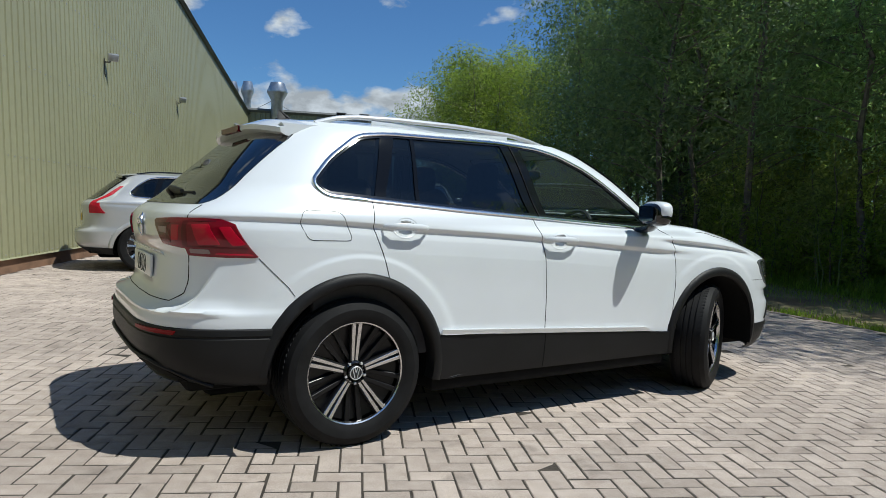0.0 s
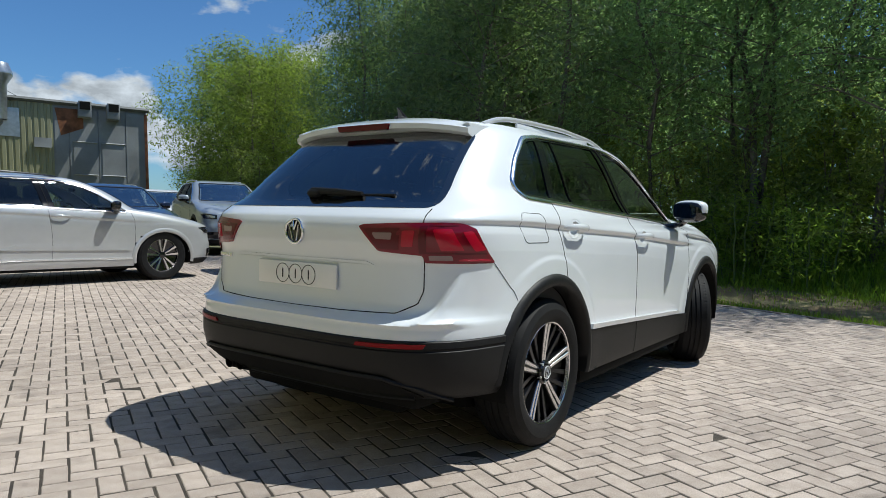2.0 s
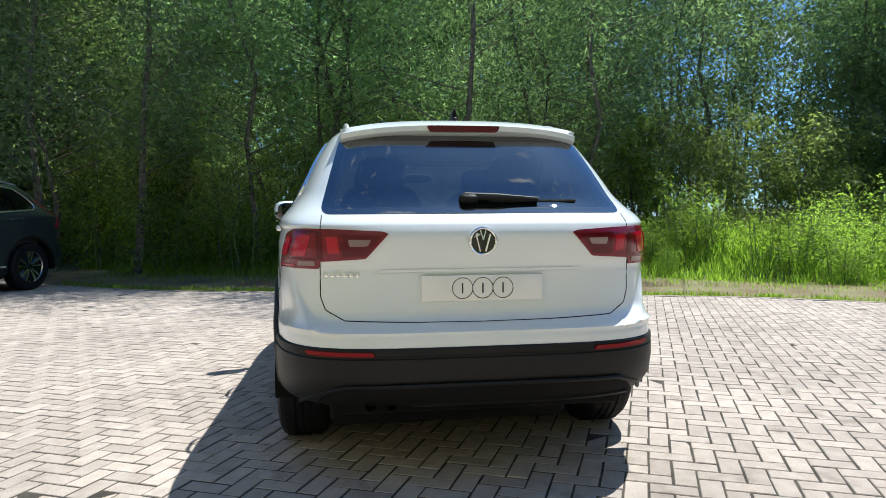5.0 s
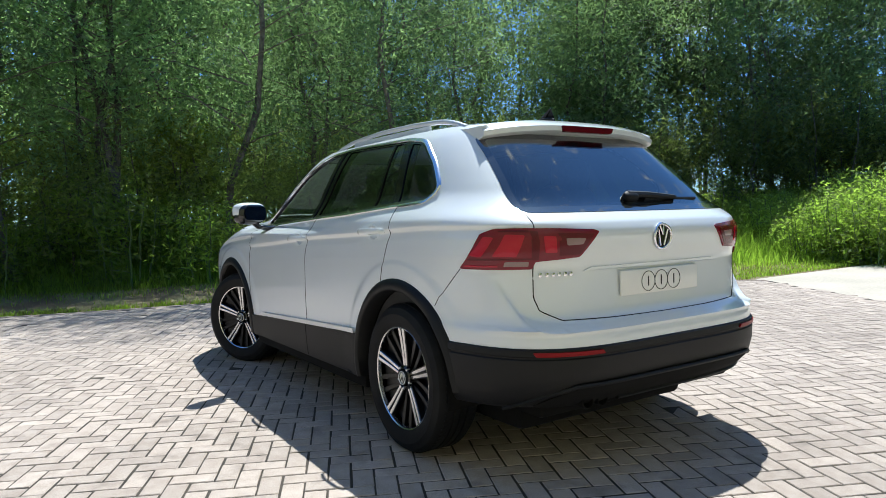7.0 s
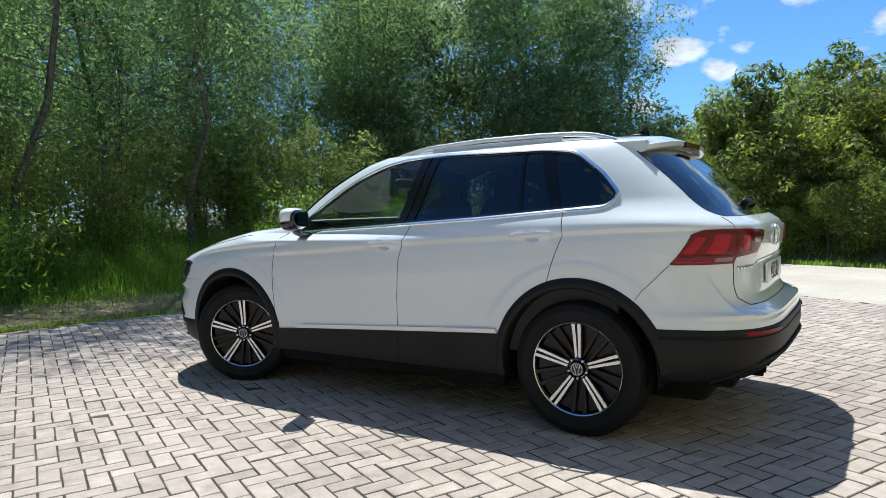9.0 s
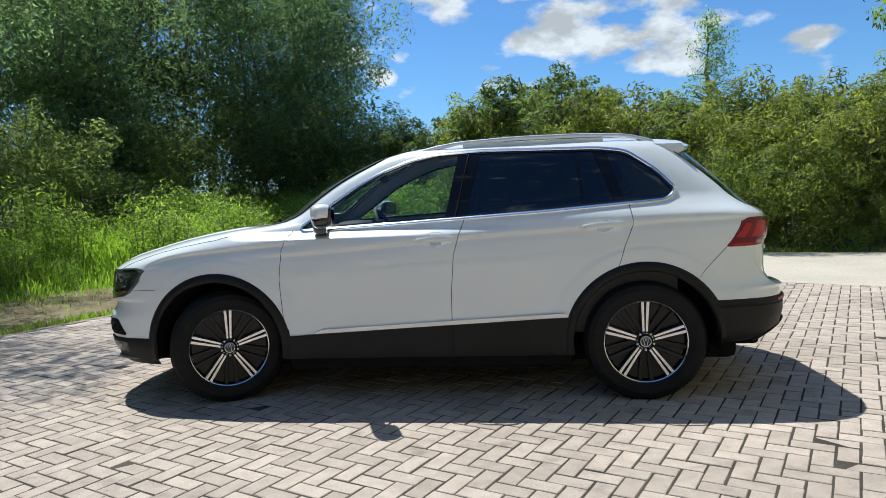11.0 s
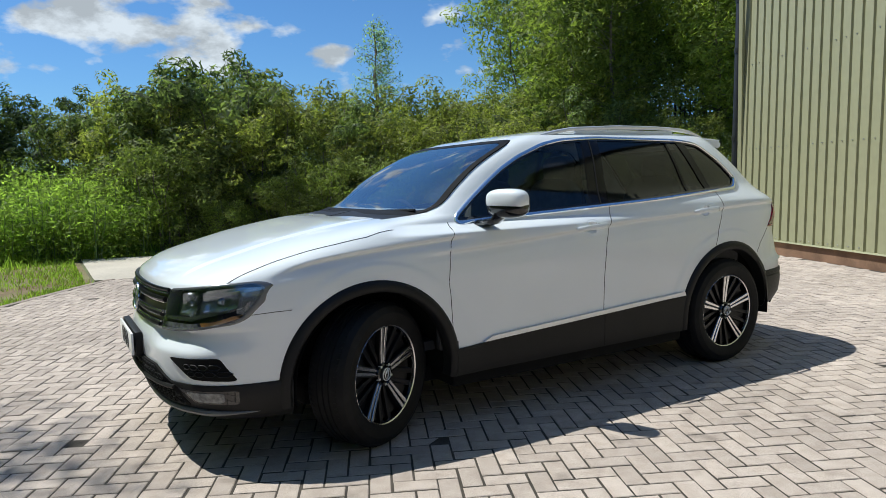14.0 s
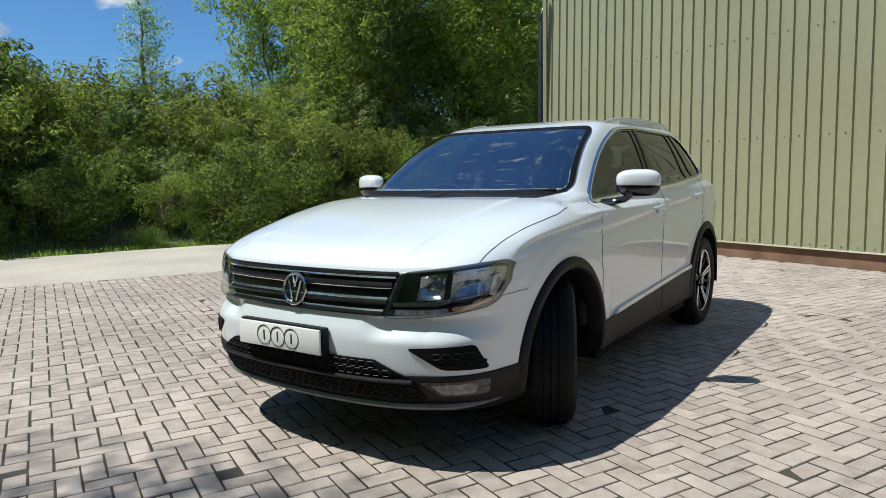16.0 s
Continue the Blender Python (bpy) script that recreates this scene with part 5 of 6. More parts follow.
rad = np.concatenate((np.linspace(0.5, 40, 70), np.geomspace(42, 3000, 18)))
rows = []
for r in rad:
    a = np.linspace(0, 2 * math.pi, 121)[:-1]
    x, y = 1 + r * np.cos(a), r * np.sin(a)
    wob = np.array([noise.noise((p * 0.6, q * 0.6, 0)) for p, q in zip(x, y)]) * 0.05
    z = ground_height(x, y)
    z = z + np.where(z > 0.02, wob, 0)
    rows.append(list(zip(x, y, z)))
tagged(Build().grid(rows, close=True).done("ground", SOIL, smooth=True), "brown soil and worn grass ground", "ground", kind="structure")

# dirt verge between the kerb and the long grass
ys = np.linspace(-12.5, 13, 90)
rows = [[((float(KERB_X(y)) + 0.02 if y > -7.3 else 2.14) + u * 3.4, y, -0.022 + 0.02 * u + 0.02 * noise.noise((u * 6, y * 1.3, 2))) for u in np.linspace(0, 1, 14)] for y in ys]
tagged(Build().grid(rows).done("dirt_verge", DIRT), "dry trodden dirt verge beside the paving", "verge", kind="structure")

# joint bed under the blocks
pave = tagged(new("pavement"), "buff grey concrete block paving in herringbone", "paving", kind="structure")
ys = np.linspace(-8.5, 13, 44)
rows = []
for y in ys:
    xw = WALL_A.x + 0.428 * (y - WALL_A.y)
    x0, x1 = max(xw, 1.87 - (y + 7.45) / 0.56), float(KERB_X(y))
    x0 = min(x0, x1)
    rows.append([(x0 + (x1 - x0) * u, y, -0.0030) for u in np.linspace(0, 1, 20)])
Build().grid(rows).done("joint_bed", BED, pave)

# kerb edging stones
bd = Build()
k = 0
KERBSTONE = material("kerb_edging", (0.27, 0.22, 0.18), 0.9, vary=0.15, scale=6, specks=0.15, random=0.12)
edge = new("edging")
tagged(edge, "flush concrete edging along the paving", "kerb", kind="structure")
y = -7.4
proto = Build().box((0, 0, -0.045), (0.10, 0.195, 0.10), bevel=0.006).done("edging_block", KERBSTONE, edge, smooth=False)
first = True
while y < 9:
    dx = float(KERB_X(y + 0.1) - KERB_X(y - 0.1)) / 0.2
    ang = math.degrees(math.atan2(1, dx)) - 90
    ob = proto if first else new("edging_block", proto.data)
    ob.parent, first = edge, False
    ob.matrix_local = pose(float(KERB_X(y)) + 0.0, y, 0.0, 0, 0, ang)
    y += 0.2 / math.hypot(1, dx)

# pale concrete apron
rows = []
for u in np.linspace(0, 1, 30):
    x = 2.1 - u * 14
    y1, y0 = -7.45 - 0.56 * (x - 1.87), -10.75 - 0.40 * (x - 0.4)
    if x < -7.3:
        y1 = -2.4 - 0.1 * (x + 7.3)
    rows.append([(x, y0 + (y1 - y0) * v, -0.008) for v in np.linspace(0, 1, 10)])
tagged(Build().grid(rows).done("concrete_apron", CONCRETE), "pale sunlit concrete apron beside the shrubs", "concrete", kind="structure")


# ---- long steel-clad building ----
LEAN = Vector((-0.040, -0.006))


def gable(s):
    return 4.80 + 0.135 * (s + 12.95) if s < 6.9 else 7.48 - 0.0825 * (s - 6.9)


def on_wall(s, out, z):
    p = WALL_A + WALL_D * s + WALL_N * out + LEAN * z
    return (p.x, p.y, z)


shed = tagged(new("industrial_shed"), "olive green steel-clad industrial building with brown plinth", "building", kind="structure")
prof = []
s = -12.95
while s < 26.7:
    prof += [(s, 0.0), (s + 0.142, 0.0), (s + 0.152, -0.032), (s + 0.190, -0.032)]
    s += 0.2
for s0, s1 in ((0, 50), (50, 100), (100, 150), (150, 200)):
    seg = prof[s0 * 4: s1 * 4 + 1]
    if len(seg) > 1:
        Build().grid([[on_wall(a, 0.06 + o, 0.21) for a, o in seg], [on_wall(a, 0.06 + o, gable(a) / 2) for a, o in seg], [on_wall(a, 0.06 + o, gable(a)) for a, o in seg]]).done("cladding_panel", CLADDING, shed, smooth=False)
bd = Build()
loop = [(-12.9, -0.05), (26.7, -0.05), (26.7, gable(26.7)), (6.9, gable(6.9)), (-12.9, gable(-12.9))]
n = len(loop)
bd.add([on_wall(a, 0.0, b) for a, b in loop] + [on_wall(a, -24.0, b) for a, b in loop], [tuple(range(n)), tuple(range(2 * n - 1, n - 1, -1))] + [(i, (i + 1) % n, n + (i + 1) % n, n + i) for i in range(n)])
bd.done("wall", CLADDING, shed, smooth=False)
bd = Build()
for a, b in ((-13.2, 6.9), (6.9, 27.0)):
    bd.grid([[on_wall(a, 0.14, gable(a) + 0.06), on_wall(b, 0.14, gable(b) + 0.06)], [on_wall(a, -24.2, gable(a) + 0.06), on_wall(b, -24.2, gable(b) + 0.06)]])
bd.done("roof", ROOFING, shed, smooth=False)
bd = Build()
for a, b in ((-12.95, 6.9), (6.9, 26.75)):
    bd.tube([on_wall(a, 0.10, gable(a) + 0.0), on_wall(b, 0.10, gable(b) + 0.0)], 0.085, 4)
bd.done("verge_flashing", ROOFING, shed, smooth=False)
bd = Build()
bd.grid([[on_wall(a, o, z) for a in np.linspace(-12.95, 26.7, 60)] for o, z in ((0.035, -0.05), (0.035, 0.20), (0.0, 0.205))])
bd.done("plinth", PLINTH, shed, smooth=False)
bd = Build().grid([[on_wall(a, o, z) for a in (-12.95, 26.7)] for o, z in ((0.0, 0.23), (0.075, 0.222), (0.085, 0.205), (0.06, 0.198))])
bd.done("drip_flashing", CLADDING, shed, smooth=False)
bd = Build()
random.seed(4)
for i in range(4):
    for k in range(0, 198, 1):
        if random.random() < 0.8:
            bd.box(on_wall(-12.95 + k * 0.2 + 0.07, 0.064, (0.27, 1.7, 3.1, 4.5)[i]), (0.014, 0.014, 0.014))
bd.done("fixing_screw", GALV, shed, smooth=False)
bd = Build().tube([on_wall(-13.06, 0.10, 0.0), on_wall(-13.06, 0.10, 4.30), on_wall(-13.06, 0.02, 4.48), on_wall(-13.06, -0.15, 4.62)], 0.055, 12)
for z in (0.35, 1.9, 3.4, 4.25):
    bd.tube([on_wall(-13.06, 0.10, z - 0.04), on_wall(-13.06, 0.10, z + 0.04)], 0.066, 12)
bd.done("drainpipe", PIPE, shed, "black plastic drainpipe")
bd = Build().tube([on_wall(-13.03, 0.12, 4.66), on_wall(-13.03, -24, 4.66)], 0.09, 8)
bd.done("gutter", ROOFING, shed)
bd = Build().box(on_wall(-12.93, 0.09, 2.4), (0.07, 0.07, 4.4))
bd.done("corner_flashing", CLADDING, shed, smooth=False)
# floodlights and a sensor
for s, z in ((3.87, 4.0), (10.2, 4.1), (21.0, 4.6)):
    lamp = tagged(new("wall_light"), "small grey floodlight on a wall bracket", "light")
    Build().box(on_wall(s, 0.22, z), (0.20, 0.10, 0.15), Matrix.Rotation(0.5, 3, "X"), bevel=0.02).done("lamp_head", GALV, lamp)
    Build().tube([on_wall(s, 0.06, z - 0.1), on_wall(s, 0.15, z - 0.1), on_wall(s, 0.22, z)], 0.015, 6).done("bracket", PIPE, lamp)
    Build().tube([on_wall(s - 0.1, 0.08, z - 0.05), on_wall(s - 0.12, 0.08, z - 0.35), on_wall(s - 0.1, 0.1, z - 0.42)], 0.012, 5).done("cable", PIPE, lamp)

# ---- lower workshop beyond it ----
FC = Vector((7.84, 32.8))


def on_front(s, out, z):
    p = FC + WALL_N * s - WALL_D * out + LEAN * z
    return (p.x, p.y, z)


shop = tagged(new("workshop"), "lower workshop with green cladding and grey plant panels", "building", kind="structure")
seg, s = [], 0.02
while s < 3.6:
    seg += [(s, 0.0), (s + 0.14, 0.0), (s + 0.16, -0.035), (s + 0.24, -0.035)]
    s += 0.26
Build().grid([[on_front(a, 0.06 + o, -0.1) for a, o in seg], [on_front(a, 0.06 + o, 5.95) for a, o in seg]]).done("cladding_panel", CLADDING, shop, smooth=False)
bd = Build()
for z0, z1, o0, o1, s0, s1 in ((-0.1, 6.0, 0.0, -9, 0.0, 7.7),):
    q = [on_front(s, o, z) for z in (z0, z1) for s, o in ((s0, o0), (s1, o0), (s1, o1), (s0, o1))]
    bd.add(q, [(0, 1, 5, 4), (1, 2, 6, 5), (2, 3, 7, 6), (3, 0, 4, 7), (4, 5, 6, 7)])
bd.done("wall", GREYPANEL, shop, smooth=False)
Build().tube([on_front(-0.1, 0.1, 6.05), on_front(7.8, 0.1, 6.0)], 0.11, 4).done("eaves_gutter", ROOFING, shop)
for s0, s1 in ((3.7, 4.25), (4.3, 5.5), (5.55, 6.7), (6.75, 7.6)):
    q = [on_front(s, o, z) for o in (0.0, 0.05) for s, z in ((s0, 0.0), (s1, 0.0), (s1, 5.8), (s0, 5.8))]
    Build().add(q, [(4, 5, 6, 7), (0, 1, 5, 4), (1, 2, 6, 5), (2, 3, 7, 6), (3, 0, 4, 7)]).done("steel_panel", GREYPANEL, shop, smooth=False)
q = [on_front(s, o, z) for o in (0.05, 0.056) for s, z in ((3.95, 4.5), (4.9, 4.9), (4.9, 5.78), (3.72, 5.78))]
Build().add(q, [(4, 5, 6, 7), (0, 1, 5, 4), (1, 2, 6, 5), (2, 3, 7, 6), (3, 0, 4, 7)]).done("rust_streak", RUST, shop, smooth=False)
q = [on_front(s, o, z) for o in (0.05, 0.09) for s, z in ((0.75, 4.3), (2.3, 4.3), (2.3, 5.6), (0.75, 5.6))]
Build().add(q, [(4, 5, 6, 7), (0, 1, 5, 4), (1, 2, 6, 5), (2, 3, 7, 6), (3, 0, 4, 7)]).done("backing_plate", GALV, shop, smooth=False)
for s in (0.35, 2.4):
    Build().tube([on_front(1.37, 0.5, 6.55), on_front(s, 0.0, 6.05)], 0.012, 4).done("guy_wire", PIPE, shop)
Build().tube([on_front(7.65, 0.1, 0), on_front(7.65, 0.1, 5.8)], 0.09, 4).done("rusty_post", RUST, shop)
for s in (4.95, 6.17):
    Build().box(on_front(s, 0.35, 5.75), (0.55, 0.7, 0.75), Matrix.Rotation(-0.40, 3, "Z"), bevel=0.03).done("vent_cowl", GREYPANEL, shop)
    Build().box(on_front(s, 0.72, 5.9), (0.44, 0.04, 0.36), Matrix.Rotation(-0.40, 3, "Z")).done("cowl_mouth", LINER, shop)
    q = [on_front(s + a, 0.08, z) for a, z in ((-0.5, 2.7), (0.5, 2.7), (0.5, 4.25), (-0.5, 4.25))]
    Build().add(q, [(0, 1, 2, 3)]).done("hatch_door", GREYPANEL, shop)
    for z in (2.7, 4.25):
        Build().tube([on_front(s - 0.52, 0.1, z), on_front(s + 0.52, 0.1, z)], 0.03, 4).done("hatch_rail", GALV, shop)
Build().box(on_front(3.2, 0.15, 4.1), (0.7, 0.12, 0.45), Matrix.Rotation(-0.40, 3, "Z")).done("meter_box", GREYPANEL, shop)
for s, z0, z1, r in ((1.37, 5.0, 7.5, 0.42), (-0.30, 5.5, 7.65, 0.27), (-1.1, 5.9, 7.6, 0.27)):
    st = tagged(new("vent_stack"), "galvanised ventilation stack with a flared cowl", "vent")
    bd = Build().lathe([(r * 0.72, z0), (r * 0.72, z1 - 0.95), (r * 1.25, z1 - 0.55), (r * 1.28, z1 - 0.45), (r * 0.85, z1), (r * 0.8, z1 - 0.02)], 20)
    c = on_front(s, 0.5 if s > 0 else -0.6, 0)
    bd.v = [(c[0] + a, c[1] + d, b) for a, b, d in bd.v]
    bd.done("duct", GALV, st)
    if s > 0:
        Build().tube([on_front(s, 0.5, 5.2), on_front(s, 0.1, 4.9)], r * 0.7, 14).done("elbow", GALV, st)


# ---- plants ----
def leaves_mesh(name, centres, radii, count, size, mat, rng, squash=1.0, droop=0.0, shellness=0.45):
    """Many small folded leaves scattered through rounded clumps."""
    centres, radii = np.array(centres, float), np.array(radii, float)
    pick = rng.choice(len(centres), count, p=radii**2 / np.sum(radii**2))
    d = rng.normal(size=(count, 3))
    d /= np.linalg.norm(d, axis=1)[:, None]
    r = rng.random(count) ** (1 / 3) * (1 - shellness) + shellness * (0.75 + 0.25 * rng.random(count))
    p = centres[pick] + d * (r * radii[pick])[:, None] * np.array([1, 1, squash])
    face = d * 1.0 + rng.normal(size=(count, 3)) * 0.42 + np.array([0, 0, 0.45])
    u = rng.normal(size=(count, 3)) + d * 0.5
    u[:, 2] -= droop
    u -= face * (np.sum(u * face, axis=1) / np.sum(face * face, axis=1))[:, None]
    u /= np.linalg.norm(u, axis=1)[:, None]
    v = np.cross(face, u)
    v /= np.linalg.norm(v, axis=1)[:, None]
    s = size * (0.6 + 0.8 * rng.random(count))[:, None]
    tri = np.stack([p - u * s * 0.60 + v * s * 0.06, p + u * s * 0.05 + v * s * 0.27, p + u * s * 0.55 - v * s * 0.22], 1).reshape(-1, 3)
    me = bpy.data.meshes.new(name)
    me.vertices.add(count * 3)
    me.vertices.foreach_set("co", tri.ravel())
    me.loops.add(count * 3)
    me.loops.foreach_set("vertex_index", np.arange(count * 3))
    me.polygons.add(count)
    me.polygons.foreach_set("loop_start", np.arange(count) * 3)
    me.update(calc_edges=True)
    me.materials.append(mat)
    return me


LEAF_DARK = leafy("leaf_broad", (0.118, 0.160, 0.090), 0.52, 0.22, (1.6, 1.8, 1.0))
LEAF_MID = leafy("leaf_bright", (0.180, 0.222, 0.070), 0.52, 0.45)
LEAF_WILLOW = leafy("leaf_willow", (0.180, 0.236, 0.146), 0.71, 0.25, (1.45, 1.75, 1.1))
LEAF_SHRUB = leafy("leaf_shrub", (0.195, 0.228, 0.098), 0.66, 0.38, (1.4, 1.65, 1.0))
LEAF_THICKET = leafy("leaf_thicket", (0.205, 0.236, 0.080), 0.50, 0.45, (1.6, 1.8, 0.8))
LEAF_ELDER = leafy("leaf_elder", (0.135, 0.180, 0.088), 0.45, 0.55, (1.6, 1.85, 0.9))
LEAF_ALDER = leafy("leaf_alder", (0.200, 0.250, 0.080), 0.55, 0.40, (1.6, 1.85, 0.8))
HERB = leafy("leaf_herb", (0.215, 0.275, 0.078), 0.68, 0.25)
GRASS = leafy("grass_blade", (0.195, 0.265, 0.062), 0.6, 0.35)
DRYGRASS = leafy("dry_grass_blade", (0.20, 0.185, 0.085), 0.35, 0.4)
STEM = material("green_stem", (0.13, 0.19, 0.06), 0.7, vary=0.2)
TWIG = material("dry_twig", (0.30, 0.23, 0.15), 0.85, vary=0.25, scale=6)
BARK = material("bark", (0.15, 0.13, 0.10), 0.9, vary=0.35, scale=9, specks=0.2, bump=0.6, bump_scale=40)


def plant(name, label, category, height, spread, clear, leaves, size, mat, seed, stems=1, squash=0.9, droop=0.0, clumps=46, lean=0.0, top=0.55, core=0.14, wood_mat=None, tuft=1.0):
    """Trunk or stems with limbs, and a crown of leaf clumps round the limbs' ends."""
    rng = np.random.default_rng(seed)
    root = tagged(new(name), label, category)
    wood = Build()
    cs, rs = [], []
    for q in range(stems):
        a0 = 2 * math.pi * (q + rng.random()) / stems
        base = Vector((math.cos(a0), math.sin(a0), 0)) * (0.0 if stems == 1 else spread * 0.28)
        tip = base * (1.6 if stems > 1 else 1) + Vector((rng.normal() * lean, rng.normal() * lean, height * (0.80 + 0.12 * rng.random())))
        pts = [base + (tip - base) * t + Vector((rng.normal(), rng.normal(), 0)) * 0.10 * height * (0.12 if stems == 1 else 0.14) * math.sin(t * 3.14) for t in np.linspace(0, 1, 8)]
        r0 = height * (0.015 if stems == 1 else 0.0048)
        pts[0].z = -0.4
        wood.tube(pts, [r0 * (1.25 - 1.1 * t) + 0.006 for t in np.linspace(0, 1, 8)], 6)
        n = clumps // stems
        for k in range(n):
            t = clear + (1 - clear) * ((k + rng.random()) / n) ** 0.9
            p = base + (tip - base) * t
            a = rng.random() * 6.283
            prof = math.sin(min(1, (t - clear) / (1 - clear) * 0.86 + 0.14) * math.pi) ** top
            reach = spread * prof * (0.30 + 0.75 * rng.random()) / (1 if stems == 1 else 1.3)
            e = p + Vector((math.cos(a) * reach, math.sin(a) * reach, reach * (0.15 + 0.35 * rng.random())))
            m = (p + e) / 2 + Vector((0, 0, 0.06 * reach))
            wood.tube([p, m, e], [r0 * 0.42 * (1.1 - t), r0 * 0.26 * (1.1 - t) + 0.004, 0.004], 3)
            cs.append(e)
            rs.append(spread * tuft * (0.24 + 0.22 * rng.random()) * (0.75 + 0.45 * prof))
            if rng.random() < 0.6:
                cs.append(m + Vector((rng.normal(), rng.normal(), rng.normal())) * spread * 0.1)
                rs.append(spread * (core + 0.14 * rng.random()))
    woody = wood.done("trunk" if stems == 1 else "stem", wood_mat or BARK, root)
    if category == "weeds":
        tagged(woody, "thin green stems", kind="stuff")
    me = leaves_mesh(name + "_crown", cs, rs, leaves, size, mat, rng, squash, droop)
    crown = new("crown", me)
    crown.parent = root
    return root


def scatter(proto, places, seed, group):
    """Copies of a plant; the first place takes the original."""
    rng = np.random.default_rng(seed)
    for i, (x, y, sc) in enumerate(places):
        z = max(-0.02, float(ground_height(np.array(x, float), np.array(y, float)))) - 0.02
        m = pose(x, y, z, 0, 0, rng.random() * 360)
        if i == 0:
            proto.matrix_basis = m
            ob = proto
        else:
            ob = copy_thing(proto, m)
        k = sc * (0.95 + 0.1 * rng.random())
        ob.scale = (k * (0.95 + 0.15 * rng.random()), k * (0.95 + 0.15 * rng.random()), k)
        ob["group"] = group


tree_a = plant("broadleaf_tree", "tall dark green broadleaf tree in the wood", "tree", 12.5, 3.8, 0.16, 46000, 0.115, LEAF_DARK, 1, stems=3, core=0.12, tuft=0.62, clumps=120, lean=0.5)
tree_e = plant("goat_willow_tree", "tall grey-green willow at the edge of the wood", "tree", 12.0, 3.6, 0.20, 42000, 0.100, LEAF_WILLOW, 14, stems=4, squash=1.35, core=0.12, tuft=0.5, clumps=132, droop=0.3, lean=0.5)
tree_b = plant("ash_tree", "tall slender mid-green tree with a visible trunk", "tree", 12.0, 3.0, 0.10, 15000, 0.14, LEAF_WILLOW, 2, stems=3, core=0.12, tuft=0.6, clumps=96, droop=0.4, lean=0.4)
tree_d = plant("broadleaf_tree", "tall green tree deep in the wood", "tree", 12.5, 3.6, 0.06, 7000, 0.24, LEAF_DARK, 12, stems=3, core=0.12, tuft=0.7, clumps=54, lean=0.5)
tree_c = plant("maple_tree", "sunlit bright green broadleaf tree", "tree", 10.5, 3.8, 0.04, 28000, 0.145, LEAF_MID, 3, core=0.2, tuft=0.62, stems=3, clumps=96, lean=0.4)
willow = plant("willow_tree", "grey-green willow with a wide rounded crown", "tree", 10.5, 4.0, 0.03, 62000, 0.125, LEAF_WILLOW, 4, stems=4, core=0.22, tuft=0.62, clumps=140, droop=0.8, top=0.4, lean=0.5)
shrub_a = plant("hawthorn_shrub", "dense mid-green shrub growing on the bank", "shrub", 3.4, 1.5, 0.02, 6200, 0.100, LEAF_SHRUB, 5, stems=4, tuft=0.75, clumps=40)
thicket = plant("hedge_shrub", "wide rounded green shrub in the overgrown hedge", "shrub", 3.3, 2.1, 0.03, 11500, 0.108, LEAF_THICKET, 15, stems=6, squash=0.8, tuft=0.40, clumps=84, core=0.10, top=0.32, lean=0.25)
elder = plant("elder_thicket", "tall dark green broad-leaved shrub in the hedge", "shrub", 4.3, 1.9, 0.03, 9500, 0.150, LEAF_ELDER, 17, stems=5, squash=0.75, tuft=0.42, clumps=75, core=0.10, top=0.36, lean=0.35)
alder = plant("alder_tree", "round-crowned green tree shading the fence", "tree", 10.5, 3.9, 0.20, 32000, 0.175, LEAF_ALDER, 18, stems=3, squash=0.8, core=0.14, tuft=0.50, clumps=120, lean=0.4)
shrub_b = plant("dogwood_shrub", "bright green leafy shrub with sunlit top", "shrub", 2.6, 1.3, 0.02, 8500, 0.085, LEAF_MID, 6, stems=5, clumps=26)
sapling = plant("sycamore_sapling", "upright young sycamore with large bright leaves", "shrub", 4.2, 0.95, 0.10, 3600, 0.15, LEAF_MID, 9, stems=3, clumps=24, lean=0.35)
birch = plant("young_birch", "thin young birch with sparse leaves", "tree", 6.2, 0.80, 0.22, 4200, 0.080, LEAF_WILLOW, 7, clumps=64, tuft=0.8, squash=1.4, top=0.4, wood_mat=TWIG)
herb = plant("nettle_clump", "bright green waist-high nettles and weeds", "weeds", 1.15, 0.75, 0.02, 1250, 0.068, HERB, 8, wood_mat=STEM, stems=6, clumps=30, top=0.3)

rng = np.random.default_rng(11)
wood_a, wood_b, wood_e = [], [], []
wood_c = []
for y in np.arange(-11.0, 22.0, 3.3):
    xe = float(KERB_X(np.clip(y, -7.5, 13)))
    xb = max(11.6, xe + 4.2)
    xb = xb + 3.2 if y < -6 else 11.4 if y < -3.5 else 10.5 if y < 6 else xb
    if y > 16:
        wood_c.append((xb + 10.5, y, 1.0))
        continue
    (wood_a if y > 2.5 else wood_e).append((xb + rng.normal() * 0.5, y + rng.normal() * 0.5, 0.80 + 0.3 * rng.random()))
    wood_b.append((xb + 4.4 + rng.normal() * 0.9, y + 1.8 + rng.normal() * 0.6, (0.50 if y < 0.5 else 0.9) + 0.15 * rng.random()))
    wood_c.append((xb + 10.5 + rng.normal() * 0.8, y + 0.6 + rng.normal() * 0.5, 0.95 + 0.2 * rng.random()))
    wood_c.append((xb + 15.5 + rng.normal() * 0.8, y - 1.2 + rng.normal() * 0.5, 1.05 + 0.2 * rng.random()))
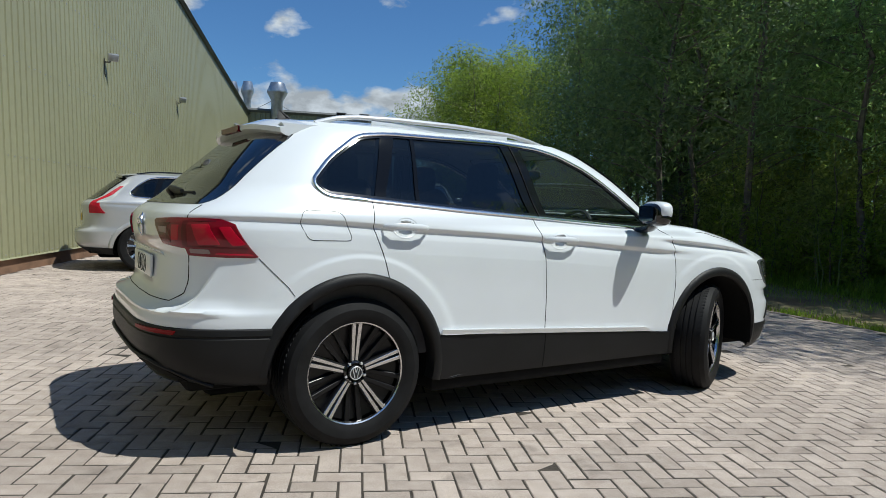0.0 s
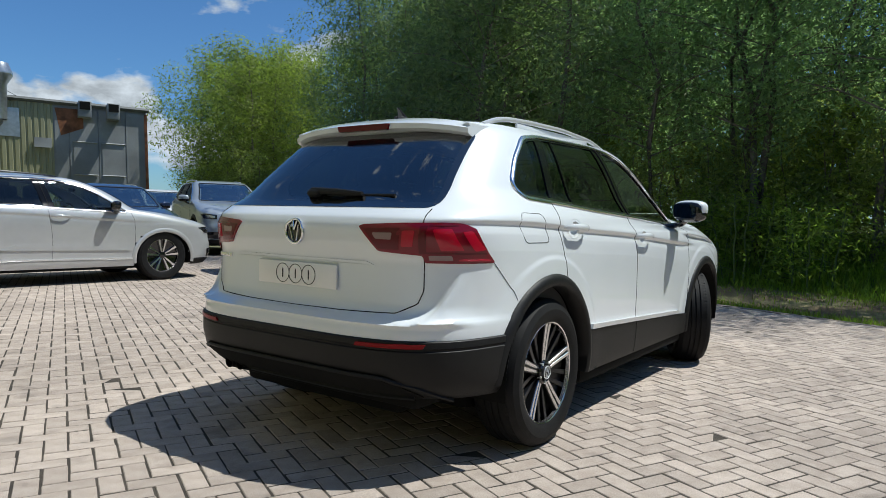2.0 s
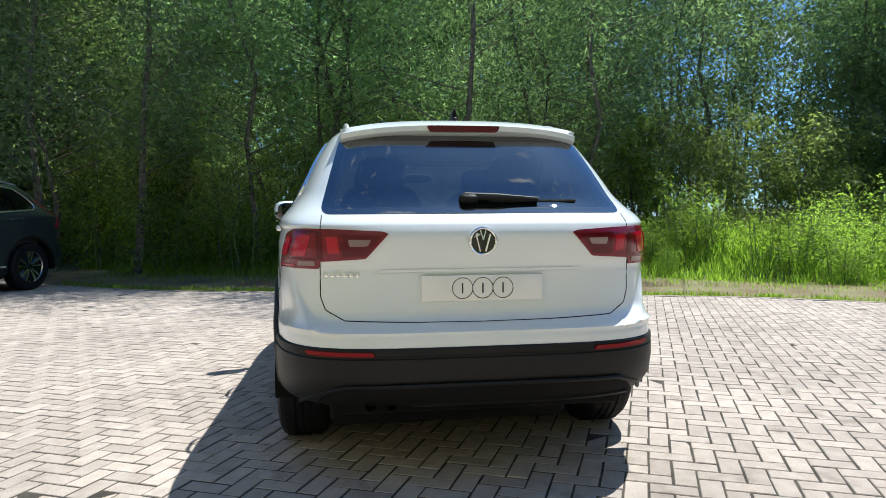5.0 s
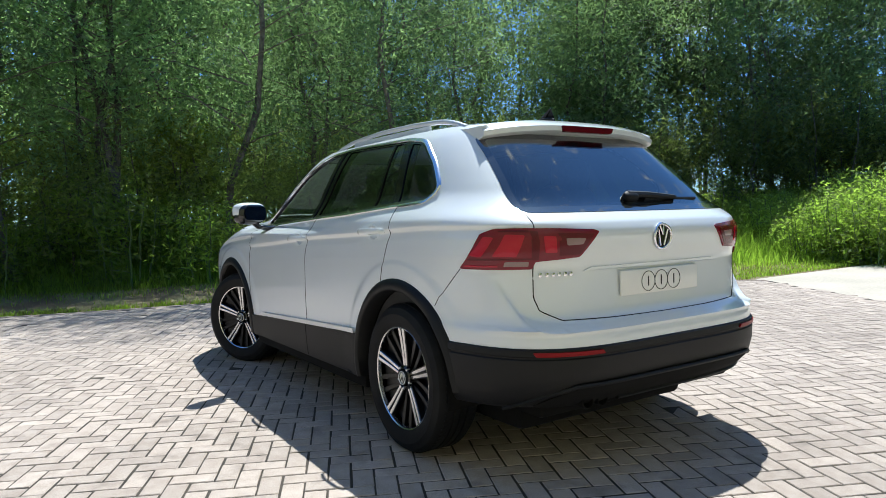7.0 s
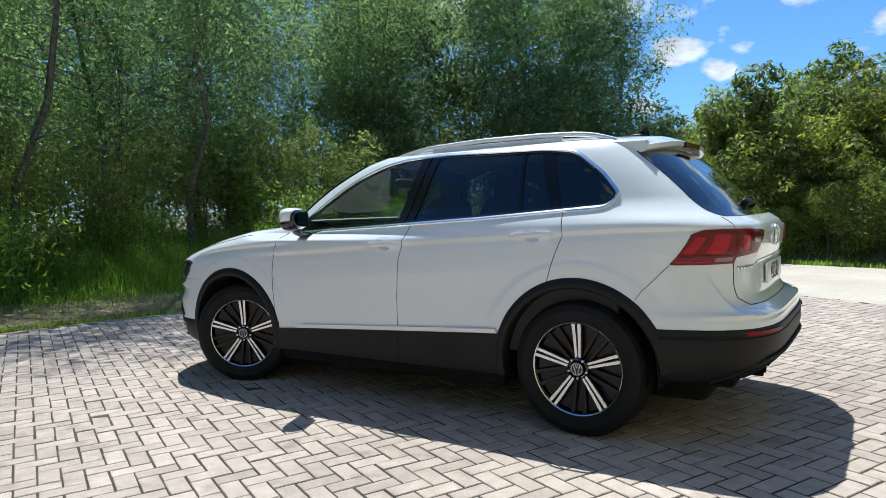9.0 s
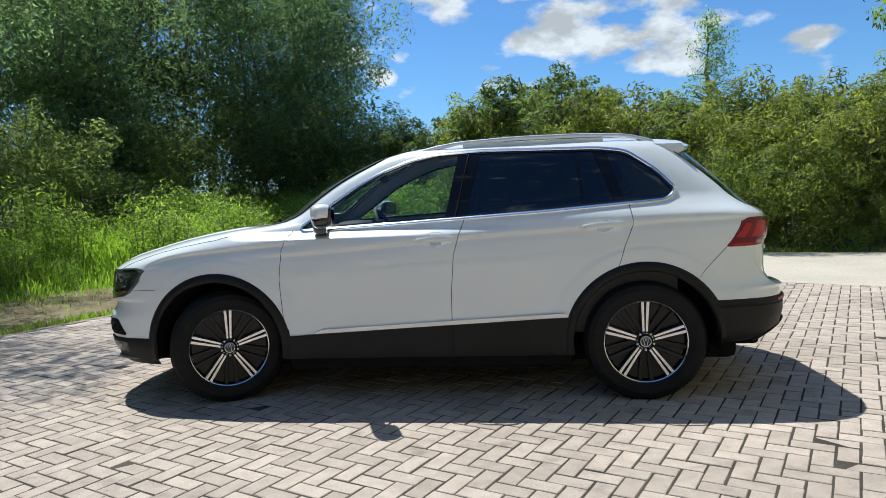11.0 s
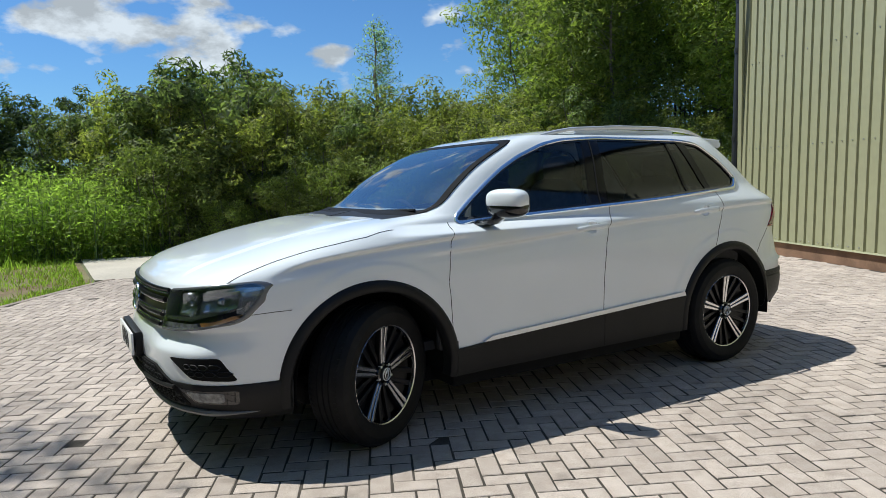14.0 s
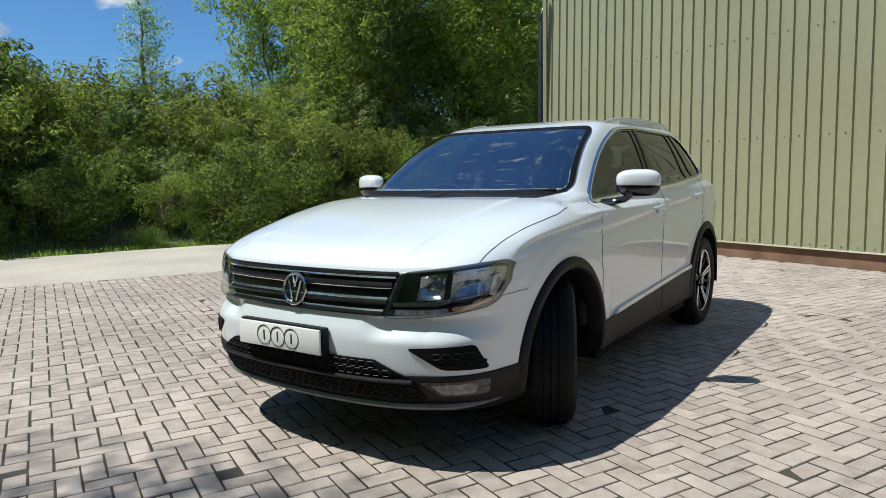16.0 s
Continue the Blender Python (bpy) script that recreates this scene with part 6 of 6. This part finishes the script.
wood_c += [(7.5, -22.8, 0.9), (10.2, -23.2, 0.95), (12.8, -21.0, 0.95), (15.2, -18.4, 0.95), (-16.8, -15.6, 0.9), (-18.0, -11.0, 0.85), (13.0, -21.5, 1.05), (17.8, -17.5, 1.05), (16.5, -21.5, 1.0), (20, -14, 1.0)]
scatter(tree_d, wood_c, 12, "trees of the wood")
wood_a += [(16.2, 12.2, 1.05), (14.2, 8.4, 0.95)]
scatter(tree_a, wood_a, 1, "trees of the wood")
scatter(tree_e, wood_e, 13, "willows along the wood")
scatter(tree_b, wood_b, 2, "trees of the wood")
scatter(tree_c, [(21.5, 33, 1.05), (24.5, 30.0, 1.1), (15.2, 21.6, 0.82), (17.6, 25.5, 0.95), (21, 27, 0.9), (25, 25, 1.0)], 3, "sunlit trees")
scatter(alder, [(-11.8, -11.2, 0.86), (-14.6, -14.2, 0.95), (-14.6, -9.0, 0.86), (-19, -12, 1.0), (-19, -8, 0.9), (-15.5, -18, 0.9)], 18, "trees beside the shed")
scatter(willow, [(7.9, -19.8, 1.02), (13.4, -15.8, 1.0)], 4, "willows")
scatter(birch, [(-5.5, -13.4, 0.92), (-3.0, -15.6, 0.66)], 5, "young birches")
apron = lambda x: -10.75 - 0.40 * (x - 0.4)
sh = []
for x in np.arange(-12.5, 0.6, 1.35):
    sh.append((x + rng.normal() * 0.25, apron(x) - 2.2 + rng.normal() * 0.4, 0.40 + 0.40 * rng.random()))
th = []
for x in np.arange(-12.5, 1.2, 1.75):
    th.append((x + rng.normal() * 0.3, apron(x) - 2.9 + rng.normal() * 0.35, 0.62 + 0.30 * rng.random()))
    th.append((x + 0.8 + rng.normal() * 0.3, apron(x) - 4.9 + rng.normal() * 0.5, 0.86 + 0.26 * rng.random()))
th += [(2.2, -19.6, 0.8), (4.4, -20.8, 0.85), (0.4, -18.4, 0.85), (6.6, -19.0, 0.8), (-2.4, -18.0, 0.95), (-9.5, -15.2, 0.95), (-6.4, -16.2, 0.9)]
scatter(thicket, th, 16, "shrubs of the hedge")
scatter(elder, [(0.3, -13.6, 0.86), (-1.3, -13.1, 1.0), (-2.3, -14.4, 0.92), (-7.6, -10.7, 0.62), (-9.9, -9.7, 0.72), (2.0, -17.6, 0.80), (3.8, -18.8, 0.72), (-4.6, -12.9, 0.70)], 17, "broad-leaved shrubs of the hedge")
for y in np.arange(-10, 12, 1.6):
    sh.append((max(9.9, float(KERB_X(np.clip(y, -7.5, 13))) + 3.2) + 0.5 + rng.normal() * 0.3, y, 0.72 + 0.35 * rng.random()))
for y in np.arange(-12, 14, 2.3):
    sh.append((max(14.2, float(KERB_X(np.clip(y, -7.5, 13))) + 6.5) + rng.normal() * 0.5, y, 0.9 + 0.4 * rng.random()))
for q in ((6.0, -17.6, 1.15), (8.0, -16.2, 1.1), (10.2, -14.8, 1.15), (5.2, -19.5, 1.3), (12.0, -12.6, 1.0), (9.2, -18.0, 1.3), (7.4, -19.2, 1.1), (11.4, -16.4, 1.0), (12.8, -14.2, 0.9), (13.4, -18.2, 1.2), (-12, -8.6, 0.8), (-13.5, -7.0, 0.9), (-10.5, -9.8, 0.75), (11.5, 10.5, 0.8), (13, 12.2, 0.9), (13.4, 19.5, 1.1), (15.6, 23.4, 1.2), (18, 28, 1.3)):
    sh.append(q)
scatter(shrub_a, sh, 6, "shrubs on the bank")
sb = []
for x in np.arange(-12.0, 0.8, 1.15):
    sb.append((x + rng.normal() * 0.2, apron(x) - 1.35 + rng.normal() * 0.35, 0.30 + 0.60 * rng.random()))
for q in ((9.8, -13.5, 0.7), (10.6, -11.0, 0.7), (1.2, -15.5, 0.6), (19.5, 31, 1.4), (16.4, 25.2, 1.2), (14.6, 20.6, 1.1)):
    sb.append(q)
scatter(shrub_b, sb, 7, "leafy shrubs")
scatter(sapling, [(-8.6, -10.4, 0.72), (-0.6, -14.6, 0.9), (-3.1, -15.2, 0.9), (9.8, -6.0, 0.75), (10.4, -1.0, 0.8), (11.0, 4.0, 0.8)], 9, "saplings")
hb = []
for i in range(70):
    y = -11.5 + 16 * rng.random()
    u = rng.random() ** 0.8
    x = float(KERB_X(max(y, -7.5))) + 3.2 + 2.8 * u
    hb.append((x, y, (0.38 + 0.55 * u) * (0.8 + 0.5 * rng.random()) * (1.35 if y < -6 else 1)))
for i in range(26):
    y = -1.5 + 8.5 * rng.random()
    x = float(KERB_X(y)) + 3.4 + 1.7 * rng.random()
    hb.append((x, y, 0.9 + 0.8 * rng.random()))
for i in range(28):
    hb.append((0.5 + 3.2 * rng.random(), -11.3 - 2.4 * rng.random(), 0.8 + 0.6 * rng.random()))
for i in range(44):
    x = 0.9 + 7.8 * rng.random()
    hb.append((x, -11.2 - 6.5 * rng.random(), 0.7 + 0.7 * rng.random() ** 1.5))
for i in range(16):
    x = -11 + 13 * rng.random()
    hb.append((x, apron(x) - 0.35 - 0.5 * rng.random(), 0.3 + 0.25 * rng.random()))
scatter(herb, hb, 8, "weeds along the verge")


def blades(name, label, count, area, height, mat, seed, wide=0.012):
    """Loose grass as one mesh of tapering blades; area: a function that gives a place and a share of the height."""
    rng = np.random.default_rng(seed)
    p = np.array([area(rng) for _ in range(count)])
    h = height * p[:, 2] * (0.5 + 0.7 * rng.random(count))
    a = rng.random(count) * 6.283
    z = np.maximum(-0.02, ground_height(p[:, 0], p[:, 1])) - 0.01
    w = np.stack([np.cos(a), np.sin(a), 0 * a], 1) * wide
    b = np.stack([p[:, 0], p[:, 1], z], 1)
    lean = rng.normal(size=(count, 2)) * 0.28
    m = b + np.stack([lean[:, 0] * h * 0.4, lean[:, 1] * h * 0.4, h * 0.6], 1)
    t = b + np.stack([lean[:, 0] * h * 1.1, lean[:, 1] * h * 1.1, h], 1)
    v = np.stack([b - w, b + w, m + w * 0.7, m - w * 0.7, t], 1).reshape(-1, 3)
    me = bpy.data.meshes.new(name)
    k = np.arange(count)[:, None] * 5
    quads, tris = (k + np.array([0, 1, 2, 3])), (k + np.array([3, 2, 4]))
    me.vertices.add(count * 5)
    me.vertices.foreach_set("co", v.ravel())
    me.loops.add(count * 7)
    me.loops.foreach_set("vertex_index", np.concatenate((quads, tris), 1).ravel())
    me.polygons.add(count * 2)
    me.polygons.foreach_set("loop_start", np.stack([np.arange(count) * 7, np.arange(count) * 7 + 4], 1).ravel())
    me.update(calc_edges=True)
    me.materials.append(mat)
    return tagged(new(name, me), label, "grass", kind="stuff")


def tall_area(rng):
    y = -12.5 + 19 * rng.random()
    u = rng.random()
    x = float(KERB_X(max(y, -7.5))) + 3.0 + 3.8 * u
    if y < -8:
        x = max(2.5, x - (-8 - y) * 0.9 * rng.random())
    return (x, y, 0.18 + 0.75 * u)


def short_area(rng):
    y = -11.5 + 17 * rng.random()
    u = abs(rng.normal() * 0.5 - 0.2 * rng.random())
    side = rng.random()
    if side < 0.36:
        y = (round(y * 1.7) + 0.25 * rng.normal()) / 1.7 if math.sin(y * 2.1) + math.sin(y * 0.9 + 1) > 0.2 else y
    x = float(KERB_X(max(y, -7.5))) + (0.06 + 0.38 * u if side < 0.36 else 3.7 - 1.9 * u)
    if y < -7.2:
        x = 2.25 + 3.2 * rng.random() ** 1.5
    return (x, y, 0.5 + 0.5 * rng.random())


def meadow_area(rng):
    u, v = rng.random(), rng.random()
    return (0.6 + 7.4 * u, -11.4 - 5.4 * v - 0.5 * u, 0.45 + 0.55 * min(1, v * 2.2))


def bank_area(rng):
    x = -11 + 13 * rng.random()
    return (x, -10.9 - 0.40 * (x - 0.4) - 1.6 * rng.random() ** 1.5, 0.6 + 0.4 * rng.random())


blades("tall_grass", "tall bright green grass along the wood", 31000, tall_area, 0.75, GRASS, 21)
blades("short_grass", "short patchy grass on the dirt verge", 20000, short_area, 0.11, GRASS, 22, 0.006)
blades("dry_grass", "dry straw-coloured grass on the verge", 3500, short_area, 0.11, DRYGRASS, 23, 0.006)
blades("meadow_grass", "feathery bright green grass on the bank", 17000, meadow_area, 0.85, GRASS, 25, 0.011)
blades("bank_grass", "rough grass at the foot of the shrubs", 6000, bank_area, 0.12, GRASS, 24, 0.008)

# dead bramble stems leaning out of the shrubs
def bramble(x, y, seed, height):
    rng = np.random.default_rng(seed)
    root = tagged(new("bramble"), "dry bare bramble stems arching out of the shrubs", "shrub")
    for k in range(11):
        a = rng.random() * 6.283
        base = Vector((rng.normal() * 0.3, rng.normal() * 0.3, 0))
        reach, up = height * (0.3 + 0.7 * rng.random()), height * (0.4 + 0.6 * rng.random())
        d = Vector((math.cos(a), math.sin(a), 0))
        pts = [base + d * reach * t ** 1.2 + Vector((rng.normal() * 0.03, rng.normal() * 0.03, up * math.sin(t * 2.1) / 0.95)) for t in np.linspace(0, 1, 9)]
        bd = Build().tube(pts, [0.006 * (1.1 - t) + 0.0015 for t in np.linspace(0, 1, 9)], 4)
        for j in range(3, 8):
            e = pts[j] + Vector((rng.normal(), rng.normal(), rng.normal() * 0.6 + 0.3)) * 0.16 * height * 0.6
            bd.tube([pts[j], (pts[j] + e) / 2 + Vector((0, 0, 0.03)), e], [0.004, 0.003, 0.0015], 3)
        bd.done("stem", TWIG, root)
    z = max(-0.02, float(ground_height(np.array(x, float), np.array(y, float)))) - 0.03
    root.matrix_basis = pose(x, y, z)


for i, (x, y, h) in enumerate(((-4.1, -10.3, 1.25), (-6.6, -9.2, 0.9))):
    bramble(x, y, 40 + i, h)

# palisade fence behind the trees
fence = tagged(new("palisade_fence"), "dark steel palisade fence behind the shrubs", "fence")
FENCE = material("dark_fence_steel", (0.05, 0.055, 0.05), 0.6, vary=0.2)
p0, p1 = Vector((-9.5, -17.5, 1.2)), Vector((-20.5, -7.5, 1.2))
pale = Build().box((0, 0, 1.3), (0.065, 0.012, 2.6)).done("pale", FENCE, fence, smooth=False)
n = 95
for i in range(n):
    ob = pale if i == 0 else new("pale", pale.data)
    ob.parent = fence
    q = p0.lerp(p1, i / (n - 1))
    ob.matrix_local = pose(*q, 0, 0, -42)
for z in (0.5, 2.2):
    Build().tube([p0 + Vector((0, 0, z)), p1 + Vector((0, 0, z))], 0.03, 4).done("fence_rail", FENCE, fence)


# ---- the cars ----
main = white_suv()
xc = plain_car("estate_suv", "pearl white family SUV parked beside the shed wall", SILVERWHITE, (1.069, 1.03, 0.968), (1.4325, -1.4325), 0.395, style="dark_mirror")
xc.root.matrix_basis = pose(0.47, 8.55, 0, 0, 0, -4)
big = plain_car("large_suv", "dark slate grey large SUV parked by the wood", SLATE, (1.113, 1.06, 1.07), (1.492, -1.492), 0.385)
big.root.matrix_basis = pose(5.78, 6.97, 0, 0, 0, 160.5)
tallcar = plain_car("luxury_suv", "silver blue tall SUV parked facing the yard", SILVERBLUE, (1.09, 1.08, 1.20), (1.46, -1.46), 0.39)
tallcar.root.matrix_basis = pose(7.5, 13.9, 0, 0, 0, -113)
dark = plain_car("dark_suv", "dark blue grey SUV parked behind others", SLATE, (1.05, 1.03, 1.05), (1.407, -1.407), 0.37)
dark.root.matrix_basis = pose(11.2, 14.4, 0, 0, 0, -115)
navy = plain_car("blue_hatchback", "dark blue car parked behind the white SUV", NAVY, (0.95, 0.98, 1.02), (1.27, -1.27), 0.33)
navy.root.matrix_basis = pose(3.6, 12.4, 0, 0, 0, -100)
van = plain_car("white_van", "white van parked further back", VANWHITE, (1.1, 1.05, 1.12), (1.47, -1.47), 0.36)
van.root.matrix_basis = pose(9.4, 19.9, 0, 0, 0, -105)


# ---- paving blocks, laid in herringbone ----
def block(lx, ly):
    """A chamfered block lying with its top at z = 0."""
    a, b, c = lx / 2 - 0.0046, ly / 2 - 0.0046, 0.003
    ring = lambda k, z: [(-a + k, -b + k, z), (a - k, -b + k, z), (a - k, b - k, z), (-a + k, b - k, z)]
    v = ring(c, 0.0) + ring(0, -0.003) + ring(0, -0.022)
    f = [(0, 1, 2, 3)] + [(i + 4 * j, 4 * j + 4 + i, 4 * j + 4 + (i + 1) % 4, 4 * j + (i + 1) % 4) for j in (0, 1) for i in range(4)]
    return np.array(v), f


random.seed(7)
rngp = np.random.default_rng(5)
ca, sa = math.cos(radians(PAVE_TURN)), math.sin(radians(PAVE_TURN))
cells = []
for i in range(-260, 261):
    for j in range(-260, 261):
        d = (i - j) % 4
        if d == 0:
            cells.append((i + 1.0, j + 0.5, 0))
        elif d == 3:
            cells.append((i + 0.5, j + 1.0, 1))
cells = np.array(cells)
cx, cy = cells[:, 0] * 0.1, cells[:, 1] * 0.1
wx, wy = cx * ca - cy * sa, cx * sa + cy * ca
ok = in_pavement(wx, wy) & (wx > -8) & (wy < 12.5)
cells, wx, wy = cells[ok], wx[ok], wy[ok]
single = (np.abs(wx + 3.15) < 0.68) & (np.abs(wy - 0.2) < 2.1)
meshes = []
for lx, ly in ((0.2, 0.1), (0.1, 0.2)):
    v, f = block(lx, ly)
    me = bpy.data.meshes.new("paving_block")
    me.from_pydata([tuple(p) for p in v], [], f)
    me.materials.append(PAVER_P)
    meshes.append(me)
VV, FF, k = [], [], 0
for sel, x, y, o in zip(single, wx, wy, cells[:, 2].astype(int)):
    tz, tx, ty = rngp.normal() * 0.0010, rngp.normal() * 0.005, rngp.normal() * 0.005
    x, y, tw = x + rngp.normal() * 0.0012, y + rngp.normal() * 0.0012, rngp.normal() * 0.006
    if sel:
        ob = new("paving_block", meshes[o])
        ob.parent = pave
        ob.matrix_local = pose(x, y, tz, math.degrees(tx), math.degrees(ty), PAVE_TURN + math.degrees(tw))
        continue
    v, f = block(*((0.2, 0.1) if o == 0 else (0.1, 0.2)))
    w = np.empty_like(v)
    c2, s2 = ca - sa * tw, sa + ca * tw
    w[:, 0], w[:, 1] = x + v[:, 0] * c2 - v[:, 1] * s2, y + v[:, 0] * s2 + v[:, 1] * c2
    w[:, 2] = v[:, 2] + tz + v[:, 0] * tx + v[:, 1] * ty
    VV.append(w)
    FF.extend(tuple(i + k for i in q) for q in f)
    k += 12
me = bpy.data.meshes.new("paving_blocks")
me.from_pydata(np.concatenate(VV).tolist(), [], FF)
me.materials.append(PAVER)
rest = new("paving_blocks", me)
rest.parent = pave
tagged(rest, "buff grey concrete paving blocks", kind="stuff")
